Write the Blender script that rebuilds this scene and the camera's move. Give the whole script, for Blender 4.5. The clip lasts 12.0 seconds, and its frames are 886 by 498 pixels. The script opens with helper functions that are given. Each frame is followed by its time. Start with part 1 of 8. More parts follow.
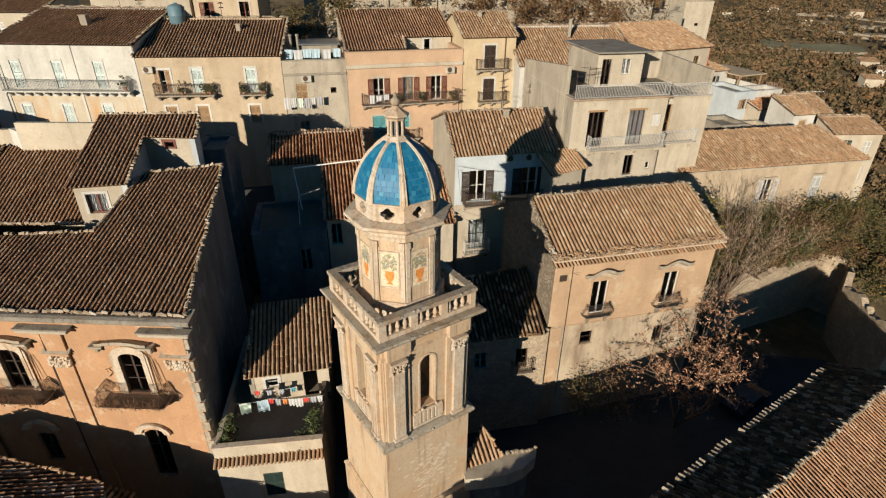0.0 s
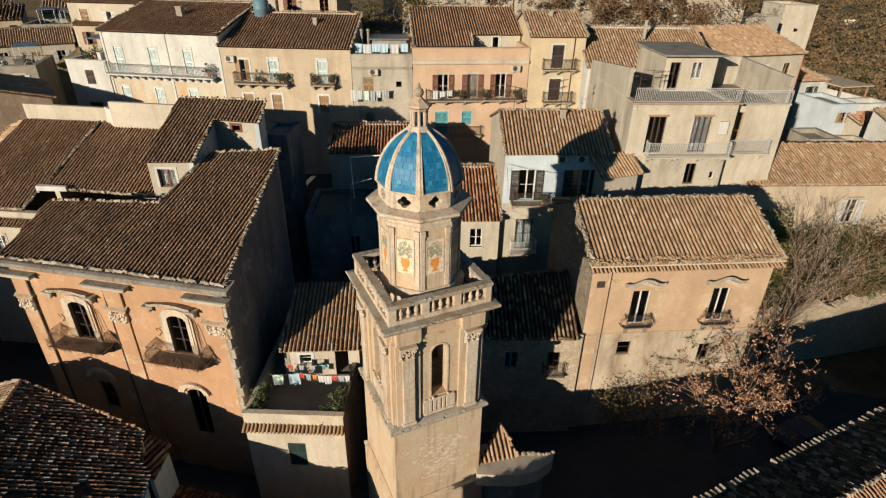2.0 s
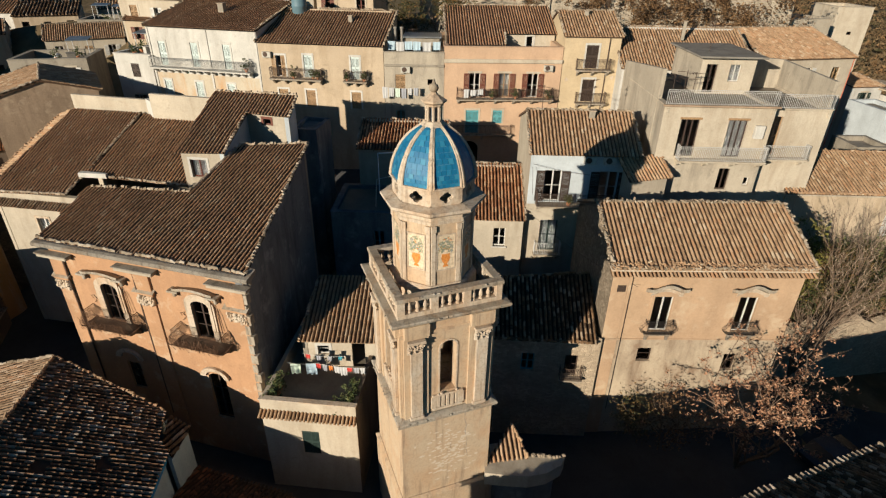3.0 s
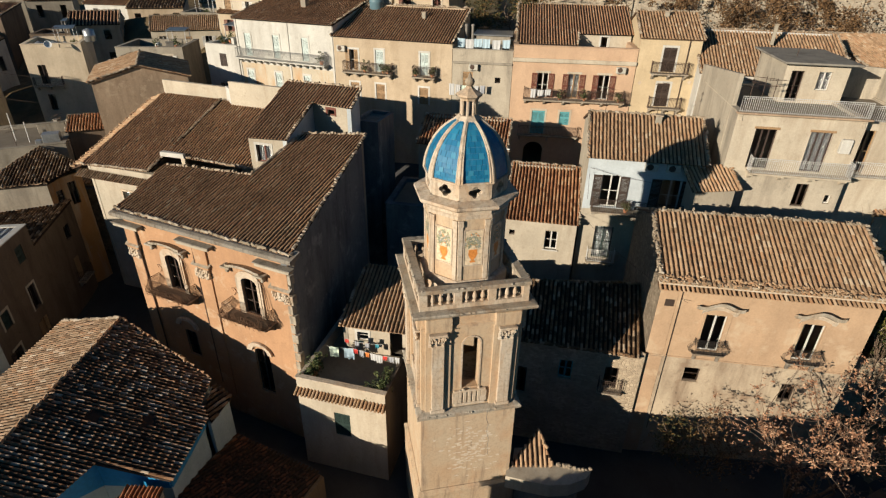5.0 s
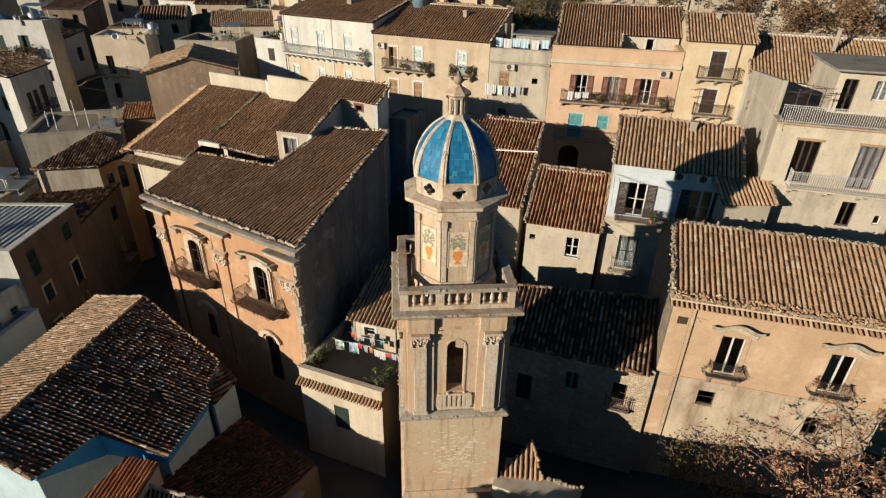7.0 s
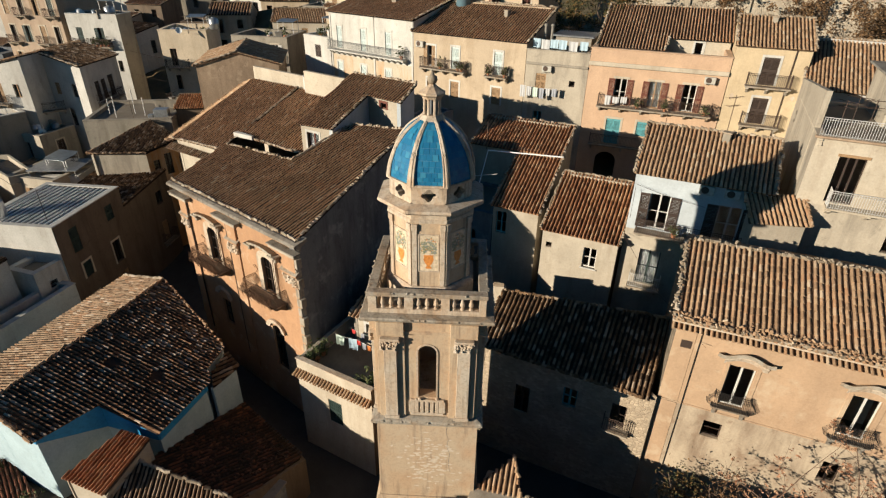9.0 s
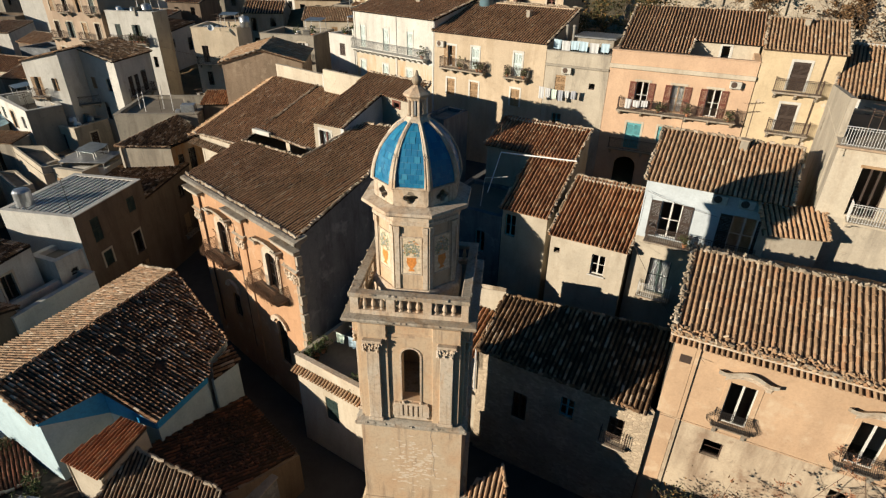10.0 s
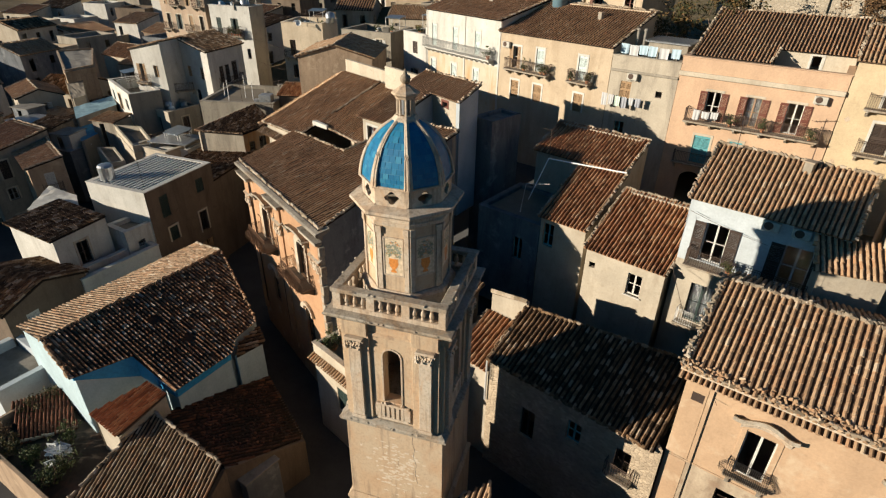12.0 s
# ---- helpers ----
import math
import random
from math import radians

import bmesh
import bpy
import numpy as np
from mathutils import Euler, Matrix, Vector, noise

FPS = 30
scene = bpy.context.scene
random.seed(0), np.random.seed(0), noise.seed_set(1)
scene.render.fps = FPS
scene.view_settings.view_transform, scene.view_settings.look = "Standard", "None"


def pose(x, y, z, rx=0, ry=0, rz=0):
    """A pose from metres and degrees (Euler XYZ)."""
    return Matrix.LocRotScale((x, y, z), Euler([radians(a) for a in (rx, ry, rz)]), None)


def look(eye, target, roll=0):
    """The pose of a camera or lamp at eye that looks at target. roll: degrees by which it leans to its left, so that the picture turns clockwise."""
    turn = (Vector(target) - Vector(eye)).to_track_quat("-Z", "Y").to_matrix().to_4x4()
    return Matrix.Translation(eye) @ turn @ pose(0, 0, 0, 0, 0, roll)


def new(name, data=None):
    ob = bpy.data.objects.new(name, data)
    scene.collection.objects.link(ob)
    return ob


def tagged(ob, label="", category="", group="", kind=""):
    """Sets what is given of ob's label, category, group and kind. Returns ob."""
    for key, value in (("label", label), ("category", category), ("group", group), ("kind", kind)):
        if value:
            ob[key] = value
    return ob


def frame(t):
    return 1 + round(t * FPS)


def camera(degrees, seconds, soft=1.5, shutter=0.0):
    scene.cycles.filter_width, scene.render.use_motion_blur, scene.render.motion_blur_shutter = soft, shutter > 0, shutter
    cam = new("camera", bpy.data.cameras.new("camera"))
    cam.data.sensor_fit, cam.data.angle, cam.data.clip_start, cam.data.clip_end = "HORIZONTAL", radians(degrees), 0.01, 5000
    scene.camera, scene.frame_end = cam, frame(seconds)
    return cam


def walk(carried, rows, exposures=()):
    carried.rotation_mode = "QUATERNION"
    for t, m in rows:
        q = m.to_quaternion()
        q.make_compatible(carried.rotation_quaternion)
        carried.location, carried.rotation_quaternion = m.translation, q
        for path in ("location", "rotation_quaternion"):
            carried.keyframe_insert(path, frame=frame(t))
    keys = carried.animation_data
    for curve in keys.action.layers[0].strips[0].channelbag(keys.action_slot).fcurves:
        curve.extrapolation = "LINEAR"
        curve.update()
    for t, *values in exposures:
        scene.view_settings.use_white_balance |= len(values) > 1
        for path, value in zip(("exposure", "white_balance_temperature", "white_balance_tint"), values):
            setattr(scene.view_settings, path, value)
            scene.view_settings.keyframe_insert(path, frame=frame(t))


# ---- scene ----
cam = camera(77.6, 12.0, soft=1.25)
METRES, EYE, TILT, LEAN, TURN = 18.0, 32.0, 0.0, 0.0, 0.0
ROWS = [
    (0.0, 0.0, 0.0, 0.0, 0.38, -28.76, -0.69),
    (0.5, 0.0355, -0.0041, -0.0016, 2.55, -28.79, -0.73),
    (1.0, 0.0731, -0.0091, -0.0031, 4.91, -28.81, -0.74),
    (1.5, 0.1065, -0.0113, -0.0059, 7.36, -28.83, -0.78),
    (2.0, 0.1374, -0.0121, -0.0084, 9.63, -28.85, -0.83),
    (2.5, 0.1663, -0.0109, -0.0117, 11.84, -28.86, -0.84),
    (3.0, 0.1939, -0.0081, -0.0148, 13.94, -28.9, -0.88),
    (5.0, 0.297, 0.022, -0.0256, 22.91, -29.02, -0.95),
    (5.5, 0.328, 0.037, -0.0274, 24.71, -29.04, -0.95),
    (6.0, 0.3608, 0.0573, -0.0292, 26.51, -29.06, -0.96),
    (6.5, 0.3963, 0.0823, -0.0308, 28.33, -29.09, -0.98),
    (7.0, 0.4342, 0.1104, -0.0317, 29.81, -29.14, -0.98),
    (9.0, 0.5841, 0.2451, -0.0353, 37.33, -29.28, -0.91),
    (9.5, 0.6202, 0.2852, -0.0356, 39.28, -29.31, -0.91),
    (10.0, 0.6554, 0.3271, -0.0354, 41.36, -29.36, -0.88),
    (10.5, 0.6897, 0.3703, -0.0363, 43.66, -29.39, -0.86),
    (11.0, 0.7225, 0.4152, -0.0374, 46.28, -29.42, -0.87),
    (11.5, 0.754, 0.4615, -0.0381, 49.09, -29.46, -0.85),
    (12.0, 0.7836, 0.5086, -0.0394, 51.94, -29.5, -0.84),
]
walk(cam, [(t, pose(0, 0, EYE, TILT, LEAN, TURN) @ pose(METRES * x, METRES * y, METRES * z, 90 + pitch, roll, yaw)) for t, x, y, z, yaw, pitch, roll in ROWS],
     [(0.0, 0.45), (4.0, 0.47), (8.0, 0.56), (12.0, 0.75)])

# ---- light: low warm winter sun, clear sky ----
SUN_AZ, SUN_EL = radians(-114.5), radians(14.0)
to_sun = Vector((math.cos(SUN_EL) * math.cos(SUN_AZ), math.cos(SUN_EL) * math.sin(SUN_AZ), math.sin(SUN_EL)))
world = bpy.data.worlds.new("sky")
scene.world = world
world.use_nodes = True
wn, wl = world.node_tree.nodes, world.node_tree.links
sky = wn.new("ShaderNodeTexSky")
sky.sky_type, sky.sun_disc = "NISHITA", False
sky.air_density, sky.dust_density, sky.ozone_density = 1.0, 0.3, 4.0
sky.sun_elevation, sky.sun_rotation = SUN_EL, radians(90) - SUN_AZ
tint = wn.new("ShaderNodeMix")
tint.data_type, tint.blend_type = "RGBA", "MULTIPLY"
tint.inputs[0].default_value, tint.inputs[7].default_value = 1.0, (0.28, 0.8, 1.0, 1)
wl.new(sky.outputs[0], tint.inputs[6])
wl.new(tint.outputs[2], wn["Background"].inputs[0])
wn["Background"].inputs[1].default_value = 0.041
sun = new("sun", bpy.data.lights.new("sun", "SUN"))
sun.data.energy, sun.data.angle, sun.data.color = 5.3, radians(0.5), (1.0, 0.885, 0.725)
sun.matrix_basis = look((0, 0, 60), Vector((0, 0, 60)) - to_sun)


# ---- materials ----
def material(name, rough=0.85, metal=0.0, spec=0.3):
    m = bpy.data.materials.new(name)
    m.use_nodes = True
    n, l = m.node_tree.nodes, m.node_tree.links
    b = n["Principled BSDF"]
    b.inputs["Roughness"].default_value, b.inputs["Metallic"].default_value = rough, metal
    b.inputs["Specular IOR Level"].default_value = spec
    return m, n, l, b


def coords(n, l, scale=(1, 1, 1)):
    g = n.new("ShaderNodeNewGeometry")
    p = n.new("ShaderNodeMapping")
    p.inputs["Scale"].default_value = scale
    l.new(g.outputs["Position"], p.inputs["Vector"])
    return p.outputs[0]


def noise_of(n, l, vec, scale, detail=5, rough=0.6, distort=0.0):
    t = n.new("ShaderNodeTexNoise")
    t.inputs["Scale"].default_value, t.inputs["Detail"].default_value = scale, detail
    t.inputs["Roughness"].default_value, t.inputs["Distortion"].default_value = rough, distort
    l.new(vec, t.inputs["Vector"])
    return t.outputs["Fac"]


def ramp(n, l, fac, stops):
    r = n.new("ShaderNodeValToRGB")
    while len(r.color_ramp.elements) < len(stops):
        r.color_ramp.elements.new(0.5)
    for e, (at, c) in zip(r.color_ramp.elements, stops):
        e.position, e.color = at, (*c, 1) if len(c) == 3 else c
    l.new(fac, r.inputs[0])
    return r.outputs[0]


def mix(n, l, fac, a, b, mode="MIX"):
    x = n.new("ShaderNodeMix")
    x.data_type, x.blend_type = "RGBA", mode
    for sock, v in ((x.inputs[0], fac), (x.inputs[6], a), (x.inputs[7], b)):
        if isinstance(v, bpy.types.NodeSocket):
            l.new(v, sock)
        else:
            sock.default_value = v if isinstance(v, (int, float)) else (*v, 1)
    return x.outputs[2]


def bump(n, l, b, height, strength=0.4, dist=0.02):
    u = n.new("ShaderNodeBump")
    u.inputs["Strength"].default_value, u.inputs["Distance"].default_value = strength, dist
    l.new(height, u.inputs["Height"])
    l.new(u.outputs[0], b.inputs["Normal"])


def grey(v):
    return (v, v, v)


def shade(c, k):
    return tuple(min(1, x * k) for x in c)


def plaster(name, col, stain=None, amount=0.5, patch=None, rough=0.9):
    """Lime plaster: broad blotches, rain streaks, fine grain; patch: colour of bare places."""
    m, n, l, b = material(name, rough, spec=0.15)
    stain = stain or shade(col, 0.55)
    broad = noise_of(n, l, coords(n, l), 0.45, 6, 0.62)
    streak = noise_of(n, l, coords(n, l, (0.9, 0.9, 0.16)), 0.9, 7, 0.66, 0.4)
    fine = noise_of(n, l, coords(n, l), 9, 5, 0.7)
    c = mix(n, l, ramp(n, l, broad, [(0.36, grey(0)), (0.66, grey(1))]), col, shade(col, 0.82))
    c = mix(n, l, mix(n, l, amount, grey(0), ramp(n, l, streak, [(0.47, grey(0)), (0.7, grey(1))])), c, stain)
    c = mix(n, l, ramp(n, l, fine, [(0.3, grey(0.82)), (0.7, grey(1.0))]), (0, 0, 0), c)
    grime = noise_of(n, l, coords(n, l), 1.7, 8, 0.72, 0.6)
    c = mix(n, l, ramp(n, l, grime, [(0.56, grey(0)), (0.74, grey(0.55 * min(1, amount + 0.25)))]), c, shade(stain, 0.6))
    if patch:
        where = noise_of(n, l, coords(n, l), 0.8, 7, 0.68, 0.3)
        c = mix(n, l, ramp(n, l, where, [(0.55, grey(0)), (0.66, grey(0.85))]), c, patch)
    l.new(c, b.inputs["Base Color"])
    bump(n, l, b, fine, 0.35, 0.02)
    return m


SINGLE = {}


def tiles(name, stops, lichen=(0.16, 0.13, 0.09), amount=0.6, light=(0.38, 0.33, 0.25), single=False):
    """Clay roof tiles: every tile its own tone, lichen in blotches, fired grain."""
    m, n, l, b = material(name, 0.9, spec=0.15)
    if single:
        c = ramp(n, l, n.new("ShaderNodeObjectInfo").outputs["Random"], stops)
    else:
        c = ramp(n, l, n.new("ShaderNodeNewGeometry").outputs["Random Per Island"], stops)
        SINGLE[name] = tiles(name + " laid singly", stops, lichen, amount, light, True)
    blot = noise_of(n, l, coords(n, l), 0.4, 7, 0.7)
    c = mix(n, l, mix(n, l, amount * 0.75, grey(0), ramp(n, l, blot, [(0.42, grey(0)), (0.68, grey(1))])), c, lichen)
    spot = noise_of(n, l, coords(n, l), 6.5, 5, 0.75)
    c = mix(n, l, ramp(n, l, spot, [(0.58, grey(0)), (0.68, grey(0.8))]), c, light)
    c = mix(n, l, ramp(n, l, spot, [(0.3, grey(0.7)), (0.45, grey(0))]), c, shade(lichen, 0.6))
    l.new(c, b.inputs["Base Color"])
    bump(n, l, b, noise_of(n, l, coords(n, l), 22, 4, 0.7), 0.5, 0.02)
    return m


def simple(name, col, rough=0.6, metal=0.0, var=0.25, scale=6.0, spec=0.3, bumpy=0.2):
    m, n, l, b = material(name, rough, metal, spec)
    f = noise_of(n, l, coords(n, l), scale, 5, 0.65)
    l.new(mix(n, l, ramp(n, l, f, [(0.3, grey(0)), (0.7, grey(1))]), shade(col, 1 - var), shade(col, 1 + var * 0.4)), b.inputs["Base Color"])
    if bumpy:
        bump(n, l, b, f, bumpy, 0.01)
    return m


def stonework(name, col, joint, size=0.35, var=0.35):
    """Rubble or coursed stone: cells of differing tone with darker joints."""
    m, n, l, b = material(name, 0.92, spec=0.15)
    v = coords(n, l, (1, 1, 1.5))
    cell = n.new("ShaderNodeTexVoronoi")
    cell.inputs["Scale"].default_value = 1 / size
    l.new(v, cell.inputs["Vector"])
    edge = n.new("ShaderNodeTexVoronoi")
    edge.feature = "DISTANCE_TO_EDGE"
    edge.inputs["Scale"].default_value = 1 / size
    l.new(v, edge.inputs["Vector"])
    sep = n.new("ShaderNodeSeparateColor")
    l.new(cell.outputs["Color"], sep.inputs[0])
    c = mix(n, l, sep.outputs[0], shade(col, 1 - var), shade(col, 1 + var * 0.5))
    c = mix(n, l, ramp(n, l, noise_of(n, l, coords(n, l), 0.5, 6, 0.65), [(0.4, grey(0)), (0.7, grey(0.7))]), c, shade(col, 0.5))
    gap = ramp(n, l, edge.outputs[0], [(0.02, grey(1)), (0.07, grey(0))])
    l.new(mix(n, l, gap, c, joint), b.inputs["Base Color"])
    bump(n, l, b, ramp(n, l, edge.outputs[0], [(0.0, grey(0)), (0.15, grey(1))]), 0.6, 0.05)
    return m


def glass_mat(name, tint=(0.9, 0.95, 1.0)):
    m, n, l, b = material(name, 0.03, spec=0.5)
    b.inputs["Base Color"].default_value = (*tint, 1)
    b.inputs["Transmission Weight"].default_value = 1.0
    return m


def leaf_mat(name, stops):
    m, n, l, b = material(name, 0.7, spec=0.2)
    g = n.new("ShaderNodeNewGeometry")
    l.new(ramp(n, l, g.outputs["Random Per Island"], stops), b.inputs["Base Color"])
    return m


PL_CREAM = plaster("cream plaster", (0.446, 0.389, 0.302), (0.245, 0.194, 0.137), 0.5)
PL_WHITE = plaster("white plaster", (0.565, 0.545, 0.49), (0.29, 0.26, 0.215), 0.55)
PL_STAINED = plaster("rain-stained cream plaster", (0.44, 0.385, 0.3), (0.17, 0.145, 0.115), 0.75)
PL_IVORY = plaster("ivory plaster", (0.505, 0.44, 0.34), (0.29, 0.225, 0.155), 0.55)
PL_BEIGE = plaster("beige plaster", (0.49, 0.39, 0.275), (0.274, 0.202, 0.122), 0.55)
PL_ROSE = plaster("rosy tan plaster", (0.43, 0.325, 0.235), (0.24, 0.17, 0.12), 0.7)
PL_PINK = plaster("peach plaster", (0.54, 0.37, 0.245), (0.374, 0.245, 0.166), 0.35)
PL_YELLOW = plaster("yellow plaster", (0.55, 0.435, 0.28), (0.396, 0.295, 0.18), 0.3)
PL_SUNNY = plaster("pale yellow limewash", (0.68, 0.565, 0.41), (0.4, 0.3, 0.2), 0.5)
PL_ORANGE = plaster("orange plaster", (0.446, 0.238, 0.0936), (0.49, 0.432, 0.324), 0.75)
PL_FADED = plaster("faded orange wash", (0.518, 0.454, 0.346), (0.475, 0.259, 0.108), 0.9)
PL_GREY = plaster("grey render", (0.317, 0.281, 0.223), (0.144, 0.122, 0.0936), 0.75)
PL_PALAZZO = plaster("worn peach plaster", (0.446, 0.259, 0.144), (0.302, 0.18, 0.108), 0.6, (0.446, 0.331, 0.223))
PL_HOUSE = plaster("ochre plaster", (0.465, 0.318, 0.2), (0.331, 0.225, 0.144), 0.45, (0.45, 0.345, 0.235))
PL_PEELED = plaster("peeled plaster over stone", (0.46, 0.375, 0.27), (0.2, 0.14, 0.095), 0.85, (0.22, 0.15, 0.1))
# Stained render whose dark bluish base has shade mixed into it.
PL_DARK = plaster("weathered shade-dark render", (0.18, 0.19, 0.197), (0.07, 0.076, 0.08), 0.85, (0.24, 0.248, 0.25))
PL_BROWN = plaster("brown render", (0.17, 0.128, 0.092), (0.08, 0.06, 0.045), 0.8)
PL_TAN = plaster("patched tan render", (0.4, 0.29, 0.195), (0.22, 0.155, 0.105), 0.75, (0.46, 0.35, 0.24))
PL_SKY = plaster("blue-white wash", (0.43, 0.545, 0.575), (0.25, 0.35, 0.4), 0.35)
PL_BLUEW = plaster("bluish white wash", (0.49, 0.535, 0.55), (0.31, 0.34, 0.355), 0.35)


def weathered_stone(name, col, orange, pale, soot, wear=1.0):
    """Old limestone: broad warm and pale fields, orange washes, long soot streaks, pitted grain."""
    m, n, l, b = material(name, 0.92, spec=0.12)
    broad = noise_of(n, l, coords(n, l), 0.55, 7, 0.66, 0.5)
    warm = noise_of(n, l, coords(n, l, (1, 1, 0.5)), 0.9, 7, 0.7, 0.8)
    streak = noise_of(n, l, coords(n, l, (1.6, 1.6, 0.14)), 1.6, 8, 0.7, 0.3)
    fine = noise_of(n, l, coords(n, l), 8, 6, 0.75)
    c = mix(n, l, ramp(n, l, broad, [(0.4, grey(0)), (0.6, grey(0.9))]), col, pale)
    c = mix(n, l, ramp(n, l, warm, [(0.5, grey(0)), (0.66, grey(0.75 * wear))]), c, orange)
    c = mix(n, l, ramp(n, l, streak, [(0.53, grey(0)), (0.68, grey(0.75))]), c, soot)
    c = mix(n, l, ramp(n, l, fine, [(0.3, grey(0.55 * wear)), (0.52, grey(0))]), c, shade(soot, 0.8))
    l.new(c, b.inputs["Base Color"])
    bump(n, l, b, fine, 0.55, 0.03)
    return m


LIME = weathered_stone("tower limestone", (0.45, 0.325, 0.21), (0.43, 0.25, 0.135), (0.46, 0.365, 0.255), (0.19, 0.137, 0.1), 0.6)
LIME_PALE = weathered_stone("pale limestone", (0.461, 0.36, 0.259), (0.418, 0.281, 0.173), (0.49, 0.425, 0.338), (0.166, 0.13, 0.0972))
LIME_GREY = weathered_stone("lichened limestone", (0.302, 0.252, 0.187), (0.288, 0.187, 0.108), (0.36, 0.324, 0.266), (0.0936, 0.0792, 0.0612))
PALE_STONE = simple("bare pale stone", (0.55, 0.46, 0.35), 0.9, var=0.2, scale=9)
LIME_DARK = weathered_stone("rain-darkened limestone", (0.2, 0.175, 0.14), (0.2, 0.14, 0.09), (0.26, 0.235, 0.195), (0.06, 0.052, 0.042))
RUBBLE = stonework("rubble stone", (0.259, 0.209, 0.151), (0.158, 0.126, 0.09), 0.3)
PALE_RUBBLE = stonework("pale rubble", (0.43, 0.345, 0.245), (0.345, 0.272, 0.19), 0.24, 0.28)
ASHLAR = stonework("retaining wall stone", (0.4, 0.345, 0.265), (0.3, 0.25, 0.185), 0.3, 0.2)
T_TAN = tiles("sunbleached clay tiles", [(0.0, (0.25, 0.155, 0.088)), (0.3, (0.345, 0.222, 0.13)), (0.65, (0.41, 0.275, 0.164)), (0.88, (0.365, 0.2, 0.105)), (1.0, (0.49, 0.385, 0.265))], (0.17, 0.112, 0.068), 0.45, (0.42, 0.36, 0.275))
T_BROWN = tiles("brown clay tiles", [(0.0, (0.3, 0.168, 0.092)), (0.35, (0.37, 0.215, 0.122)), (0.7, (0.42, 0.258, 0.15)), (0.9, (0.38, 0.19, 0.098)), (1.0, (0.5, 0.37, 0.25))], (0.12, 0.07, 0.042), 0.75, (0.46, 0.37, 0.28))
T_ORANGE = tiles("bright red clay tiles", [(0.0, (0.24, 0.085, 0.035)), (0.5, (0.38, 0.14, 0.06)), (1.0, (0.44, 0.21, 0.1))], (0.12, 0.06, 0.035), 0.3)
T_RED = tiles("red clay tiles", [(0.0, (0.17, 0.075, 0.036)), (0.4, (0.31, 0.14, 0.068)), (0.75, (0.38, 0.195, 0.1)), (1.0, (0.45, 0.29, 0.17))], (0.095, 0.06, 0.035), 0.5)
# Dark lichened tiles, also laid where shade is put into a roof's colour.
T_OLD = tiles("lichen- and shade-dark clay tiles", [(0.0, (0.0576, 0.036, 0.0216)), (0.45, (0.144, 0.0828, 0.0432)), (0.8, (0.259, 0.158, 0.0864)), (1.0, (0.432, 0.346, 0.252))], (0.0504, 0.036, 0.0216), 0.7, (0.396, 0.331, 0.252))
T_SPECK = tiles("speckled lichened tiles", [(0.0, (0.08, 0.045, 0.026)), (0.4, (0.22, 0.115, 0.06)), (0.75, (0.31, 0.175, 0.095)), (1.0, (0.5, 0.41, 0.31))], (0.07, 0.045, 0.028), 0.55, (0.42, 0.33, 0.25))
T_EDGE = tiles("mortared edge tiles", [(0.0, (0.16, 0.118, 0.078)), (0.4, (0.27, 0.212, 0.15)), (0.8, (0.38, 0.31, 0.23)), (1.0, (0.46, 0.39, 0.305))], amount=0.55)
# Sheets under the tiles; their dark colours paint the shade between columns.
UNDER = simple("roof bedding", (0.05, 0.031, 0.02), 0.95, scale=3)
UNDER_TAN = simple("channel tiles toned as gap shade", (0.1, 0.06, 0.036), 0.95, scale=3)
UNDER_DARK = simple("near-black gap shade under tiles", (0.02, 0.012, 0.007), 0.95, scale=3)
IRON = simple("rusty iron", (0.09, 0.06, 0.045), 0.7, 0.3, 0.4, 14)
IRON_DARK = simple("black wrought iron", (0.022, 0.018, 0.016), 0.7, 0.2, 0.4, 14)
IRON_GREY = simple("grey painted iron", (0.2, 0.2, 0.19), 0.6, 0.2, 0.3, 10)
RUST = simple("rust-brown wrought iron", (0.13, 0.07, 0.04), 0.8, 0.2, 0.5, 14)
IRON_PALE = simple("pale painted iron", (0.56, 0.55, 0.52), 0.5, 0.2, 0.2, 10)
WOOD_DARK = simple("dark brown painted wood", (0.05, 0.034, 0.026), 0.6, scale=12)
WOOD_RED = simple("red-brown painted wood", (0.13, 0.042, 0.026), 0.6, scale=12)
WOOD_GREEN = simple("green painted wood", (0.022, 0.04, 0.034), 0.6, scale=12)
WOOD_TEAL = simple("teal painted wood", (0.10, 0.30, 0.32), 0.55, scale=12)
WOOD_WHITE = simple("white painted wood", (0.504, 0.49, 0.446), 0.5, var=0.12, scale=10)
WOOD_BROWN = simple("weathered brown wood", (0.30, 0.19, 0.10), 0.7, scale=10)
CONCRETE = plaster("stained concrete", (0.259, 0.238, 0.202), (0.108, 0.0972, 0.0792), 0.7)
DECK = plaster("terrace paving", (0.245, 0.209, 0.158), (0.144, 0.115, 0.0864), 0.4)
CURTAIN = simple("pale curtain cloth", (0.446, 0.446, 0.432), 0.9, var=0.15, scale=3)
METAL = simple("galvanised sheet", (0.42, 0.43, 0.43), 0.35, 0.7, 0.3, 3)
ZINC = simple("sheet zinc", (0.17, 0.2, 0.22), 0.35, 0.4, 0.5, 1.2)
WHITE_PAINT = simple("white enamel", (0.75, 0.75, 0.72), 0.35, var=0.1)
BLUE_TRIM = simple("blue painted trim and bounce", (0.02, 0.23, 0.46), 0.6, var=0.25, scale=5)
# Paving toned near black, so the colour carries part of the square's shade.
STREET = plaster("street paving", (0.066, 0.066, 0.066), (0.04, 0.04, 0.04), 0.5)
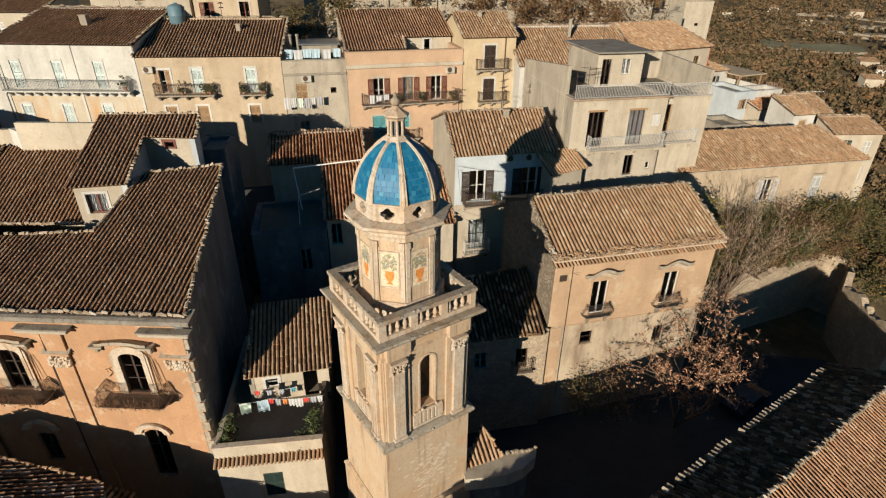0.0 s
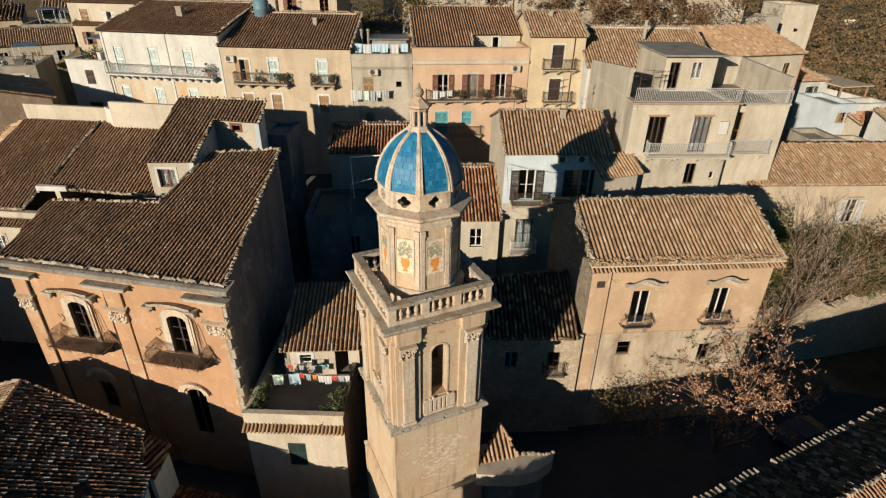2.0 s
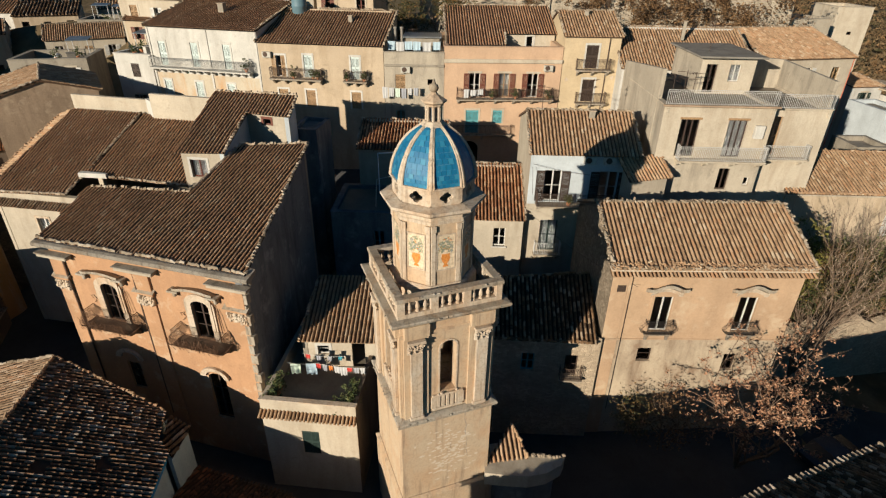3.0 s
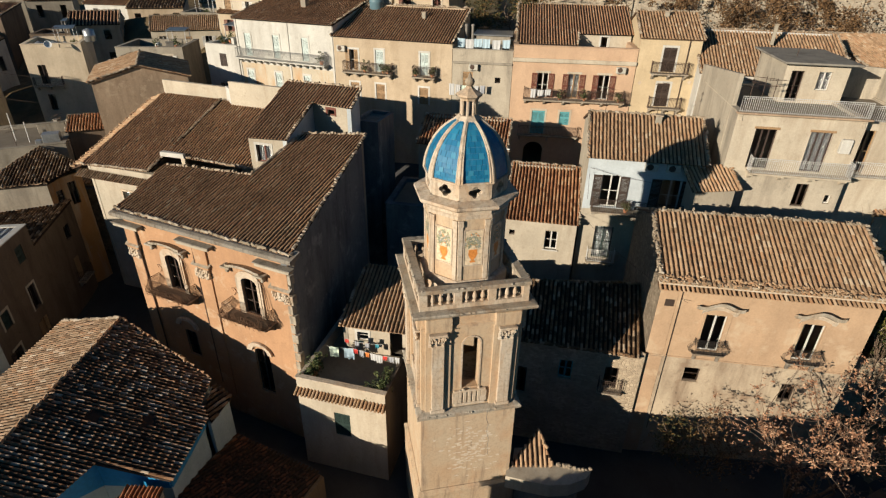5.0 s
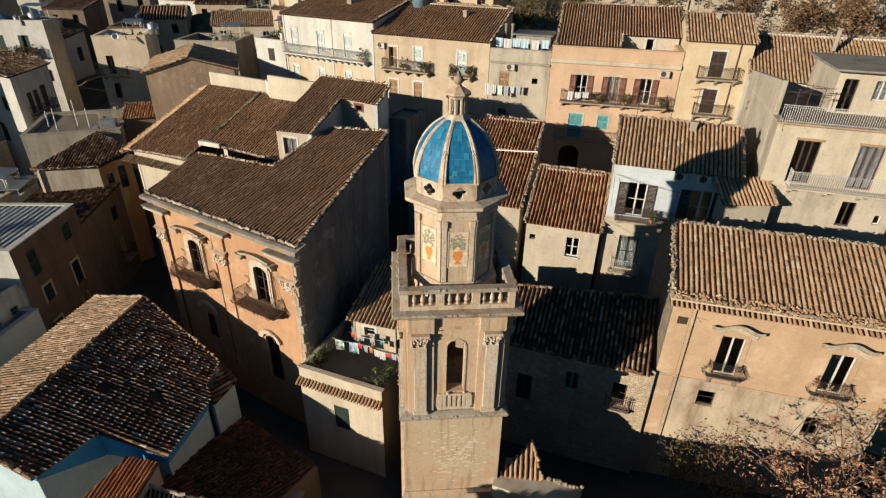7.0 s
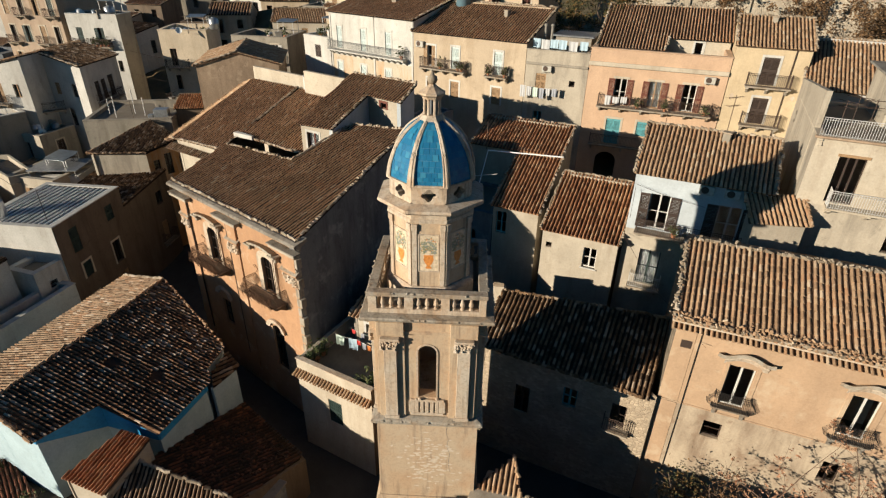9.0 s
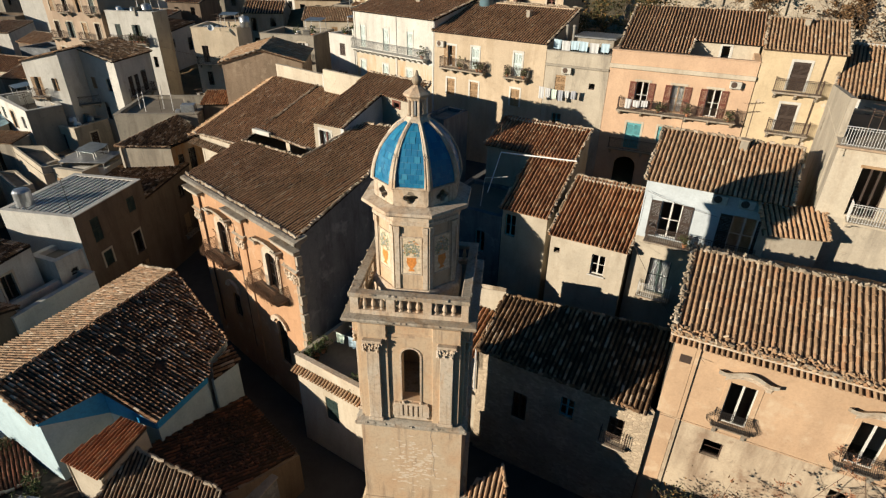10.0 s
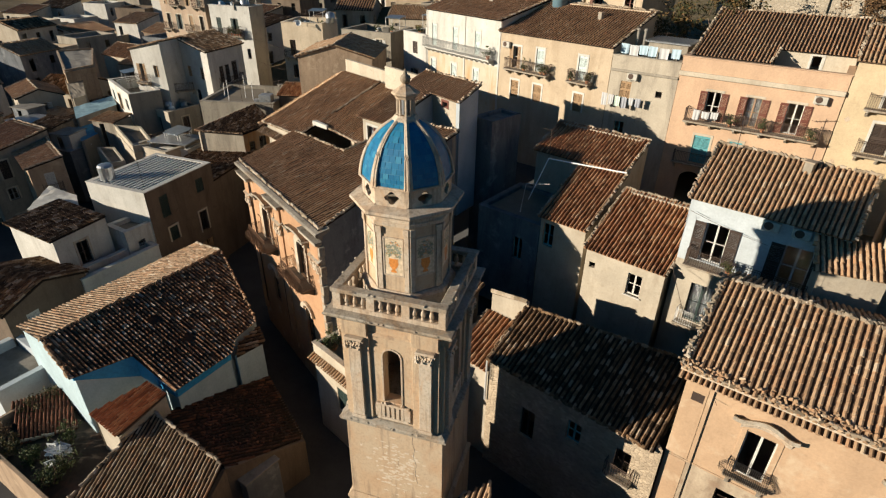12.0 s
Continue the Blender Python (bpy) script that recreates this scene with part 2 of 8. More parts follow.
# Soil colour lowered to put the yard's shade into the slab.
YARD = plaster("yard soil toned dark as shade", (0.07, 0.055, 0.042), (0.03, 0.026, 0.02), 0.7, (0.11, 0.06, 0.04))
WOOD_PALE = simple("pale grey-green painted wood", (0.46, 0.53, 0.5), 0.55, var=0.15, scale=10)
PIPE_RED = simple("rust-red paint", (0.42, 0.11, 0.06), 0.6)
TARP_BLUE = simple("blue tarpaulin", (0.06, 0.27, 0.42), 0.5, var=0.4, scale=2.5)
TARP_PALE = simple("faded blue tarpaulin", (0.24, 0.36, 0.40), 0.6, var=0.35, scale=2.5)
T_DULL = tiles("dulled clay tiles", [(0.0, (0.14, 0.085, 0.05)), (0.3, (0.24, 0.16, 0.1)), (0.65, (0.32, 0.225, 0.145)), (0.88, (0.3, 0.165, 0.09)), (1.0, (0.44, 0.36, 0.27))], (0.11, 0.08, 0.05), 0.6, (0.42, 0.36, 0.28))
# Red tiles with the yard roof's shadow put into their colour.
T_RED_SHADE = tiles("red tiles darkened as shade", [(0, (0.08, 0.03, 0.018)), (0.6, (0.14, 0.05, 0.028)), (1, (0.2, 0.085, 0.048))], (0.05, 0.03, 0.022), 0.8)
T_MOSS = tiles("mossy red-brown tiles", [(0, (0.035, 0.022, 0.015)), (0.5, (0.075, 0.04, 0.025)), (0.85, (0.12, 0.05, 0.028)), (1, (0.2, 0.08, 0.04))], (0.02, 0.02, 0.015), 1.3, (0.13, 0.085, 0.05))
GLASS = glass_mat("window glass")


# ---- mesh kit ----
class Mesh:
    def __init__(self):
        self.v, self.f = [], []

    def add(self, vs, fs):
        n = len(self.v)
        self.v += [tuple(p) for p in vs]
        self.f += [tuple(i + n for i in f) for f in fs]
        return self

    def box(self, x0, x1, y0, y1, z0, z1, c=0.0):
        if not c:
            vs = [(x, y, z) for z in (z0, z1) for x, y in ((x0, y0), (x1, y0), (x1, y1), (x0, y1))]
            return self.add(vs, [(3, 2, 1, 0), (4, 5, 6, 7), (0, 1, 5, 4), (1, 2, 6, 5), (2, 3, 7, 6), (3, 0, 4, 7)])
        rings = [(z0, c), (z0 + c, 0), (z1 - c, 0), (z1, c)]
        vs = []
        for z, i in rings:
            vs += [(x0 + i + c, y0 + i, z), (x1 - i - c, y0 + i, z), (x1 - i, y0 + i + c, z), (x1 - i, y1 - i - c, z),
                   (x1 - i - c, y1 - i, z), (x0 + i + c, y1 - i, z), (x0 + i, y1 - i - c, z), (x0 + i, y0 + i + c, z)]
        return self.add(vs, loft_faces(4, 8))

    def extrude(self, poly, vec):
        """A solid from a flat polygon (its front) pushed along vec."""
        n, vec = len(poly), Vector(vec)
        vs = [Vector(p) for p in poly] + [Vector(p) + vec for p in poly]
        fs = [tuple(range(n)), tuple(range(2 * n - 1, n - 1, -1))]
        fs += [((i + 1) % n, i, i + n, (i + 1) % n + n) for i in range(n)]
        return self.add(vs, fs)

    def prism(self, poly, z0, z1):
        return self.extrude([(x, y, z1) for x, y in poly], (0, 0, z0 - z1))

    def lathe(self, prof, n=16, cx=0.0, cy=0.0, turn=0.0):
        """A solid of revolution (or an n-sided one) from (radius, z) upwards, with flat ends."""
        vs = []
        for r, z in prof:
            vs += [(cx + r * math.cos(turn + 2 * math.pi * i / n), cy + r * math.sin(turn + 2 * math.pi * i / n), z) for i in range(n)]
        return self.add(vs, loft_faces(len(prof), n))

    def tube(self, path, radii, n=6):
        path = [Vector(p) for p in path]
        if isinstance(radii, (int, float)):
            radii = [radii] * len(path)
        vs = []
        for i, p in enumerate(path):
            d = (path[min(i + 1, len(path) - 1)] - path[max(i - 1, 0)]).normalized()
            a = d.cross(Vector((0, 0, 1)) if abs(d.z) < 0.9 else Vector((1, 0, 0))).normalized()
            b = a.cross(d)
            vs += [p + (a * math.cos(2 * math.pi * k / n) + b * math.sin(2 * math.pi * k / n)) * radii[i] for k in range(n)]
        return self.add(vs, loft_faces(len(path), n))

    def obj(self, name, mat, parent=None, m=None, label="", smooth=False):
        me = bpy.data.meshes.new(name)
        vs = [m @ Vector(p) for p in self.v] if m is not None else self.v
        me.from_pydata(vs, [], self.f)
        me.materials.append(mat)
        if smooth:
            me.shade_smooth()
        me.validate()
        me.update()
        ob = new(name, me)
        if parent is not None:
            ob.parent = parent
        if label:
            ob["label"] = label
        return ob


def weld(me):
    """Joins the corners of a mesh that fall together."""
    index, at, remap = {}, [], []
    for p in me.v:
        k = tuple(round(c, 4) for c in p)
        if k not in index:
            index[k] = len(at)
            at.append(p)
        remap.append(index[k])
    faces = []
    for f in me.f:
        g = [remap[i] for i in f]
        g = [i for k, i in enumerate(g) if i != g[k - 1]]
        if len(g) > 2:
            faces.append(tuple(g))
    me.v, me.f = at, faces
    return me


def lattice(u0, u1, z0, z1, holes, y0, y1):
    """A flat board with rectangular holes, one connected piece."""
    xs = sorted({u0, u1, *[h[0] for h in holes], *[h[1] for h in holes]})
    zs = sorted({z0, z1, *[h[2] for h in holes], *[h[3] for h in holes]})
    solid = {(i, j) for i in range(len(xs) - 1) for j in range(len(zs) - 1)
             if not any(h[0] < (xs[i] + xs[i + 1]) / 2 < h[1] and h[2] < (zs[j] + zs[j + 1]) / 2 < h[3] for h in holes)}
    me = Mesh()
    for i, j in solid:
        a, b, c, d = xs[i], xs[i + 1], zs[j], zs[j + 1]
        me.add([(a, y0, c), (b, y0, c), (b, y0, d), (a, y0, d), (a, y1, c), (b, y1, c), (b, y1, d), (a, y1, d)], [(0, 1, 2, 3), (7, 6, 5, 4)])
        n = len(me.v) - 8
        for (di, dj), f in (((-1, 0), (0, 3, 7, 4)), ((1, 0), (1, 5, 6, 2)), ((0, -1), (0, 4, 5, 1)), ((0, 1), (3, 2, 6, 7))):
            if (i + di, j + dj) not in solid:
                me.f.append(tuple(n + k for k in f))
    return weld(me)


def loft_faces(rings, n):
    fs = [tuple(range(n - 1, -1, -1)), tuple(range((rings - 1) * n, rings * n))]
    for r in range(rings - 1):
        fs += [(r * n + i, r * n + (i + 1) % n, (r + 1) * n + (i + 1) % n, (r + 1) * n + i) for i in range(n)]
    return fs


def thing(name, label, category, m=None, group="", kind=""):
    ob = new(name)
    ob.matrix_basis = m or Matrix()
    return tagged(ob, label, category, group, kind)


# ---- building kit ----
def wall_frame(p0, p1):
    """Along the wall is x, into the building is y, up is z; p0 to p1 has the building on its left."""
    d = (Vector((p1[0], p1[1], 0)) - Vector((p0[0], p0[1], 0)))
    length = d.length
    d.normalize()
    m = Matrix(((d.x, -d.y, 0, p0[0]), (d.y, d.x, 0, p0[1]), (0, 0, 1, 0), (0, 0, 0, 1)))
    return m, length


def wall(house, p0, p1, z0, z1, mat, holes=(), thick=0.4, name="wall", label=""):
    m, length = wall_frame(p0, p1)
    xs = sorted({0.0, length, *[h[0] for h in holes], *[h[1] for h in holes]})
    zs = sorted({z0, z1, *[h[2] for h in holes], *[h[3] for h in holes]})
    me = Mesh()

    def inside(x, z):
        return any(h[0] < x < h[1] and h[2] < z < h[3] for h in holes)

    for xa, xb in zip(xs, xs[1:]):
        for za, zb in zip(zs, zs[1:]):
            if not inside((xa + xb) / 2, (za + zb) / 2):
                me.add([(xa, 0, za), (xb, 0, za), (xb, 0, zb), (xa, 0, zb)], [(0, 1, 2, 3)])
                ia, ib = max(xa, thick), min(xb, length - thick)
                if ib > ia:
                    me.add([(ia, thick, za), (ib, thick, za), (ib, thick, zb), (ia, thick, zb)], [(3, 2, 1, 0)])
    for h in holes:
        x0, x1, a, b = h[:4]
        me.add([(x0, 0, a), (x1, 0, a), (x1, 0, b), (x0, 0, b), (x0, thick, a), (x1, thick, a), (x1, thick, b), (x0, thick, b)],
               [(0, 4, 5, 1), (1, 5, 6, 2), (2, 6, 7, 3), (3, 7, 4, 0)])
        if len(h) > 4:
            r, k = (x1 - x0) / 2, 7
            rise, cx = h[4], (x0 + x1) / 2
            for s in (-1, 1):
                arc = [(cx + s * r * math.sin(math.pi / 2 * i / k), 0, b - rise + rise * math.cos(math.pi / 2 * i / k)) for i in range(k + 1)]
                poly = [(cx + s * r, 0, b), *arc[:: 1]] if s > 0 else [(cx - r, 0, b), *arc[:: 1]]
                poly = poly if s > 0 else poly[::-1]
                me.extrude(poly[::-1], (0, thick, 0))
    me.add([(0, 0, z1), (length, 0, z1), (length - thick, thick, z1), (thick, thick, z1)], [(0, 1, 2, 3)])
    weld(me).obj(name, mat, house, m, label)
    return m


def window(house, m, u0, u1, z0, z1, wood=None, leaves=2, shutter="", shut_mat=None, surround=None, sill=None, curtain=False, depth=0.16, bars=1, hood=False):
    """Frame with glazed leaves set in an opening; shutter: open, closed or half."""
    wood = wood or WOOD_BROWN
    w = u1 - u0
    b = 0.06
    lw = (w - 2 * b) / leaves
    zs = [z0 + b * 1.3 + (z1 - b - z0 - b * 1.3) * i / (bars + 1) for i in range(bars + 2)]
    gaps = [(u0 + b + lw * i + (0.05 if i else 0), u0 + b + lw * (i + 1) - (0.05 if i < leaves - 1 else 0), za + (0.02 if k else 0), zb - (0.02 if k < bars else 0))
            for i in range(leaves) for k, (za, zb) in enumerate(zip(zs, zs[1:]))]
    f = lattice(u0, u1, z0, z1, gaps, depth, depth + 0.07)
    win = f.obj("window", wood, house, m)
    for i in range(leaves):
        x = u0 + b + lw * i
        Mesh().add([(x + 0.02, depth + 0.03, z0 + b), (x + lw - 0.02, depth + 0.03, z0 + b), (x + lw - 0.02, depth + 0.03, z1 - b), (x + 0.02, depth + 0.03, z1 - b)],
                   [(0, 1, 2, 3)]).obj("pane", GLASS, win, m)
    if curtain:
        c, k = Mesh(), 14
        vs = [(u0 + b + (w - 2 * b) * i / k, depth + 0.14 + 0.025 * (i % 2), z) for z in (z0 + 0.05, z1 - 0.05) for i in range(k + 1)]
        c.add(vs, [(i, i + 1, i + k + 2, i + k + 1) for i in range(k)]).obj("curtain", CURTAIN, win, m)
    if surround:
        s = Mesh()
        s.box(u0 - 0.16, u0, -0.03, 0.02, z0, z1).box(u1, u1 + 0.16, -0.03, 0.02, z0, z1).box(u0 - 0.16, u1 + 0.16, -0.03, 0.02, z1, z1 + 0.18)
        s.obj("surround", surround, win, m)
    if sill:
        Mesh().box(u0 - 0.12, u1 + 0.12, -0.12, 0.1, z0 - 0.08, z0, 0.015).obj("sill", sill, win, m)
    if hood:
        Mesh().box(u0 - 0.2, u1 + 0.2, -0.22, 0.0, z1 + 0.18, z1 + 0.26, 0.02).obj("hood", surround or LIME_PALE, win, m)
    if shutter:
        sm = shut_mat or WOOD_DARK
        half = w / 2
        for s in (0, 1):
            if shutter == "closed":
                x0, x1, ya = (u0 + half * s, u0 + half * (s + 1), 0.04)
            else:
                x0, x1, ya = (u0 - half, u0, -0.07) if s == 0 else (u1, u1 + half, -0.07)
                if shutter == "half" and s == 1:
                    x0, x1, ya = u0 + half, u1, 0.04
            e = 0.055
            k = max(6, int((z1 - z0) / 0.1))
            gaps = []
            for i in range(k):
                za = z0 + 0.1 + (z1 - z0 - 0.24) * i / k
                if abs(za - (z0 + z1) / 2) > 0.07:
                    gaps.append((x0 + e, x1 - e, za, za + 0.03))
            g = lattice(x0 + 0.005, x1 - 0.005, z0 + 0.02, z1 - 0.02, gaps, ya, ya + 0.045)
            g.obj("shutter", sm, win, m)
    return win


def balcony(house, m, u0, u1, z, out=0.75, mat=None, iron=None, height=0.95, brackets=3, step=0.12, belly=0.0):
    """Slab on brackets with an iron railing; belly: how far the bars bulge outwards."""
    mat, iron = mat or LIME_GREY, iron or IRON
    s = Mesh().box(u0, u1, -out, 0.0, z - 0.13, z, 0.02)
    s.box(u0 - 0.04, u1 + 0.04, -out - 0.04, 0.0, z - 0.05, z - 0.002 + 0.004, 0.015)
    slab = s.obj("balcony", mat, house, m)
    for i in range(brackets):
        x = u0 + 0.2 + (u1 - u0 - 0.4) * (i / (brackets - 1) if brackets > 1 else 0.5)
        poly = [(x - 0.08, 0, z - 0.6), (x - 0.08, -0.12, z - 0.56), (x - 0.08, -out * 0.45, z - 0.34), (x - 0.08, -out * 0.85, z - 0.25), (x - 0.08, -out * 0.85, z - 0.13), (x - 0.08, 0, z - 0.13)]
        Mesh().extrude(poly[::-1], (0.16, 0, 0)).obj("bracket", mat, slab, m)
    r = Mesh()
    o = out - 0.05
    path = [(u0 + 0.04, 0), (u0 + 0.04, -o), (u1 - 0.04, -o), (u1 - 0.04, 0)]
    for a, b in zip(path, path[1:]):
        d = Vector((b[0] - a[0], b[1] - a[1]))
        ln = d.length
        d.normalize()
        side = Vector((d.y, -d.x))
        k = max(2, int(ln / step))
        for i in range(k + 1):
            p = Vector(a) + d * ln * i / k
            if belly:
                pts = [(p.x, p.y, z), *[(p.x + side.x * belly * f, p.y + side.y * belly * f, z + height * h) for h, f in ((0.12, 0.75), (0.3, 1.0), (0.5, 0.6), (0.72, 0.1))], (p.x, p.y, z + height)]
                r.tube(pts, 0.012, 4)
            else:
                r.box(p.x - 0.01, p.x + 0.01, p.y - 0.01, p.y + 0.01, z, z + height)
        for h in (height, height - 0.12, 0.06):
            r.tube([(a[0], a[1], z + h), (b[0], b[1], z + h)], 0.02 if h == height else 0.012, 4)
    r.obj("railing", iron, slab, m)["kind"] = "stuff"
    return slab


# per kind of tile: bedding (coloured as gap shade), half-width over pitch, taper, hump, lift of the lower end
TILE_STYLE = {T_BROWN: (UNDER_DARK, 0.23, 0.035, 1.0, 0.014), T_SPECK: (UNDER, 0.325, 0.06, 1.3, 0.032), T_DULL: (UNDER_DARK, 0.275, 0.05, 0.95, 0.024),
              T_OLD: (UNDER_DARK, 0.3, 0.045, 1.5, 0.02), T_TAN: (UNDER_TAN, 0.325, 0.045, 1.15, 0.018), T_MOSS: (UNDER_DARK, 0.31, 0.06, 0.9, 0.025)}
TILE_RNG = np.random.default_rng(7)


def tile_mesh(name, starts, ends, ups, r0, r1, mat, parent, lift=0.012, hump=1.6):
    """Half-round tiles from starts to ends (arrays of points), humped along ups, as one mesh."""
    n = len(starts)
    d = ends - starts
    ln = np.linalg.norm(d, axis=1, keepdims=True)
    d = d / np.maximum(ln, 1e-6)
    side = np.cross(d, ups)
    side /= np.linalg.norm(side, axis=1, keepdims=True)
    up = np.cross(side, d)
    ang = np.radians([-8, 38, 90, 142, 188])
    wob = TILE_RNG.normal(0, 1, (n, 4)) * (0.009, 0.009, 0.012, 0.012)
    verts = np.zeros((n, 10, 3))
    for k, (base, r, lf, wi) in enumerate(((starts, r0, lift, 0), (ends, r1, 0.0, 1))):
        c = base + side * wob[:, [wi]] + up * (lf + np.abs(wob[:, [2]]))
        for i, a in enumerate(ang):
            verts[:, k * 5 + i] = c + side * (r * math.cos(a)) + up * (r * hump * math.sin(a))
    faces = []
    for t in range(n):
        o = t * 10
        faces += [(o + i, o + i + 1, o + i + 6, o + i + 5) for i in range(4)]
        faces.append((o + 4, o + 3, o + 2, o + 1, o))
    me = bpy.data.meshes.new(name)
    me.from_pydata(verts.reshape(-1, 3).tolist(), [], faces)
    me.materials.append(mat)
    me.update()
    ob = new(name, me)
    ob.parent = parent
    ob["kind"] = "stuff"
    return ob


def spans(poly, a):
    """Where the line at a crosses the polygon of (a, b) points: pairs of b."""
    hits = []
    for (a0, b0), (a1, b1) in zip(poly, poly[1:] + poly[:1]):
        if (a0 <= a) != (a1 <= a):
            hits.append(b0 + (b1 - b0) * (a - a0) / (a1 - a0))
    hits.sort()
    return list(zip(hits[::2], hits[1::2]))


ROUGH = [1.0]


def tile_roof(house, poly, mat, pitch=0.255, row=0.42, caps=(), eave=0.08, label="", thick=0.12, edge=None, holes=(), singles=0):
    """A slope of clay tiles on a flat polygon whose first edge runs along the eave; caps: edges (point pairs) with capping tiles."""
    pitch, row = pitch * ROUGH[0], row * ROUGH[0]
    p = [Vector(q) for q in poly]
    nrm = Vector((0, 0, 0))
    for a, b in zip(p, p[1:] + p[:1]):
        nrm += Vector(((a.y - b.y) * (a.z + b.z), (a.z - b.z) * (a.x + b.x), (a.x - b.x) * (a.y + b.y)))
    nrm.normalize()
    if nrm.z < 0:
        nrm = -nrm
    e = (p[1] - p[0])
    e = (e - nrm * e.dot(nrm)).normalized()
    s = nrm.cross(e)
    flat = [((q - p[0]).dot(e), (q - p[0]).dot(s)) for q in p]
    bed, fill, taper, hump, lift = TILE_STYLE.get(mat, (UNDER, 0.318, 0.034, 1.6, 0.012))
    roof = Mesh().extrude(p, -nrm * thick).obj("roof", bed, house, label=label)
    a0, a1 = min(q[0] for q in flat), max(q[0] for q in flat)
    k = max(1, round((a1 - a0) / pitch))
    step = (a1 - a0) / k
    starts, ends = [], []
    for i in range(k):
        a = a0 + (i + 0.5) * step
        wob = TILE_RNG.normal(0, 0.008)
        for b0, b1 in spans(flat, a):
            b0 -= eave
            rows = max(1, round((b1 - b0) / row))
            h = (b1 - b0) / rows
            shift = [0.0] + [TILE_RNG.uniform(-0.3, 0.3) * h] * (rows - 1) + [0.0]
            for j in range(rows):
                if any((a - hx) ** 2 + (b0 + (j + 0.5) * h - hy) ** 2 < hr * hr for hx, hy, hr in holes):
                    continue
                starts.append((a + wob, b0 + j * h - 0.03 + shift[j]))
                ends.append((a + wob, b0 + (j + 1) * h + 0.02 + shift[j + 1]))
    E, S, N, O = (np.array(x) for x in (e, s, nrm, p[0]))
    st, en = np.array(starts), np.array(ends)
    st3 = O + st[:, :1] * E + st[:, 1:] * S + N * 0.015
    en3 = O + en[:, :1] * E + en[:, 1:] * S + N * 0.015
    one = min(singles, len(st))
    if one:
        proto = tile_mesh("tile", np.array([[0.0, 0, 0]]), np.array([[0.0, 1, 0]]), np.array([[0.0, 0, 1]]), step * fill, step * (fill - taper), SINGLE[mat.name], roof, lift, hump)
        rot = Matrix((e, s, nrm)).transposed().to_4x4()
        for k in range(one):
            ob = proto if k == 0 else new("tile", proto.data)
            ob.parent = roof
            if "kind" in ob:
                del ob["kind"]
            ln = float(np.linalg.norm(en3[k] - st3[k]))
            ob.matrix_basis = Matrix.Translation(st3[k]) @ rot @ Matrix.Rotation(radians(float(TILE_RNG.normal(0, 1.2))), 4, "Z") @ Matrix.Diagonal((1, ln, 1, 1))
    if len(st) > one:
        tile_mesh("tiles", st3[one:], en3[one:], np.tile(N, (len(st) - one, 1)), step * fill, step * (fill - taper), mat, roof, lift, hump)
    if caps:
        cs, ce = [], []
        for a, b in caps:
            a, b = np.array(a, float), np.array(b, float)
            ln = np.linalg.norm(b - a)
            c = max(1, round(ln / 0.26))
            for i in range(c):
                if TILE_RNG.random() < 0.08:
                    continue
                wob = TILE_RNG.normal(0, 0.035, 3)
                cs.append(a + (b - a) * i / c + N * 0.045 + wob)
                ce.append(a + (b - a) * (i + 1.02) / c + N * 0.05 + TILE_RNG.normal(0, 0.035, 3))
        cs, ce = np.array(cs), np.array(ce)
        tile_mesh("cap_tiles", cs, ce, np.tile(N, (len(cs), 1)), 0.105, 0.07, edge or T_EDGE, roof, 0.03, 1.1)
    return roof


def loose_tiles(house, edges, count, mat, seed):
    """Broken bits of tile and mortar heaped along the edges of a roof."""
    rng = random.Random(seed)
    g = Mesh()
    for _ in range(count):
        a, b = (Vector(p) for p in rng.choice(edges))
        p = a.lerp(b, rng.random()) + Vector((rng.gauss(0, 0.09), rng.gauss(0, 0.09), 0.12 + rng.random() * 0.08))
        m = pose(*p, rng.uniform(-40, 40), rng.uniform(-40, 40), rng.uniform(0, 180))
        x, y, z = rng.uniform(0.04, 0.13), rng.uniform(0.03, 0.08), rng.uniform(0.015, 0.045)
        q = Mesh().box(-x, x, -y, y, -z, z, 0.015)
        g.add([m @ Vector(v) for v in q.v], q.f)
    g.obj("broken_tiles", mat, house)["kind"] = "stuff"


def gable(house, pts, thick_vec, mat, name="gable"):
    return Mesh().extrude(pts, thick_vec).obj(name, mat, house)


FLATS = []


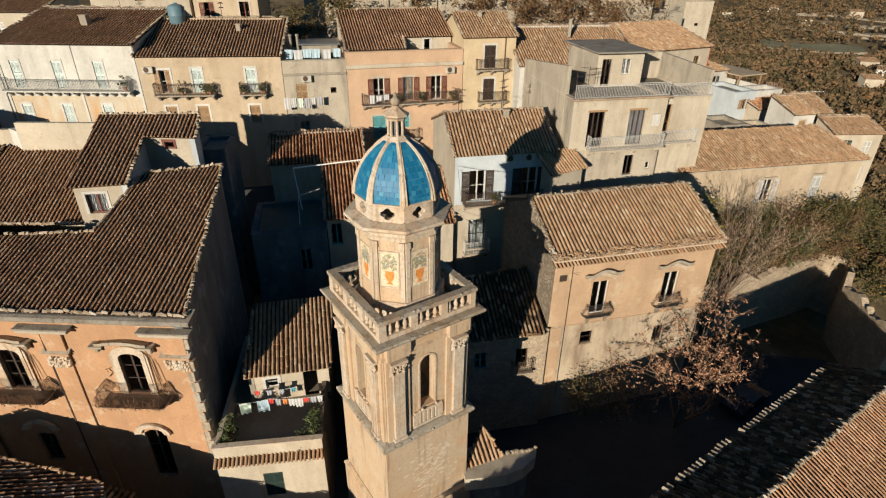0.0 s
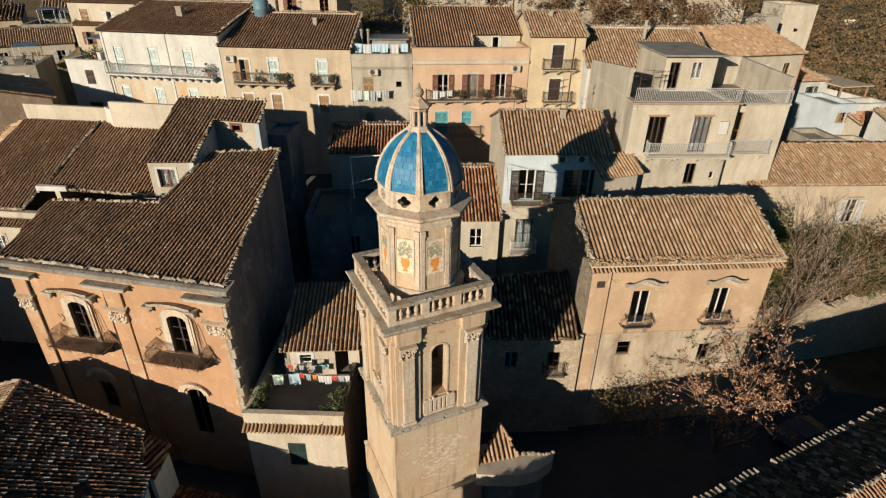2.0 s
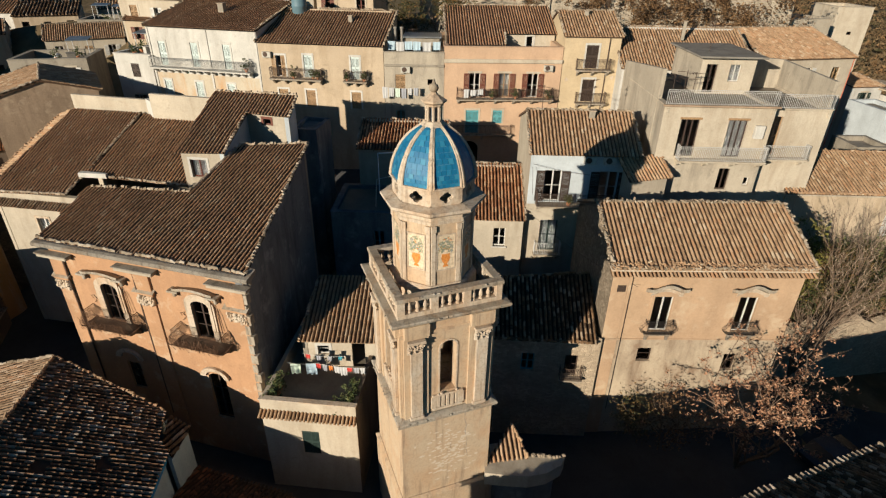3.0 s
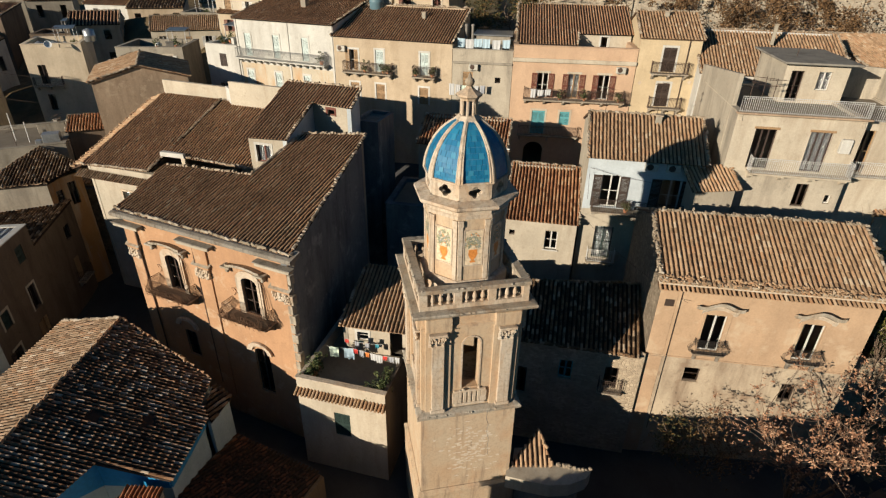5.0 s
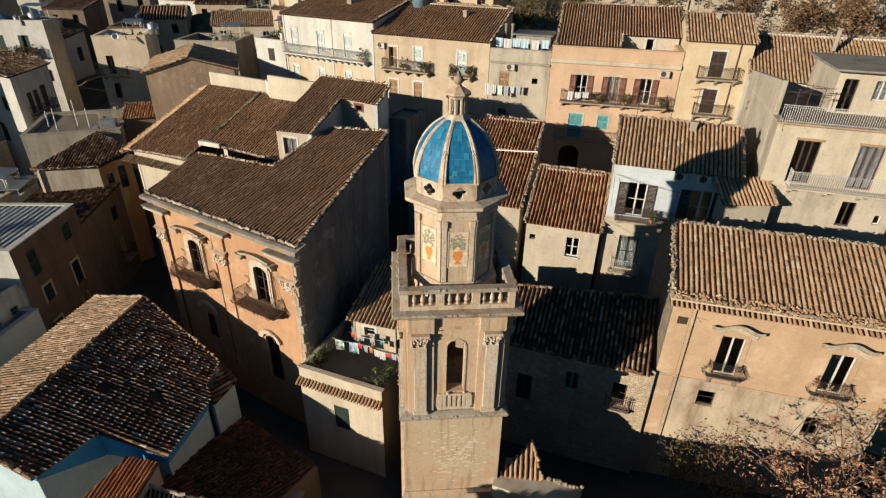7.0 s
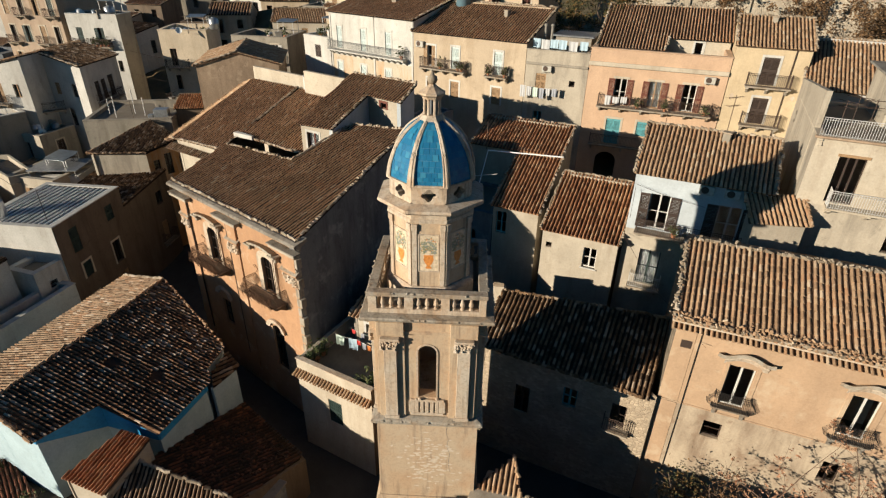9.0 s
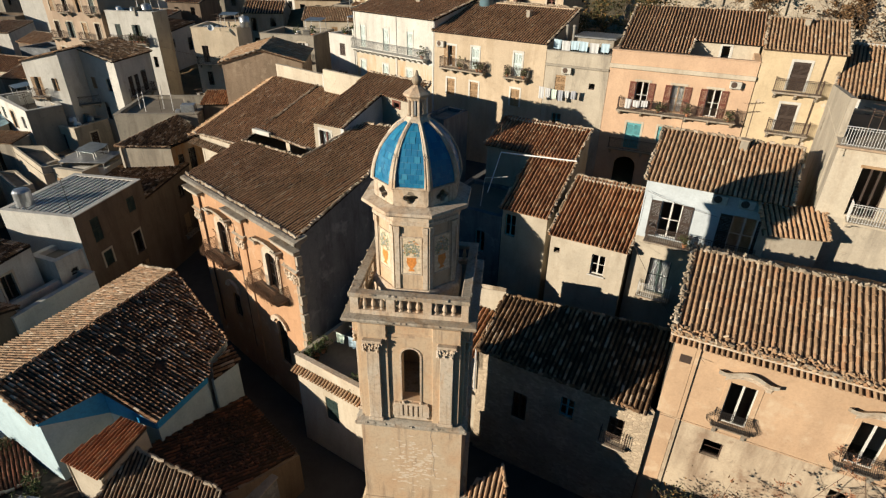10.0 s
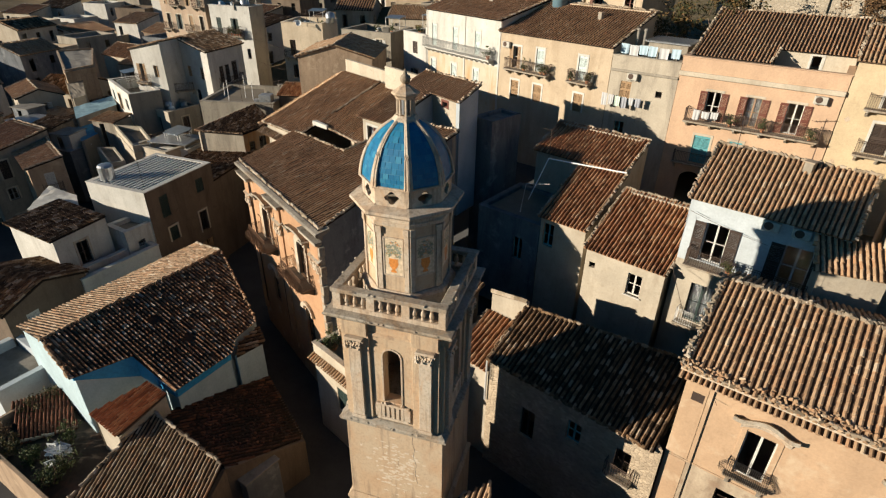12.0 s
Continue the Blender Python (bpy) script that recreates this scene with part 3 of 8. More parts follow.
def house_box(name, label, x, y, heading, W, D, z0, zf, roof, wallm, tilem=None, front=(), right=(), left=(), group="", over=0.25, caps=True, side=None, par=0.25, band=None, back=None):
    """A house with its front-left corner at x, y; roof: ("gable", ridge depth, ridge height, back height), ("mono", back height) or ("flat", parapet)."""
    h = thing(name, label, "house", pose(x, y, 0, 0, 0, heading), group)
    side = side or wallm
    kind = roof[0]
    zb = roof[3] if kind == "gable" else roof[1] if kind == "mono" else zf
    low = min(zf, zb)
    if band:
        mf = wall(h, (0, 0), (W, 0), z0, band[0], band[1], [q for q in front if q[3] < band[0]])
        wall(h, (0, 0), (W, 0), band[0], zf, wallm, [q for q in front if q[3] > band[0]])
    else:
        mf = wall(h, (0, 0), (W, 0), z0, zf, wallm, front)
    mr = wall(h, (W, 0), (W, D), z0, low, side, right)
    mb = wall(h, (W, D), (0, D), z0, zb, side)
    ml = wall(h, (0, D), (0, 0), z0, low, side, left)
    o = over
    if kind == "flat":
        FLATS.append((h.matrix_basis.copy(), W, D, zf - roof[1], group))
        Mesh().box(0.4, W - 0.4, 0.4, D - 0.4, zf - 0.2 - roof[1], zf - roof[1]).obj("roof", CONCRETE if len(roof) < 3 else roof[2], h)
        c = Mesh()
        for b in ((-0.05, W + 0.05, -0.05, par + 0.15), (-0.05, W + 0.05, D - par - 0.15, D + 0.05), (-0.05, par + 0.15, par + 0.15, D - par - 0.15), (W - par - 0.15, W + 0.05, par + 0.15, D - par - 0.15)):
            c.box(*b, zf + 0.003, zf + 0.08, 0.015)
        c.obj("coping", wallm, h)
    else:
        if kind == "gable":
            rv, rz = roof[1], roof[2]
            prof = [(0, zf), (rv, rz), (D, zb)]
            kf, kb = (rz - zf) / rv, (rz - zb) / (D - rv)
            f0 = zf - kf * o
            tile_roof(h, [(-o * 0.6, -o, f0), (W + o * 0.6, -o, f0), (W + o * 0.6, rv, rz), (-o * 0.6, rv, rz)], tilem,
                      caps=[((-o * 0.5, -o, f0), (-o * 0.5, rv, rz)), ((W + o * 0.5, -o, f0), (W + o * 0.5, rv, rz)), ((-o * 0.6, rv, rz), (W + o * 0.6, rv, rz))] if caps else ())
            b0 = zb - kb * o
            tile_roof(h, [(W + o * 0.6, D + o, b0), (-o * 0.6, D + o, b0), (-o * 0.6, rv, rz), (W + o * 0.6, rv, rz)], back or tilem)
        else:
            prof = [(0, zf), (D, zb)]
            k = (zb - zf) / D
            if k >= 0:
                tile_roof(h, [(-o * 0.6, -o, zf - k * o), (W + o * 0.6, -o, zf - k * o), (W + o * 0.6, D, zb), (-o * 0.6, D, zb)], tilem,
                          caps=[((-o * 0.5, -o, zf - k * o), (-o * 0.5, D, zb)), ((W + o * 0.5, -o, zf - k * o), (W + o * 0.5, D, zb)), ((-o * 0.6, D, zb), (W + o * 0.6, D, zb))] if caps else ())
            else:
                tile_roof(h, [(W + o * 0.6, D + o, zb + k * o), (-o * 0.6, D + o, zb + k * o), (-o * 0.6, 0, zf), (W + o * 0.6, 0, zf)], tilem)
        pts = [(v, z) for v, z in prof if z > low + 0.01]
        if pts:
            poly = [(0.0, low), *[(v, z - 0.1 if z > low + 0.2 else z) for v, z in prof if z > low + 0.01], (D, low)]
            poly = [q for i, q in enumerate(poly) if i == 0 or q != poly[i - 1]]
            gable(h, [(0, v, z) for v, z in poly], (0.4, 0, 0), side)
            gable(h, [(W, v, z) for v, z in poly], (-0.4, 0, 0), side)
    return h, mf, mr, ml


def mat_of(x, y, heading):
    return pose(x, y, 0, 0, 0, heading)


def slope_wall(house, a, b, z0, mat, thick=0.3, name="wall"):
    """A wall from a to b, points (x, y, top), with the building on its left."""
    d = Vector((b[0] - a[0], b[1] - a[1], 0)).normalized()
    inn = Vector((-d.y, d.x, 0)) * thick
    e = d * 0.003
    pts = [Vector((a[0], a[1], z0)) + e, Vector((b[0], b[1], z0)) - e, Vector((b[0], b[1], b[2])) - e, Vector((a[0], a[1], a[2])) + e]
    return Mesh().extrude(pts, inn).obj(name, mat, house)


# ---- ground: one sheet, stepping up behind the square and falling to the valley ----
def smooth(a, b, x):
    t = min(1, max(0, (x - a) / (b - a)))
    return t * t * (3 - 2 * t)


def land(x, y):
    low = smooth(14, 22, x)
    z = 2.5 + 11.0 * (smooth(26, 56, y) * (1 - low) + smooth(42, 60, y) * low) + 9.0 * smooth(58, 66, y) * (1 - smooth(16, 27, x))
    east = smooth(24, 120, x + 0.25 * (y - 45))
    z = z * (1 - east) + (-34) * east
    north = smooth(110, 240, y)
    z = z * (1 - north) + (-28) * north
    west = smooth(-34, -120, x)
    z = z * (1 - 0.4 * west) + 6 * 0.4 * west
    far = smooth(260, 1500, math.hypot(x, y))
    z += 55 * far
    if math.hypot(x, y) > 90:
        z += 5 * noise.noise(Vector((x, y, 0)) * 0.012) + 1.5 * noise.noise(Vector((x, y, 3)) * 0.05)
    return z


def axis(n, near, far_):
    return [math.copysign(near * abs(t) + (far_ - near) * abs(t) ** 3.2, t) for t in np.linspace(-1, 1, n)]


gx, gy = [x - 5 for x in axis(150, 170, 2600)], [y + 30 for y in axis(150, 170, 2600)]
gm = Mesh()
gm.v = [(x, y, land(x, y)) for y in gy for x in gx]
gm.f = [(j * 150 + i, j * 150 + i + 1, (j + 1) * 150 + i + 1, (j + 1) * 150 + i) for j in range(149) for i in range(149)]
EARTH, en_, el_, eb_ = material("dry winter scrub", 0.95, spec=0.1)
f1 = noise_of(en_, el_, coords(en_, el_), 0.03, 8, 0.7)
f2 = noise_of(en_, el_, coords(en_, el_), 0.35, 6, 0.7)
ec = ramp(en_, el_, f1, [(0.35, (0.10, 0.075, 0.04)), (0.5, (0.17, 0.12, 0.065)), (0.62, (0.22, 0.17, 0.1)), (0.72, (0.12, 0.11, 0.05))])
ec = mix(en_, el_, ramp(en_, el_, f2, [(0.4, grey(0)), (0.65, grey(0.8))]), ec, (0.06, 0.05, 0.028))
el_.new(ec, eb_.inputs["Base Color"])
ground = gm.obj("ground", EARTH, smooth=True)
tagged(ground, "dry scrub-covered ground falling into a valley", "ground", kind="structure")


# ---- bell tower ----
def bell_tower():
    t = thing("bell_tower", "weathered limestone bell tower with a blue tiled dome", "tower", pose(-1.8, 20.05, 0, 0, 0, 34.5))

    def square(name, prof, mat, label=""):
        return Mesh().lathe([(h * math.sqrt(2), z) for h, z in prof], 4, turn=math.pi / 4).obj(name, mat, t, label=label)

    square("base", [(2.42, 1), (2.42, 7.2), (2.46, 7.3), (2.46, 7.45), (2.3, 7.58)], LIME)
    square("shaft", [(2.27, 7.6), (2.25, 12.45)], LIME)
    square("ledge", [(2.25, 12.44), (2.36, 12.5), (2.45, 12.6), (2.47, 12.74), (2.42, 12.8), (2.2, 12.88)], LIME_GREY)
    hb = 2.12
    cs = [(-hb, -hb), (hb, -hb), (hb, hb), (-hb, hb)]
    for i in range(4):
        p0, p1 = cs[i], cs[(i + 1) % 4]
        m = wall(t, p0, p1, 12.86, 17.5, LIME, [(hb - 0.38, hb + 0.38, 14.0, 16.84, 0.38)], 0.5)
        for s in (-1, 1):
            c = hb + s * 1.52
            e0, e1 = sorted((hb + s * 0.93, hb + s * 2.06))
            Mesh().box(e0, e1, -0.1, 0.0, 12.87, 17.45, 0.01).obj("pilaster_backing", LIME, t, m)
            pil = Mesh().box(c - 0.27, c + 0.27, -0.25, -0.102, 13.05, 16.72, 0.015)
            pil.box(c - 0.33, c + 0.33, -0.29, -0.102, 12.88, 13.05, 0.02)
            pil.obj("pilaster", LIME_PALE, t, m)
            Mesh().box(e0, e1, -0.26, 0.0, 17.46, 18.1, 0.02).obj("entablature_block", LIME, t, m)
            cap = Mesh().box(c - 0.27, c + 0.27, -0.26, -0.102, 16.72, 17.2, 0.02).box(c - 0.4, c + 0.4, -0.34, -0.102, 17.2, 17.32, 0.02)
            rng = random.Random(i * 7 + s)
            for k in range(44):
                x, z = c + rng.uniform(-0.4, 0.4), rng.uniform(16.76, 17.18)
                r = rng.uniform(0.04, 0.075)
                cap.lathe([(r * 0.3, z - r), (r, z - r * 0.3), (r, z + r * 0.5), (r * 0.4, z + r)], 5, x, -0.22 - rng.uniform(0, 0.09))
            cap.obj("capital", LIME_PALE, t, m, "carved leaf capital")
        # flat frame round the arch and the little balustrade panel under it
        k, rr = 10, 0.46
        arch = Mesh()
        pts = [(hb - rr, 14.0)] + [(hb - rr * math.cos(math.pi * j / k), 16.46 + rr * math.sin(math.pi * j / k)) for j in range(k + 1)] + [(hb + rr, 14.0)]
        inn = [(hb + (x - hb) * 0.84, z if z < 16.4 else 16.46 + (z - 16.46) * 0.84) for x, z in pts]
        for (a, b), (c2, d) in zip(zip(pts, pts[1:]), zip(inn, inn[1:])):
            arch.extrude([(a[0], -0.035, a[1]), (c2[0], -0.035, c2[1]), (d[0], -0.035, d[1]), (b[0], -0.035, b[1])], (0, 0.033, 0))
        arch.obj("arch_trim", LIME_PALE, t, m)
        pan = Mesh().box(hb - 0.72, hb + 0.72, -0.1, 0.0, 13.0, 13.12, 0.01).box(hb - 0.75, hb + 0.75, -0.12, 0.0, 13.78, 13.9, 0.02)
        for j in range(7):
            x = hb - 0.66 + j * 0.22
            w_ = 0.14 if j in (0, 6) else 0.075
            Mesh().box(x - w_, x + w_, -0.09, -0.021, 13.123, 13.777, 0.015).obj("sill_post", LIME_PALE, t, m)
        pan.box(hb - 0.72, hb + 0.72, -0.02, 0.0, 13.12, 13.78)
        pan.obj("parapet_panel", LIME_PALE, t, m)
        rng = random.Random(60 + i)
        for _ in range(11):
            x, s = hb + rng.uniform(-0.6, 0.6), rng.uniform(0.04, 0.11)
            rubble = Mesh().lathe([(s * 0.5, 13.9), (s, 13.9 + s * 0.4), (s * 0.8, 13.9 + s * 0.9), (s * 0.3, 13.9 + s * 1.2)], 5, x, rng.uniform(-0.1, 0.15), rng.uniform(0, 2))
            rubble.obj("rubble", LIME_PALE, t, m)
    square("entablature", [(2.14, 17.4), (2.25, 17.48), (2.25, 17.6), (2.17, 17.64), (2.17, 18.05), (2.3, 18.12), (2.34, 18.22), (2.5, 18.28)], LIME)
    square("cornice", [(2.4, 18.26), (2.62, 18.34), (2.66, 18.44), (2.62, 18.5), (2.2, 18.54)], LIME_GREY)
    Mesh().box(-1.95, 1.95, -1.95, 1.95, 18.4, 18.56).obj("gallery_floor", CONCRETE, t)
    # balustrade
    ho, hi = 2.32, 2.02
    for i in range(4):
        rot = pose(0, 0, 0, 0, 0, 90 * i)
        e = hi
        Mesh().box(-ho if i % 2 == 0 else -e, ho if i % 2 == 0 else e, -ho, -hi, 18.54, 18.74, 0.015).obj("plinth", LIME_PALE, t, rot)
        Mesh().box(-ho - 0.05 if i % 2 == 0 else -e + 0.004, ho + 0.05 if i % 2 == 0 else e - 0.004, -ho - 0.05, -hi + 0.04, 19.33, 19.52, 0.03).obj("handrail", LIME_GREY, t, rot)
        for x in (-ho + 0.17, -0.72, 0.72):
            Mesh().box(x - 0.17, x + 0.17, -ho + 0.012, -hi - 0.012, 18.74, 19.33, 0.01).obj("pier", LIME_PALE, t, rot)
        for c in (-1.42, 0.0, 1.38):
            for j in (-1, 0, 1):
                Mesh().lathe([(0.09, 18.74), (0.09, 18.79), (0.05, 18.82), (0.1, 18.93), (0.09, 19.02), (0.05, 19.16), (0.06, 19.22), (0.095, 19.28), (0.095, 19.33)], 8, c + j * 0.34, -(ho + hi) / 2).obj("baluster", LIME_PALE, t, rot)

    def octa(name, prof, mat, label=""):
        k = 1 / math.cos(math.pi / 8)
        return Mesh().lathe([(r * k, z) for r, z in prof], 8, turn=math.pi / 8).obj(name, mat, t, label=label)

    octa("drum_base", [(1.78, 18.5), (1.78, 19.2), (1.72, 19.3), (1.62, 19.38)], LIME_PALE)
    octa("drum", [(1.55, 19.36), (1.55, 22.3)], LIME)
    octa("drum_cornice", [(1.56, 22.15), (1.66, 22.2), (1.66, 22.32), (1.6, 22.36), (1.6, 22.5), (1.72, 22.56), (1.95, 22.66), (2.02, 22.74), (2.0, 22.84), (1.6, 22.93)], LIME_PALE)
    KW = 1.55 * math.tan(math.pi / 8)
    for i in range(8):
        rot = pose(0, 0, 0, 0, 0, 45 * i)
        # corner strips and majolica panels
        for s in (-1, 1):
            x0, x1 = sorted((s * (KW - 0.01), s * (KW - 0.2)))
            Mesh().box(x0, x1, -1.61, -1.552, 19.4, 21.85, 0.008).box(x0 - 0.02, x1 + 0.02, -1.65, -1.552, 21.85, 22.12, 0.015).obj("corner_pilaster", LIME_PALE, t, rot)
        pw = 0.36
        fr = Mesh()
        for b in ((-pw - 0.05, -pw, 20.05, 21.7), (pw, pw + 0.05, 20.05, 21.7), (-pw, pw, 20.05, 20.1), (-pw, pw, 21.65, 21.7)):
            fr.box(b[0], b[1], -1.585, -1.552, b[2], b[3])
        fr.obj("panel_frame", LIME_PALE, t, rot)
        panel = Mesh().box(-pw, pw, -1.566, -1.552, 20.1, 21.65).obj("majolica_panel", MAJ_WHITE, t, rot, "painted majolica panel with an orange vase of flowers")
        vase = Mesh()
        prof = [(0.11, 20.2), (0.12, 20.26), (0.05, 20.32), (0.14, 20.45), (0.2, 20.6), (0.17, 20.72), (0.19, 20.8)]
        out = [(x, -1.57, z) for x, z in prof] + [(-x, -1.57, z) for x, z in reversed(prof)]
        vase.extrude(out, (0, 0.006, 0)).obj("vase_tiles", MAJ_ORANGE, panel, rot)
        rng = random.Random(40 + i)
        for mat, count, nm in ((MAJ_GREEN, 150, "leaf_tiles"), (MAJ_BLUE, 60, "flower_tiles"), (MAJ_ORANGE, 16, "fruit_tiles")):
            g = Mesh()
            for _ in range(count):
                a, rr = rng.uniform(0.1, math.pi - 0.1), rng.uniform(0.15, 0.75) ** 0.8
                x, z = rr * 0.46 * math.cos(a) * 1.05, 20.8 + rr * 0.98 * math.sin(a) ** 0.8
                if abs(x) > pw - 0.05 or z > 21.6:
                    continue
                r, th = rng.uniform(0.025, 0.05), rng.uniform(0, 6)
                y = -1.569 - rng.uniform(0, 0.003)
                g.add([(x + r * math.cos(th + q * 2.1), y, z + r * math.sin(th + q * 2.1)) for q in range(3)], [(0, 1, 2)])
            g.obj(nm, mat, panel, rot)
        # ring of panels with quatrefoil openings
        hw = KW + 0.0
        ringm, outer, inner = Mesh(), [], []
        N = 32
        for j in range(N):
            a = 2 * math.pi * j / N
            cx, sx = math.cos(a), math.sin(a)
            k = min(hw / max(abs(cx), 1e-6), 0.36 / max(abs(sx), 1e-6))
            outer.append((k * cx, k * sx))
            q = 0.15 + 0.075 * abs(math.cos(2 * a)) + 0.02
            inner.append((q * 1.15 * cx, q * sx))
        zc = 23.26
        vs = [(x, -1.55, zc + z) for x, z in outer] + [(x, -1.55, zc + z) for x, z in inner] + [(x, -1.3, zc + z) for x, z in inner]
        fs = []
        for j in range(N):
            j2 = (j + 1) % N
            fs += [(j, j2, N + j2, N + j), (N + j, N + j2, 2 * N + j2, 2 * N + j)]
        ringm.add(vs, fs).obj("lantern_ring", LIME_PALE, t, rot)
        Mesh().box(-hw - 0.06, hw + 0.06, -1.66, -1.5, 23.6, 23.68, 0.015).obj("ring_moulding", LIME_PALE, t, rot)
    # dome
    prof = [(1.56, 23.66), (1.54, 23.9), (1.48, 24.2), (1.37, 24.55), (1.2, 24.9), (0.98, 25.22), (0.7, 25.5), (0.36, 25.74)]
    octa("dome", prof, DOME_BED)
    k22 = math.tan(math.pi / 8)

    def rad(s):
        f = s * (len(prof) - 1)
        i = min(int(f), len(prof) - 2)
        return [prof[i][q] + (prof[i + 1][q] - prof[i][q]) * (f - i) for q in (0, 1)]

    for i in range(8):
        rot = pose(0, 0, 0, 0, 0, 45 * i)
        g, rows = Mesh(), 12
        rng = random.Random(90 + i)
        for r in range(rows):
            (r0, z0), (r1, z1) = rad(r / rows), rad((r + 0.955) / rows)
            w0, w1 = r0 * k22 - 0.11, r1 * k22 - 0.11
            if min(w0, w1) < 0.04:
                continue
            cols = max(1, round((w0 + w1) / 0.215))
            off = 0.5 * (r % 2)
            for c in range(cols + 1):
                f0, f1 = (c - off) / cols, (c + 1 - off) / cols
                f0, f1 = max(0, f0), min(1, f1 - 0.05 / cols)
                if f1 <= f0 + 0.02:
                    continue
                d = 0.012 + rng.uniform(0, 0.012)
                tw = rng.uniform(-0.004, 0.004)
                g.add([(-w0 + 2 * w0 * f0, -r0 - d, z0 + d), (-w0 + 2 * w0 * f1, -r0 - d - tw, z0 + d), (-w1 + 2 * w1 * f1, -r1 - d - tw, z1 + d), (-w1 + 2 * w1 * f0, -r1 - d, z1 + d)], [(0, 1, 2, 3)])
        ob = g.obj("glazed_tiles", GLAZE, t, rot, "glossy blue glazed tiles")
        ob["kind"] = "stuff"
        rib = []
        for s in np.linspace(0, 1, 12):
            r, z = rad(s)
            rib.append(((r / math.cos(math.pi / 8) + 0.02) * math.sin(math.pi / 8), -(r / math.cos(math.pi / 8) + 0.02) * math.cos(math.pi / 8), z))
        Mesh().tube(rib, [0.085 - 0.04 * q / 11 for q in range(12)], 8).obj("rib", LIME_PALE, t, rot)
        for s in (-1, 1):
            flank = [(x + s * 0.105 * (1 - 0.55 * q / 11) * math.cos(math.pi / 8), y + s * 0.105 * (1 - 0.55 * q / 11) * math.sin(math.pi / 8), z - 0.015) for q, (x, y, z) in enumerate(rib)]
            Mesh().tube(flank, [0.058 - 0.03 * q / 11 for q in range(12)], 6).obj("rib_fillet", LIME_PALE, t, rot)
    # lantern and finial
    octa("lantern_base", [(0.5, 25.62), (0.46, 25.74), (0.4, 25.8), (0.36, 25.86)], LIME_PALE)
    Mesh().lathe([(0.16, 25.84), (0.16, 26.5)], 8).obj("lantern_core", PL_DARK, t)
    for i in range(8):
        a = math.pi / 8 + i * math.pi / 4
        Mesh().lathe([(0.06, 25.85), (0.05, 25.95), (0.05, 26.4), (0.065, 26.45)], 6, 0.29 * math.cos(a), 0.29 * math.sin(a)).obj("colonnette", LIME_PALE, t)
    octa("lantern_cap", [(0.33, 26.42), (0.36, 26.5), (0.46, 26.58), (0.46, 26.64), (0.3, 26.74), (0.14, 26.86), (0.1, 26.92)], LIME_PALE)
    Mesh().lathe([(0.09, 26.9), (0.16, 26.98), (0.19, 27.07), (0.16, 27.17), (0.08, 27.22), (0.06, 27.3), (0.02, 27.4)], 12).obj("finial", LIME_GREY, t, smooth=True)
    # crumbling edges of the mouldings
    rng = random.Random(19)
    for nm, half, z, count in (("ledge_crumbs", 2.44, 12.76, 90), ("cornice_crumbs", 2.62, 18.46, 120), ("rail_crumbs", 2.34, 19.5, 60)):
        g = Mesh()
        for _ in range(count):
            s, u, r = rng.randint(0, 3), rng.uniform(-half, half), rng.uniform(0.025, 0.075)
            x, y = ((u, -half), (half, u), (u, half), (-half, u))[s]
            g.lathe([(r * 0.6, z - r * 0.5), (r, z), (r * 0.5, z + r * 0.6)], 5, x + rng.uniform(-0.05, 0.05), y + rng.uniform(-0.05, 0.05), rng.uniform(0, 2))
        g.obj(nm, LIME_GREY, t)["kind"] = "stuff"
    crack = [(0.9, 12.4), (0.86, 12.0), (0.98, 11.6), (0.92, 11.1), (1.05, 10.6), (1.0, 10.0), (1.1, 9.4)]
    Mesh().tube([(x, -2.272 + 0.02 * (z - 7.6) / 4.85, z) for x, z in crack], 0.007, 4).obj("crack", PL_DARK, t)
    # exposed rubble on the shaft
    rng = random.Random(5)
    for i in range(150):
        x, z = rng.gauss(0.2, 0.62), rng.gauss(10.1, 0.85)
        if not (-1.7 < x < 1.9 and 8.2 < z < 12):
            continue
        w, h = rng.uniform(0.05, 0.17), rng.uniform(0.03, 0.075)
        face = 2.27 - 0.02 * (z - 7.6) / 4.85
        out = [(x + w * rng.uniform(0.75, 1.1) * math.cos(a), -face - 0.004, z + h * rng.uniform(0.75, 1.1) * math.sin(a)) for a in (0.3, 1.2, 2.0, 2.9, 3.6, 4.5, 5.4)]
        Mesh().extrude(out[::-1], (0, 0.05, 0)).obj("stone", PALE_STONE, t)
    return t


MAJ_WHITE = simple("cream majolica glaze", (0.62, 0.5, 0.35), 0.4, var=0.4, scale=9)
MAJ_ORANGE = simple("orange majolica glaze", (0.62, 0.24, 0.06), 0.4, var=0.45, scale=14)
MAJ_GREEN = simple("green majolica glaze", (0.22, 0.24, 0.15), 0.4, var=0.3, scale=14)
MAJ_BLUE = simple("slate blue majolica glaze", (0.26, 0.28, 0.28), 0.4, var=0.3, scale=14)
DOME_BED = simple("dome mortar", (0.09, 0.22, 0.32), 0.9)
GLAZE, gn, gl, gb = material("blue glaze", 0.5, spec=0.28)
gg = gn.new("ShaderNodeNewGeometry")
gc = ramp(gn, gl, gg.outputs["Random Per Island"], [(0.0, (0.006, 0.105, 0.215)), (0.5, (0.008, 0.13, 0.25)), (0.85, (0.014, 0.155, 0.275)), (1.0, (0.035, 0.195, 0.3))])
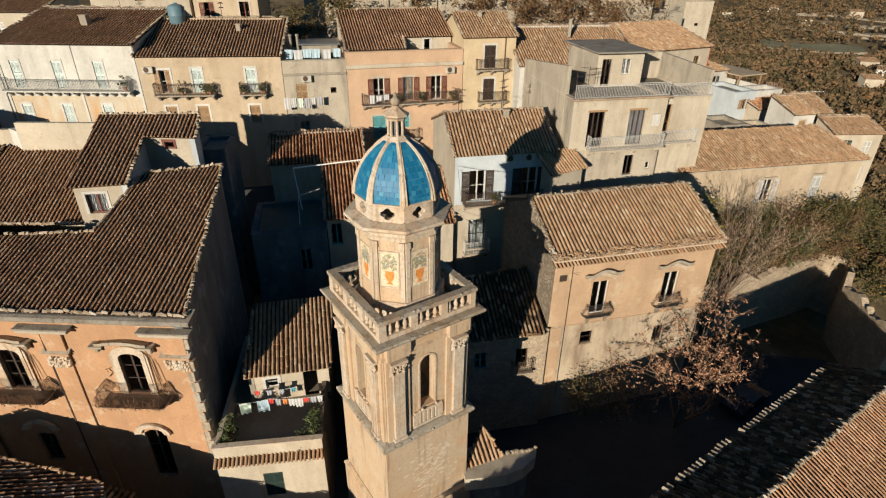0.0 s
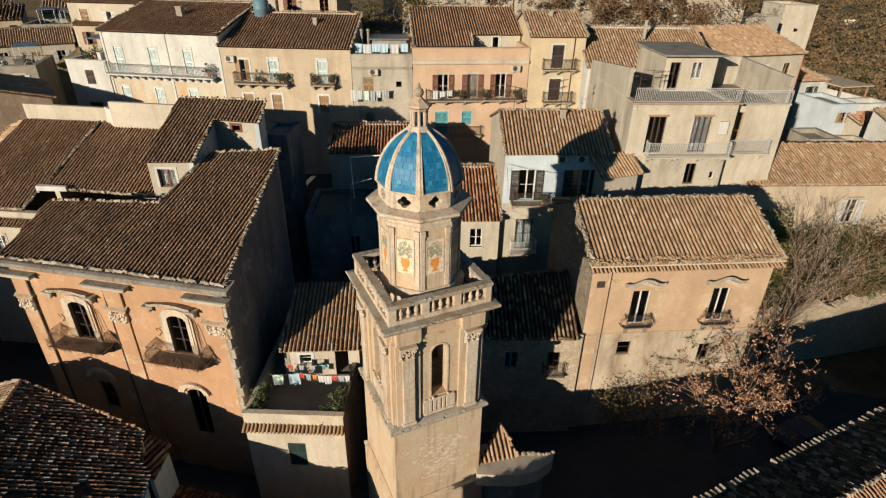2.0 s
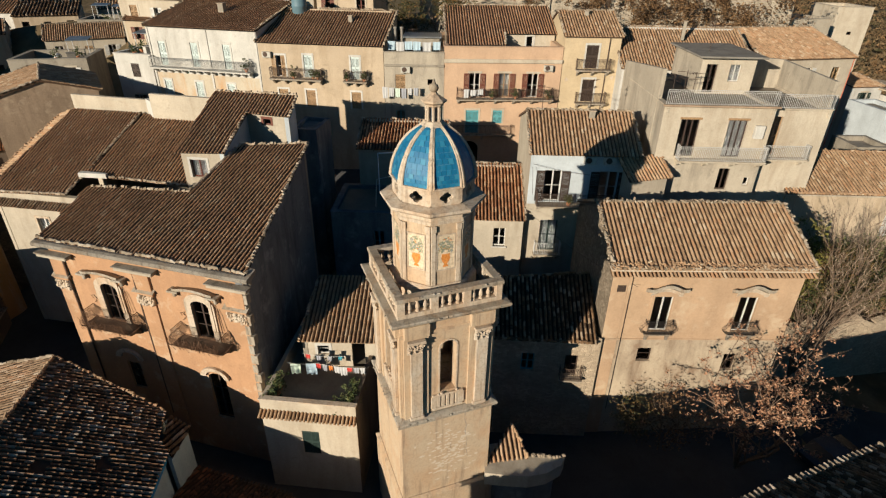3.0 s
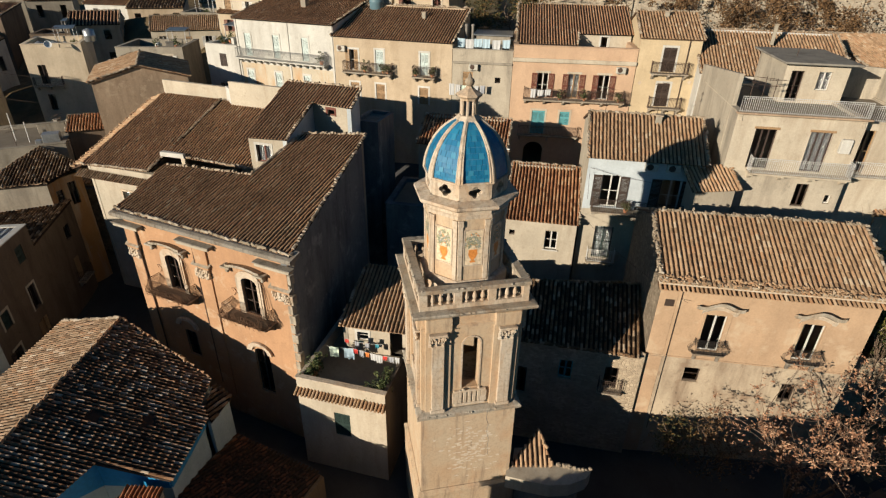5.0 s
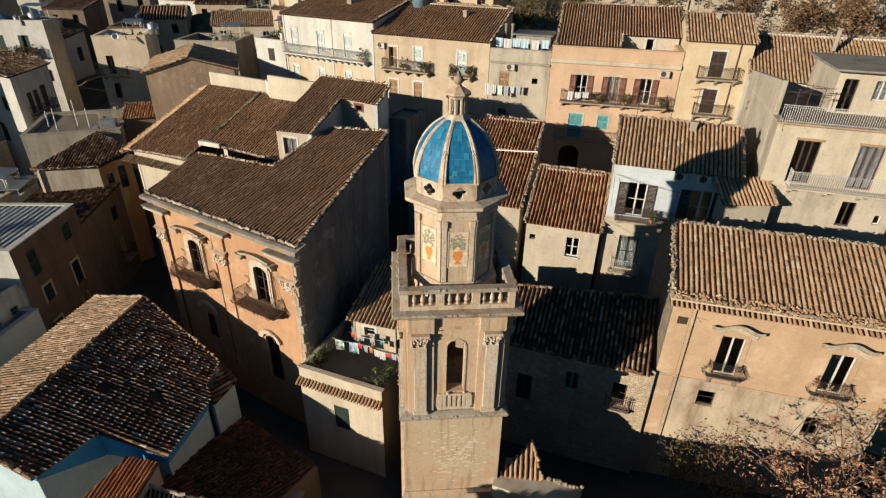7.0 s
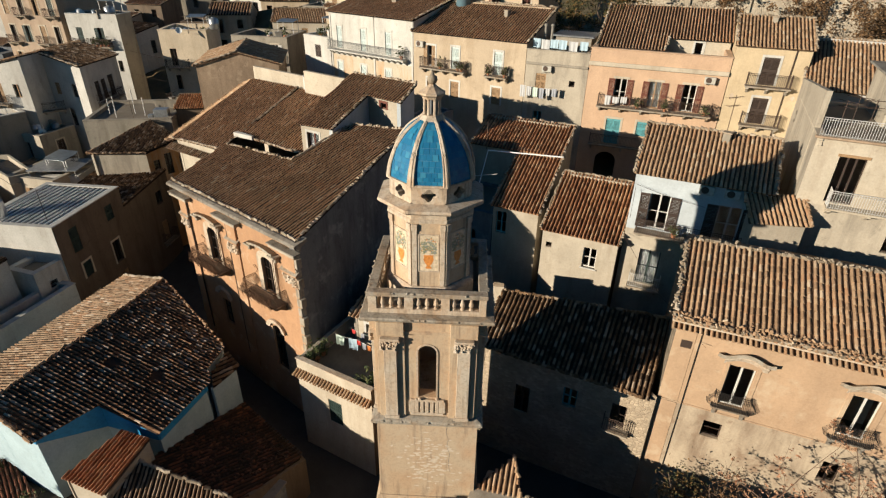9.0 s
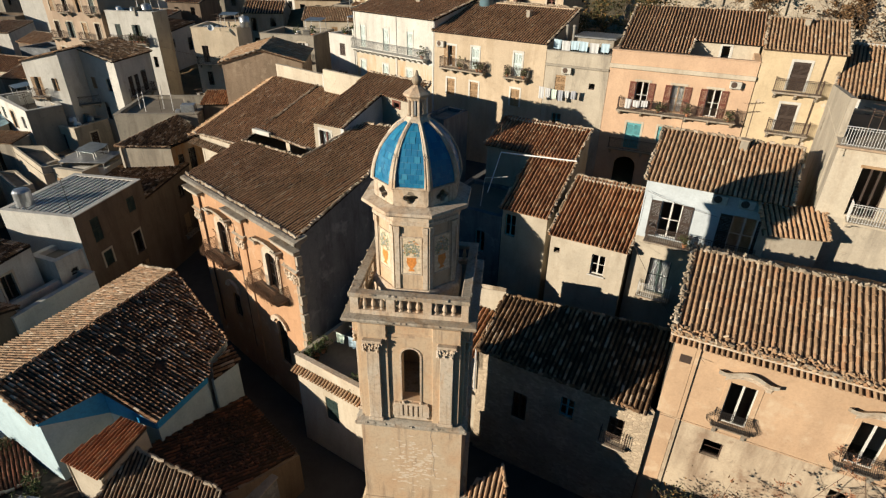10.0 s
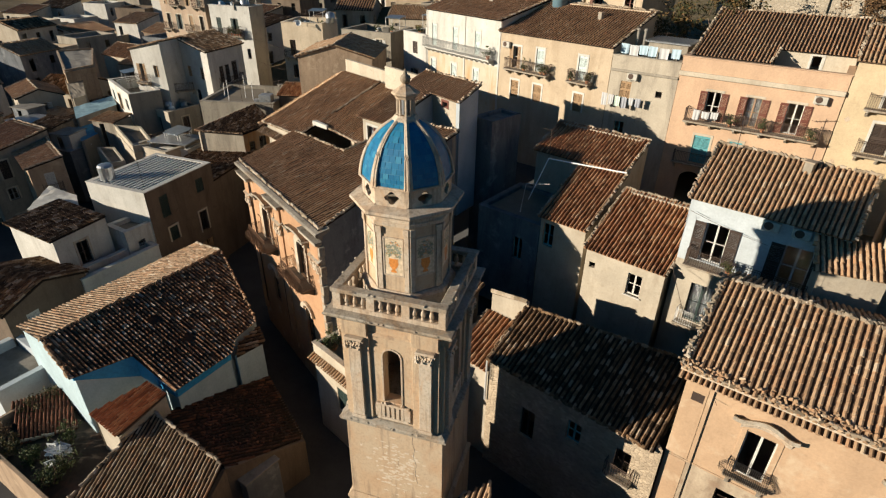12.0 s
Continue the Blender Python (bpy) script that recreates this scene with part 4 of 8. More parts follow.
gl.new(mix(gn, gl, ramp(gn, gl, noise_of(gn, gl, coords(gn, gl), 2.5, 6, 0.7), [(0.55, grey(0)), (0.8, grey(0.3))]), gc, (0.16, 0.27, 0.33)), gb.inputs["Base Color"])
bell_tower()


# ---- palazzo ----
def palazzo():
    h = thing("palazzo", "peach baroque palazzo with tiled roof and iron balconies", "house", pose(-25.0, 21.35, 0, 0, 0, -1.8))
    zr = lambda v: 16.85 + 0.27 * (v - 0.5)
    f = wall(h, (0, 0), (12.75, 0), 2.5, 16.2, PL_PALAZZO, [(3.0, 4.15, 11.8, 14.4, 0.35), (9.1, 10.25, 11.8, 14.4, 0.35), (9.1, 10.3, 5.6, 9.2, 0.4), (3.1, 4.1, 6.5, 8.6)], 0.5)
    # East side: its shade is painted in with the dark bluish render.
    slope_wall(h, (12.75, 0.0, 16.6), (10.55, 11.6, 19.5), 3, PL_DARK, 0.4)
    slope_wall(h, (10.55, 11.6, 19.5), (6.24, 10.6, 19.3), 3, PL_GREY, 0.4)
    slope_wall(h, (-1.1, 4.67, 17.6), (0, 0, 16.5), 3, PL_PALAZZO, 0.4)
    slope_wall(h, (6.24, 10.6, 19.3), (5.87, 5.4, 17.9), 3, PL_GREY, 0.3)
    slope_wall(h, (5.87, 5.4, 17.9), (-1.1, 4.67, 17.6), 3, PL_GREY, 0.3)
    P = [(-0.5, 0.0), (13.0, 0.03), (10.8, 11.66), (6.24, 10.6), (5.87, 5.44), (-1.15, 4.67)]
    q = [(x, y, zr(y)) for x, y in P]
    tile_roof(h, q, T_BROWN, pitch=0.235, row=0.42, caps=[(q[1], q[2]), (q[2], q[3]), (q[3], q[4]), (q[4], q[5]), (q[0], q[1])])
    Mesh().tube([(-0.55, -0.1, 16.68), (13.05, -0.07, 16.68)], 0.075, 8).obj("gutter", IRON_DARK, h)
    # crowning cornice with the sloped stone gutter behind it
    c = Mesh()
    prof = [(0.0, 16.15), (-0.1, 16.18), (-0.15, 16.28), (-0.32, 16.34), (-0.4, 16.42), (-0.42, 16.56), (-0.36, 16.62), (0.5, 16.8), (0.5, 16.6), (0.02, 16.4)]
    c.extrude([(-0.65, y, z) for y, z in prof], (13.95, 0, 0)).obj("cornice", LIME_DARK, h, label="lichened stone cornice")
    for u, w in ((0.45, 0.9), (6.2, 1.1), (12.1, 1.2)):
        pl = Mesh().box(u - w / 2, u + w / 2, -0.1, -0.003, 4, 13.55, 0.015).box(u - w / 2, u + w / 2, -0.14, -0.003, 14.4, 15.98, 0.015)
        pl.box(u - w / 2 - 0.08, u + w / 2 + 0.08, -0.22, -0.003, 14.22, 14.4, 0.02)
        pl.obj("pilaster", PL_PALAZZO, h, f)
        cap = Mesh().box(u - w / 2, u + w / 2, -0.12, -0.003, 13.55, 14.2, 0.02)
        rng = random.Random(int(u * 10))
        for _ in range(60):
            x, z, r = u + rng.uniform(-w / 2, w / 2), rng.uniform(13.6, 14.18), rng.uniform(0.05, 0.12)
            cap.lathe([(r * 0.3, z - r), (r, z - r * 0.4), (r * 0.9, z + r * 0.4), (r * 0.3, z + r)], 6, x, -0.12 - rng.uniform(0, 0.08))
        cap.obj("capital", LIME_PALE, h, f, "carved foliage capital")
        e = max(-0.6, u - 1.45), min(13.25, u + 1.25)
        Mesh().box(*e, -0.5, -0.003, 15.95, 16.02, 0.02).obj("cornice_block", LIME_DARK, h, f)
        Mesh().box(e[0] + 0.1, e[1] - 0.1, -0.45, -0.003, 15.74, 15.9, 0.03).obj("cornice_corbel", PL_CREAM, h, f)
        Mesh().extrude([(u - w / 2 - 0.15, -0.3, 14.42), (u - w / 2 - 0.15, -0.003, 14.42), (u - w / 2 - 0.15, -0.003, 14.6)], (w + 0.3, 0, 0)).obj("capital_ledge", LIME_GREY, h, f)
    for u in (5.72, 0.95):
        Mesh().tube([(u, -0.1, 15.9), (u, -0.1, 15.2), (u + 0.02, -0.14, 14.3), (u, -0.1, 13.4), (u, -0.08, 5)], 0.05, 6).obj("downpipe", IRON, h, f)
    for c0 in (3.58, 9.68):
        window(h, f, c0 - 0.57, c0 + 0.57, 11.8, 14.38, WOOD_DARK, 2, bars=2)
        k = 12
        tr = Mesh()
        pts = [(c0 - 0.95, 11.8)] + [(c0 - 0.95 * math.cos(math.pi * j / k), 14.15 + 0.7 * math.sin(math.pi * j / k)) for j in range(k + 1)] + [(c0 + 0.95, 11.8)]
        inn = [(c0 + (x - c0) * 0.6, z if z < 14.1 else 14.05 + (z - 14.15) * 0.5) for x, z in pts]
        for (a, b), (c2, d) in zip(zip(pts, pts[1:]), zip(inn, inn[1:])):
            tr.extrude([(a[0], -0.09, a[1]), (c2[0], -0.06, c2[1]), (d[0], -0.06, d[1]), (b[0], -0.09, b[1])], (0, 0.085, 0))
        tr.obj("arch_surround", LIME_PALE, h, f)
        hd = Mesh()
        n = 10
        top = [(c0 - 1.25 + 2.5 * j / n, 15.0 + 0.22 * math.sin(math.pi * j / n) ** 0.7 + (0.1 if j in (0, n) else 0)) for j in range(n + 1)]
        for a, b in zip(top, top[1:]):
            hd.extrude([(a[0], -0.42, a[1]), (a[0], -0.02, a[1] - 0.12), (b[0], -0.02, b[1] - 0.12), (b[0], -0.42, b[1])], (0, 0, 0.16))
        weld(hd).obj("window_hood", LIME_GREY, h, f, "lichened curved stone hood")
        balcony(h, f, c0 - 1.6, c0 + 1.6, 11.78, 0.95, PL_BROWN, RUST, 0.95, 6, 0.065, 0.34)
        # dry stalks crowding the bellied front
        rng = random.Random(int(c0 * 7))
        st = Mesh()
        for _ in range(230):
            x = c0 + rng.uniform(-1.55, 1.55)
            y0, z0 = -1.0 - rng.uniform(0, 0.25), 11.8 + rng.uniform(-0.1, 0.5)
            a = rng.uniform(-0.12, 0.12)
            st.tube([(x, y0, z0), (x + a, y0 - rng.uniform(0, 0.08), z0 + rng.uniform(0.1, 0.3))], 0.013, 3)
        st.obj("ironwork", RUST, h, f, "dense rusty ironwork and dry stalks")["kind"] = "stuff"
        for k, dx in enumerate((0.92, 1.08, 1.3)):
            Mesh().tube([(c0 + dx - 0.1, -0.1, 14.75 - 0.3 * k), (c0 + dx, -0.2, 14.3 - 0.3 * k), (c0 + dx + 0.08, -0.28, 12.7)], 0.022, 5).obj("curtain_rod", RUST, h, f)
        Mesh().tube([(c0 - 1.3, -0.05, 12.9), (c0 - 1.0, -0.1, 13.25), (c0 - 1.05, -0.2, 13.55), (c0 - 1.25, -0.2, 13.5), (c0 - 1.2, -0.15, 13.3)], 0.022, 5).obj("lamp_bracket", RUST, h, f)
        for s in (-1, 1):
            Mesh().box(c0 + s * 1.2 - 0.35, c0 + s * 1.2 + 0.35, -0.5, -0.003, 14.98, 15.1, 0.02).box(c0 + s * 1.3 - 0.1, c0 + s * 1.3 + 0.1, -0.3, -0.003, 14.6, 14.98, 0.04).obj("hood_bracket", LIME_GREY, h, f)
        # low ironwork and plants hang thick along the balcony front
        lo = Mesh()
        for j in range(10):
            a0_, a1_ = math.pi * j / 10, math.pi * (j + 1) / 10
            q = [(c0 - r_ * math.cos(a), 9.0 + r_ * 0.75 * math.sin(a)) for a in (a0_, a1_) for r_ in (0.62, 0.98)]
            lo.extrude([(q[0][0], -0.16, q[0][1]), (q[1][0], -0.2, q[1][1]), (q[3][0], -0.2, q[3][1]), (q[2][0], -0.16, q[2][1])], (0, 0.155, 0))
        weld(lo).obj("door_arch", LIME_PALE, h, f)
    window(h, f, 9.1, 10.3, 5.6, 9.2, WOOD_DARK, 2, bars=2)
    window(h, f, 3.1, 4.1, 6.5, 8.6, WOOD_DARK, 2, bars=2)
    for s in range(14):
        z = 6 + s * 0.68
        Mesh().box(12.45, 12.9 if s % 2 else 12.78, -0.12, 0.25, z, z + 0.6, 0.02).obj("quoin", LIME_GREY, h, f)
    # raised rear block with its own roof
    zu = lambda v: 19.6 + 0.3 * (v - 8.4)
    A = [(2.9, 8.2), (6.3, 8.7), (5.25, 13.3), (8.65, 13.3), (7.85, 15.95), (1.1, 15.6)]
    qa = [(x, y, zu(y)) for x, y in A]
    tile_roof(h, qa, T_BROWN, caps=[(qa[1], qa[2]), (qa[3], qa[4]), (qa[4], qa[5])])
    inset = [(3.1, 8.45), (6.1, 8.9), (5.05, 13.5), (8.4, 13.5), (7.6, 15.9), (1.3, 15.6)]
    tops = [(x, y, zu(y) - 0.12) for x, y in inset]
    mats = [PL_CREAM, PL_BLUEW, PL_CREAM, PL_BLUEW, PL_GREY, PL_GREY]
    for i in range(6):
        if i == 0:
            mu = wall(h, inset[0], inset[1], 16, 19.55, PL_CREAM, [(0.55, 1.7, 17.75, 19.0)], 0.3)
            window(h, mu, 0.55, 1.7, 17.75, 19.0, WOOD_RED, 2, curtain=True, surround=PL_WHITE, bars=0)
        elif i == 2:
            mu = wall(h, inset[2], inset[3], 16, zu(13.5) - 0.12, PL_CREAM, [(1.3, 1.9, 20.2, 20.65)], 0.3)
            window(h, mu, 1.3, 1.9, 20.2, 20.65, WOOD_RED, 1, bars=0, surround=WOOD_RED)
        else:
            slope_wall(h, tops[i], tops[(i + 1) % 6], 12, mats[i])
    # lower block behind
    B_ = [(6.9, 16.05), (9.0, 16.2), (8.5, 19.6), (6.4, 19.4)]
    for a, b in zip(B_, B_[1:] + B_[:1]):
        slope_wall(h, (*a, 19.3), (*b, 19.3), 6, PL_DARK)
    Mesh().prism([(7.2, 16.4), (8.7, 16.5), (8.2, 19.2), (6.7, 19.1)], 18.9, 19.05).obj("rear_roof", CONCRETE, h)
    return h


palazzo()


def west_wing():
    """Cream wing with two wide roofs beside the palazzo, closed by white parapets."""
    h = thing("west_wing", "cream plastered wing with wide brown tiled roofs", "house")
    zz = lambda y: 15.55 + 0.43 * (y - 27.9)
    A = [(-37.6, 27.9), (-30.9, 28.5), (-30.6, 37.0), (-37.1, 36.8)]
    q = [(x, y, zz(y)) for x, y in A]
    tile_roof(h, q, T_BROWN, caps=[(q[1], q[2]), (q[0], q[1])])
    B_ = [(-30.8, 30.4), (-21.6, 30.6), (-23.6, 36.9), (-30.5, 37.0)]
    qb = [(x, y, zz(y) - 0.05) for x, y in B_]
    tile_roof(h, qb, T_BROWN, caps=[(qb[0], qb[1])])
    C = [(-27.2, 25.9), (-19.4, 26.9), (-20.4, 30.4), (-27.4, 30.2)]
    Mesh().prism(C, 14.6, 14.9).obj("court_floor", DECK, h)
    tile_roof(h, [(-37.9, 27.35, 14.75), (-26.0, 28.3, 14.75), (-26.05, 28.9, 15.05), (-37.9, 28.0, 15.05)], T_DULL, pitch=0.24, thick=0.06)
    hip = [(-38.7, 27.8, 15.1), (-37.62, 27.9, 15.5), (-37.12, 36.8, 19.3), (-38.3, 36.7, 18.9)]
    tile_roof(h, [hip[3], hip[0], hip[1], hip[2]], T_TAN, caps=[(hip[0], hip[3])], edge=T_TAN)
    m = wall(h, (-37.3, 28.2), (-25.5, 29.0), 4, 15.5, PL_CREAM, [(3.0, 4.0, 12.0, 13.6)], 0.4)
    window(h, m, 3.0, 4.0, 12.0, 13.6, WOOD_WHITE, 2, surround=LIME_PALE, curtain=True)
    slope_wall(h, (-36.8, 36.6, 19.2), (-37.3, 28.2, 15.5), 4, PL_CREAM)
    slope_wall(h, (-37.2, 37.05, 20.5), (-30.2, 37.25, 20.5), 8, PL_IVORY)
    slope_wall(h, (-29.2, 36.6, 21.2), (-23.8, 36.75, 21.2), 8, PL_IVORY)
    slope_wall(h, (-30.2, 37.25, 20.6), (-29.2, 36.6, 20.6), 8, PL_WHITE)
    Mesh().extrude([(-30.9, 29.9, 16.6), (-28.8, 30.2, 16.6), (-28.8, 30.4, 16.6), (-30.9, 30.3, 16.6)], (0, 0, 0.35)).obj("parapet", PL_WHITE, h)
    return h


west_wing()


# ---- terrace house between palazzo and tower ----
def terrace_house():
    h = thing("terrace_house", "cream house with an upper terrace below a tiled roof", "house", pose(-11.55, 19.5, 0, 0, 0, 8))
    W = 5.45
    m = wall(h, (0, 0), (W, 0), 2.5, 9.55, PL_IVORY, [(2.2, 3.2, 5.6, 7.4)], 0.25)
    window(h, m, 2.2, 3.2, 5.6, 7.4, WOOD_GREEN, 2, "closed", WOOD_GREEN)
    # East wall: brown instead of ivory, shade put into the render.
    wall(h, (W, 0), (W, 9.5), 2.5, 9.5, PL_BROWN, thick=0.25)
    wall(h, (0, 9.5), (0, 0), 2.5, 9.5, PL_IVORY, thick=0.25)
    Mesh().box(0.25, W - 0.25, 0.25, 9, 8.4, 8.6).obj("terrace_floor", DECK, h)
    Mesh().box(-0.05, W + 0.05, -0.05, 0.3, 9.553, 9.62, 0.015).obj("coping", LIME_PALE, h)
    tile_roof(h, [(-0.05, -0.36, 8.62), (W + 0.05, -0.36, 8.62), (W + 0.05, 0.0, 8.82), (-0.05, 0.0, 8.82)], T_TAN, pitch=0.21, row=0.4)
    m2 = wall(h, (1.2, 4.1), (W + 0.2, 4.5), 8.6, 10.75, PL_IVORY, [(0.9, 1.6, 9.5, 10.2), (3.0, 3.8, 8.6, 10.4)], 0.25)
    window(h, m2, 0.9, 1.6, 9.5, 10.2, WOOD_WHITE, 1, surround=PL_WHITE)
    # Upper east wall darkened the same way, by colour for shade.
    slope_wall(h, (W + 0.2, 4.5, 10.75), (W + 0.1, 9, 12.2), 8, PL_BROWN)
    slope_wall(h, (1.2, 9, 12.2), (1.2, 4.1, 10.75), 8, PL_GREY)
    tile_roof(h, [(1.0, 3.85, 10.7), (W + 0.4, 4.25, 10.7), (W + 0.4, 9.2, 12.3), (1.0, 8.8, 12.3)], T_TAN, caps=[((1.05, 3.85, 10.7), (1.05, 8.8, 12.3))])
    return h


terrace_house()

# ---- upper row along the hillside street ----
h, f, r, l_ = house_box("row_house", "ivory house with orange lower storey and long balcony", -37.25, 47.3, 1, 11.5, 8.5, 10, 24.75, ("mono", 26.6), PL_WHITE, T_BROWN,
                        [(1.0, 1.75, 21.1, 23.3), (4.45, 5.2, 21.1, 23.3), (7.85, 8.6, 21.1, 23.3), (0.85, 1.6, 18.0, 19.7), (4.3, 5.05, 18.0, 19.7), (7.75, 8.5, 18.0, 19.7)], group="upper row houses", band=(20.4, PL_FADED))
for u in (1.0, 4.45, 7.85):
    window(h, f, u, u + 0.75, 21.1, 23.3, WOOD_WHITE, 2, "closed", WOOD_PALE, surround=PL_WHITE)
    window(h, f, u - 0.15 + (0.05 if u > 7 else 0), u + 0.6 + (0.05 if u > 7 else 0), 18.0, 19.7, WOOD_WHITE, 2, "closed", WOOD_PALE, surround=PL_WHITE, sill=PL_WHITE)
balcony(h, f, 0.2, 10.8, 21.0, 0.85, PL_WHITE, IRON_GREY, 0.95, 14)
for u in (0.1, 6.3, 11.35):
    Mesh().box(u - 0.1, u + 0.1, -0.06, -0.003, 14, 24.6, 0.01).obj("white_strip", PL_WHITE, h, f)

h, f, r, l_ = house_box("row_house", "beige stained house with brown tiled roof", -25.75, 47.5, 6.8, 11.75, 6.5, 10, 23.85, ("mono", 26.0), PL_BEIGE, T_BROWN,
                        [(1.6, 2.45, 20.7, 22.6), (4.25, 5.05, 20.7, 22.7), (8.7, 9.5, 20.7, 22.75), (1.55, 2.45, 18.0, 19.55), (4.2, 5.1, 18.0, 19.55), (8.6, 9.5, 18.0, 19.55)], group="upper row houses")
window(h, f, 1.6, 2.45, 20.7, 22.6, WOOD_WHITE, 2, "half", WOOD_BROWN, surround=PL_WHITE)
for u in (4.25, 8.7):
    window(h, f, u, u + 0.8, 20.7, 22.7, WOOD_WHITE, 2, "closed", WOOD_PALE, surround=PL_WHITE)
for u in (1.55, 4.2, 8.6):
    window(h, f, u, u + 0.9, 18.0, 19.55, WOOD_BROWN, 2, "closed", WOOD_BROWN, surround=PL_WHITE)
balcony(h, f, 1.1, 6.0, 20.65, 0.8, LIME_GREY, IRON, 0.95, 5)
balcony(h, f, 8.1, 10.3, 20.65, 0.8, LIME_GREY, IRON, 0.95, 3)

h, f, r, l_ = house_box("row_house", "narrow grey house with a laundry roof terrace", -14.04, 48.9, 13.8, 5.45, 7, 10, 23.2, ("flat", 0.9), PL_STAINED, None,
                        [(1.0, 1.9, 19.9, 21.3), (3.95, 4.45, 20.4, 20.9), (1.0, 1.85, 16.8, 18.0)], group="upper row houses")
window(h, f, 1.0, 1.9, 19.9, 21.3, WOOD_GREEN, 2, "closed", WOOD_BROWN)
window(h, f, 3.95, 4.45, 20.4, 20.9, WOOD_DARK, 1, bars=0)
window(h, f, 1.0, 1.85, 16.8, 18.0, WOOD_TEAL, 2)
Mesh().box(0.0, 5.45, -0.12, -0.003, 22.0, 22.2, 0.03).obj("string_course", PL_GREY, h, f)

h, f, r, l_ = house_box("row_house", "peach house with red-brown shutters and long balcony", -8.72, 50.2, 16.2, 10.75, 9, 8, 23.75, ("flat", 0.7), PL_PINK, None,
                        [(2.3, 3.3, 19.35, 21.5), (5.05, 6.05, 19.35, 21.5), (7.7, 8.7, 19.35, 21.5), (2.1, 3.3, 15.9, 18.1), (4.65, 5.55, 16.85, 18.1), (1.6, 3.4, 12.0, 15.1, 0.8)], group="upper row houses")
window(h, f, 2.3, 3.3, 19.35, 21.5, WOOD_WHITE, 2, "open", WOOD_RED, surround=PL_IVORY)
window(h, f, 5.05, 6.05, 19.35, 21.5, WOOD_BROWN, 2, "open", WOOD_RED, surround=PL_IVORY, curtain=True)
window(h, f, 7.7, 8.7, 19.35, 21.5, WOOD_WHITE, 2, "open", WOOD_RED, surround=PL_IVORY)
window(h, f, 2.1, 3.3, 15.9, 18.1, WOOD_TEAL, 2, "closed", WOOD_TEAL, surround=PL_IVORY)
window(h, f, 4.65, 5.55, 16.85, 18.1, WOOD_TEAL, 2, "closed", WOOD_TEAL, surround=PL_IVORY)
balcony(h, f, 1.15, 10.1, 19.3, 0.9, LIME_GREY, IRON, 0.95, 6)
balcony(h, f, 0.9, 6.5, 15.85, 0.5, LIME_GREY, IRON, 0.9, 3)
Mesh().box(-0.02, 10.77, -0.16, -0.003, 22.4, 22.75, 0.04).obj("cornice", PL_IVORY, h, f)
# set-back upper floor of the pink house
zz = lambda v: 23.9 + 0.36 * (v - 2.0)
up = [(0.2, 1.6), (5.7, 1.6), (5.9, 3.6), (10.9, 3.6), (10.9, 9.0), (0.2, 9.0)]
qq = [(x, y, zz(y)) for x, y in up]
tile_roof(h, qq, T_BROWN, caps=[(qq[1], qq[2]), (qq[0], qq[5]), (qq[4], qq[5])])
m5 = wall(h, (5.7, 3.8), (10.7, 3.8), 22.5, 24.4, PL_IVORY, [(2.3, 2.95, 23.1, 24.2)], 0.3)
window(h, m5, 2.3, 2.95, 23.1, 24.2, WOOD_WHITE, 1, surround=PL_WHITE, bars=0)
wall(h, (0.3, 1.9), (5.6, 1.9), 22.5, 23.75, PL_IVORY, thick=0.3)
slope_wall(h, (5.6, 1.9, 23.8), (5.6, 3.8, 24.4), 22.5, PL_BLUEW, 0.2)
slope_wall(h, (0.35, 9, 26.2), (0.35, 1.9, 23.8), 22.5, PL_IVORY, 0.3)
slope_wall(h, (10.7, 3.8, 24.4), (10.7, 9, 26.2), 22.5, PL_IVORY, 0.3)

h, f, r, l_ = house_box("row_house", "tall yellow house with two small balconies", 1.65, 53.25, 15, 5.1, 6.5, 8, 24.9, ("gable", 4.0, 26.5, 25.4), PL_YELLOW, T_TAN,
                        [(2.05, 3.15, 22.0, 24.05), (2.05, 3.15, 19.0, 21.0)], group="upper row houses")
for z in (22.0, 19.0):
    window(h, f, 2.05, 3.15, z, z + 2.03, WOOD_DARK, 2, "closed", WOOD_DARK, surround=PL_WHITE)
    balcony(h, f, 1.2 + (0.3 if z < 20 else 0), 4.3, z - 0.05, 0.7, LIME_GREY, IRON, 0.95, 3)
for u, z in ((0.5, 21.0), (4.7, 21.2), (0.5, 18.0), (4.2, 18.2)):
    Mesh().extrude([(u - 0.2, -0.02, z), (u, -0.02, z - 0.2), (u + 0.2, -0.02, z), (u, -0.02, z + 0.2)], (0, 0.017, 0)).obj("diamond", LIME_PALE, h, f)
Mesh().tube([(4.05, -0.07, 24.8), (4.0, -0.07, 17.5)], 0.045, 6).obj("downpipe", IRON, h, f)

# ---- white house with the long balcony ----
h, f, r, l_ = house_box("white_house", "white house with a balcony beneath a tan tiled roof", 0.78, 37.25, 12.5, 7.5, 8, 6, 19.25, ("gable", 3.6, 21.2, 19.6), PL_BLUEW, T_TAN,
                        [(1.1, 2.3, 15.5, 17.85), (5.0, 6.3, 15.5, 17.85), (1.15, 2.45, 11.4, 13.95)], side=PL_CREAM, band=(15.25, PL_CREAM))
window(h, f, 1.1, 2.3, 15.5, 17.85, WOOD_WHITE, 2, "open", WOOD_DARK)
window(h, f, 5.0, 6.3, 15.5, 17.85, WOOD_WHITE, 2, "open", WOOD_DARK)
window(h, f, 1.15, 2.45, 11.4, 13.95, WOOD_GREEN, 2, curtain=True)
balcony(h, f, 0.6, 6.95, 15.42, 0.9, LIME_GREY, IRON, 0.95, 5)
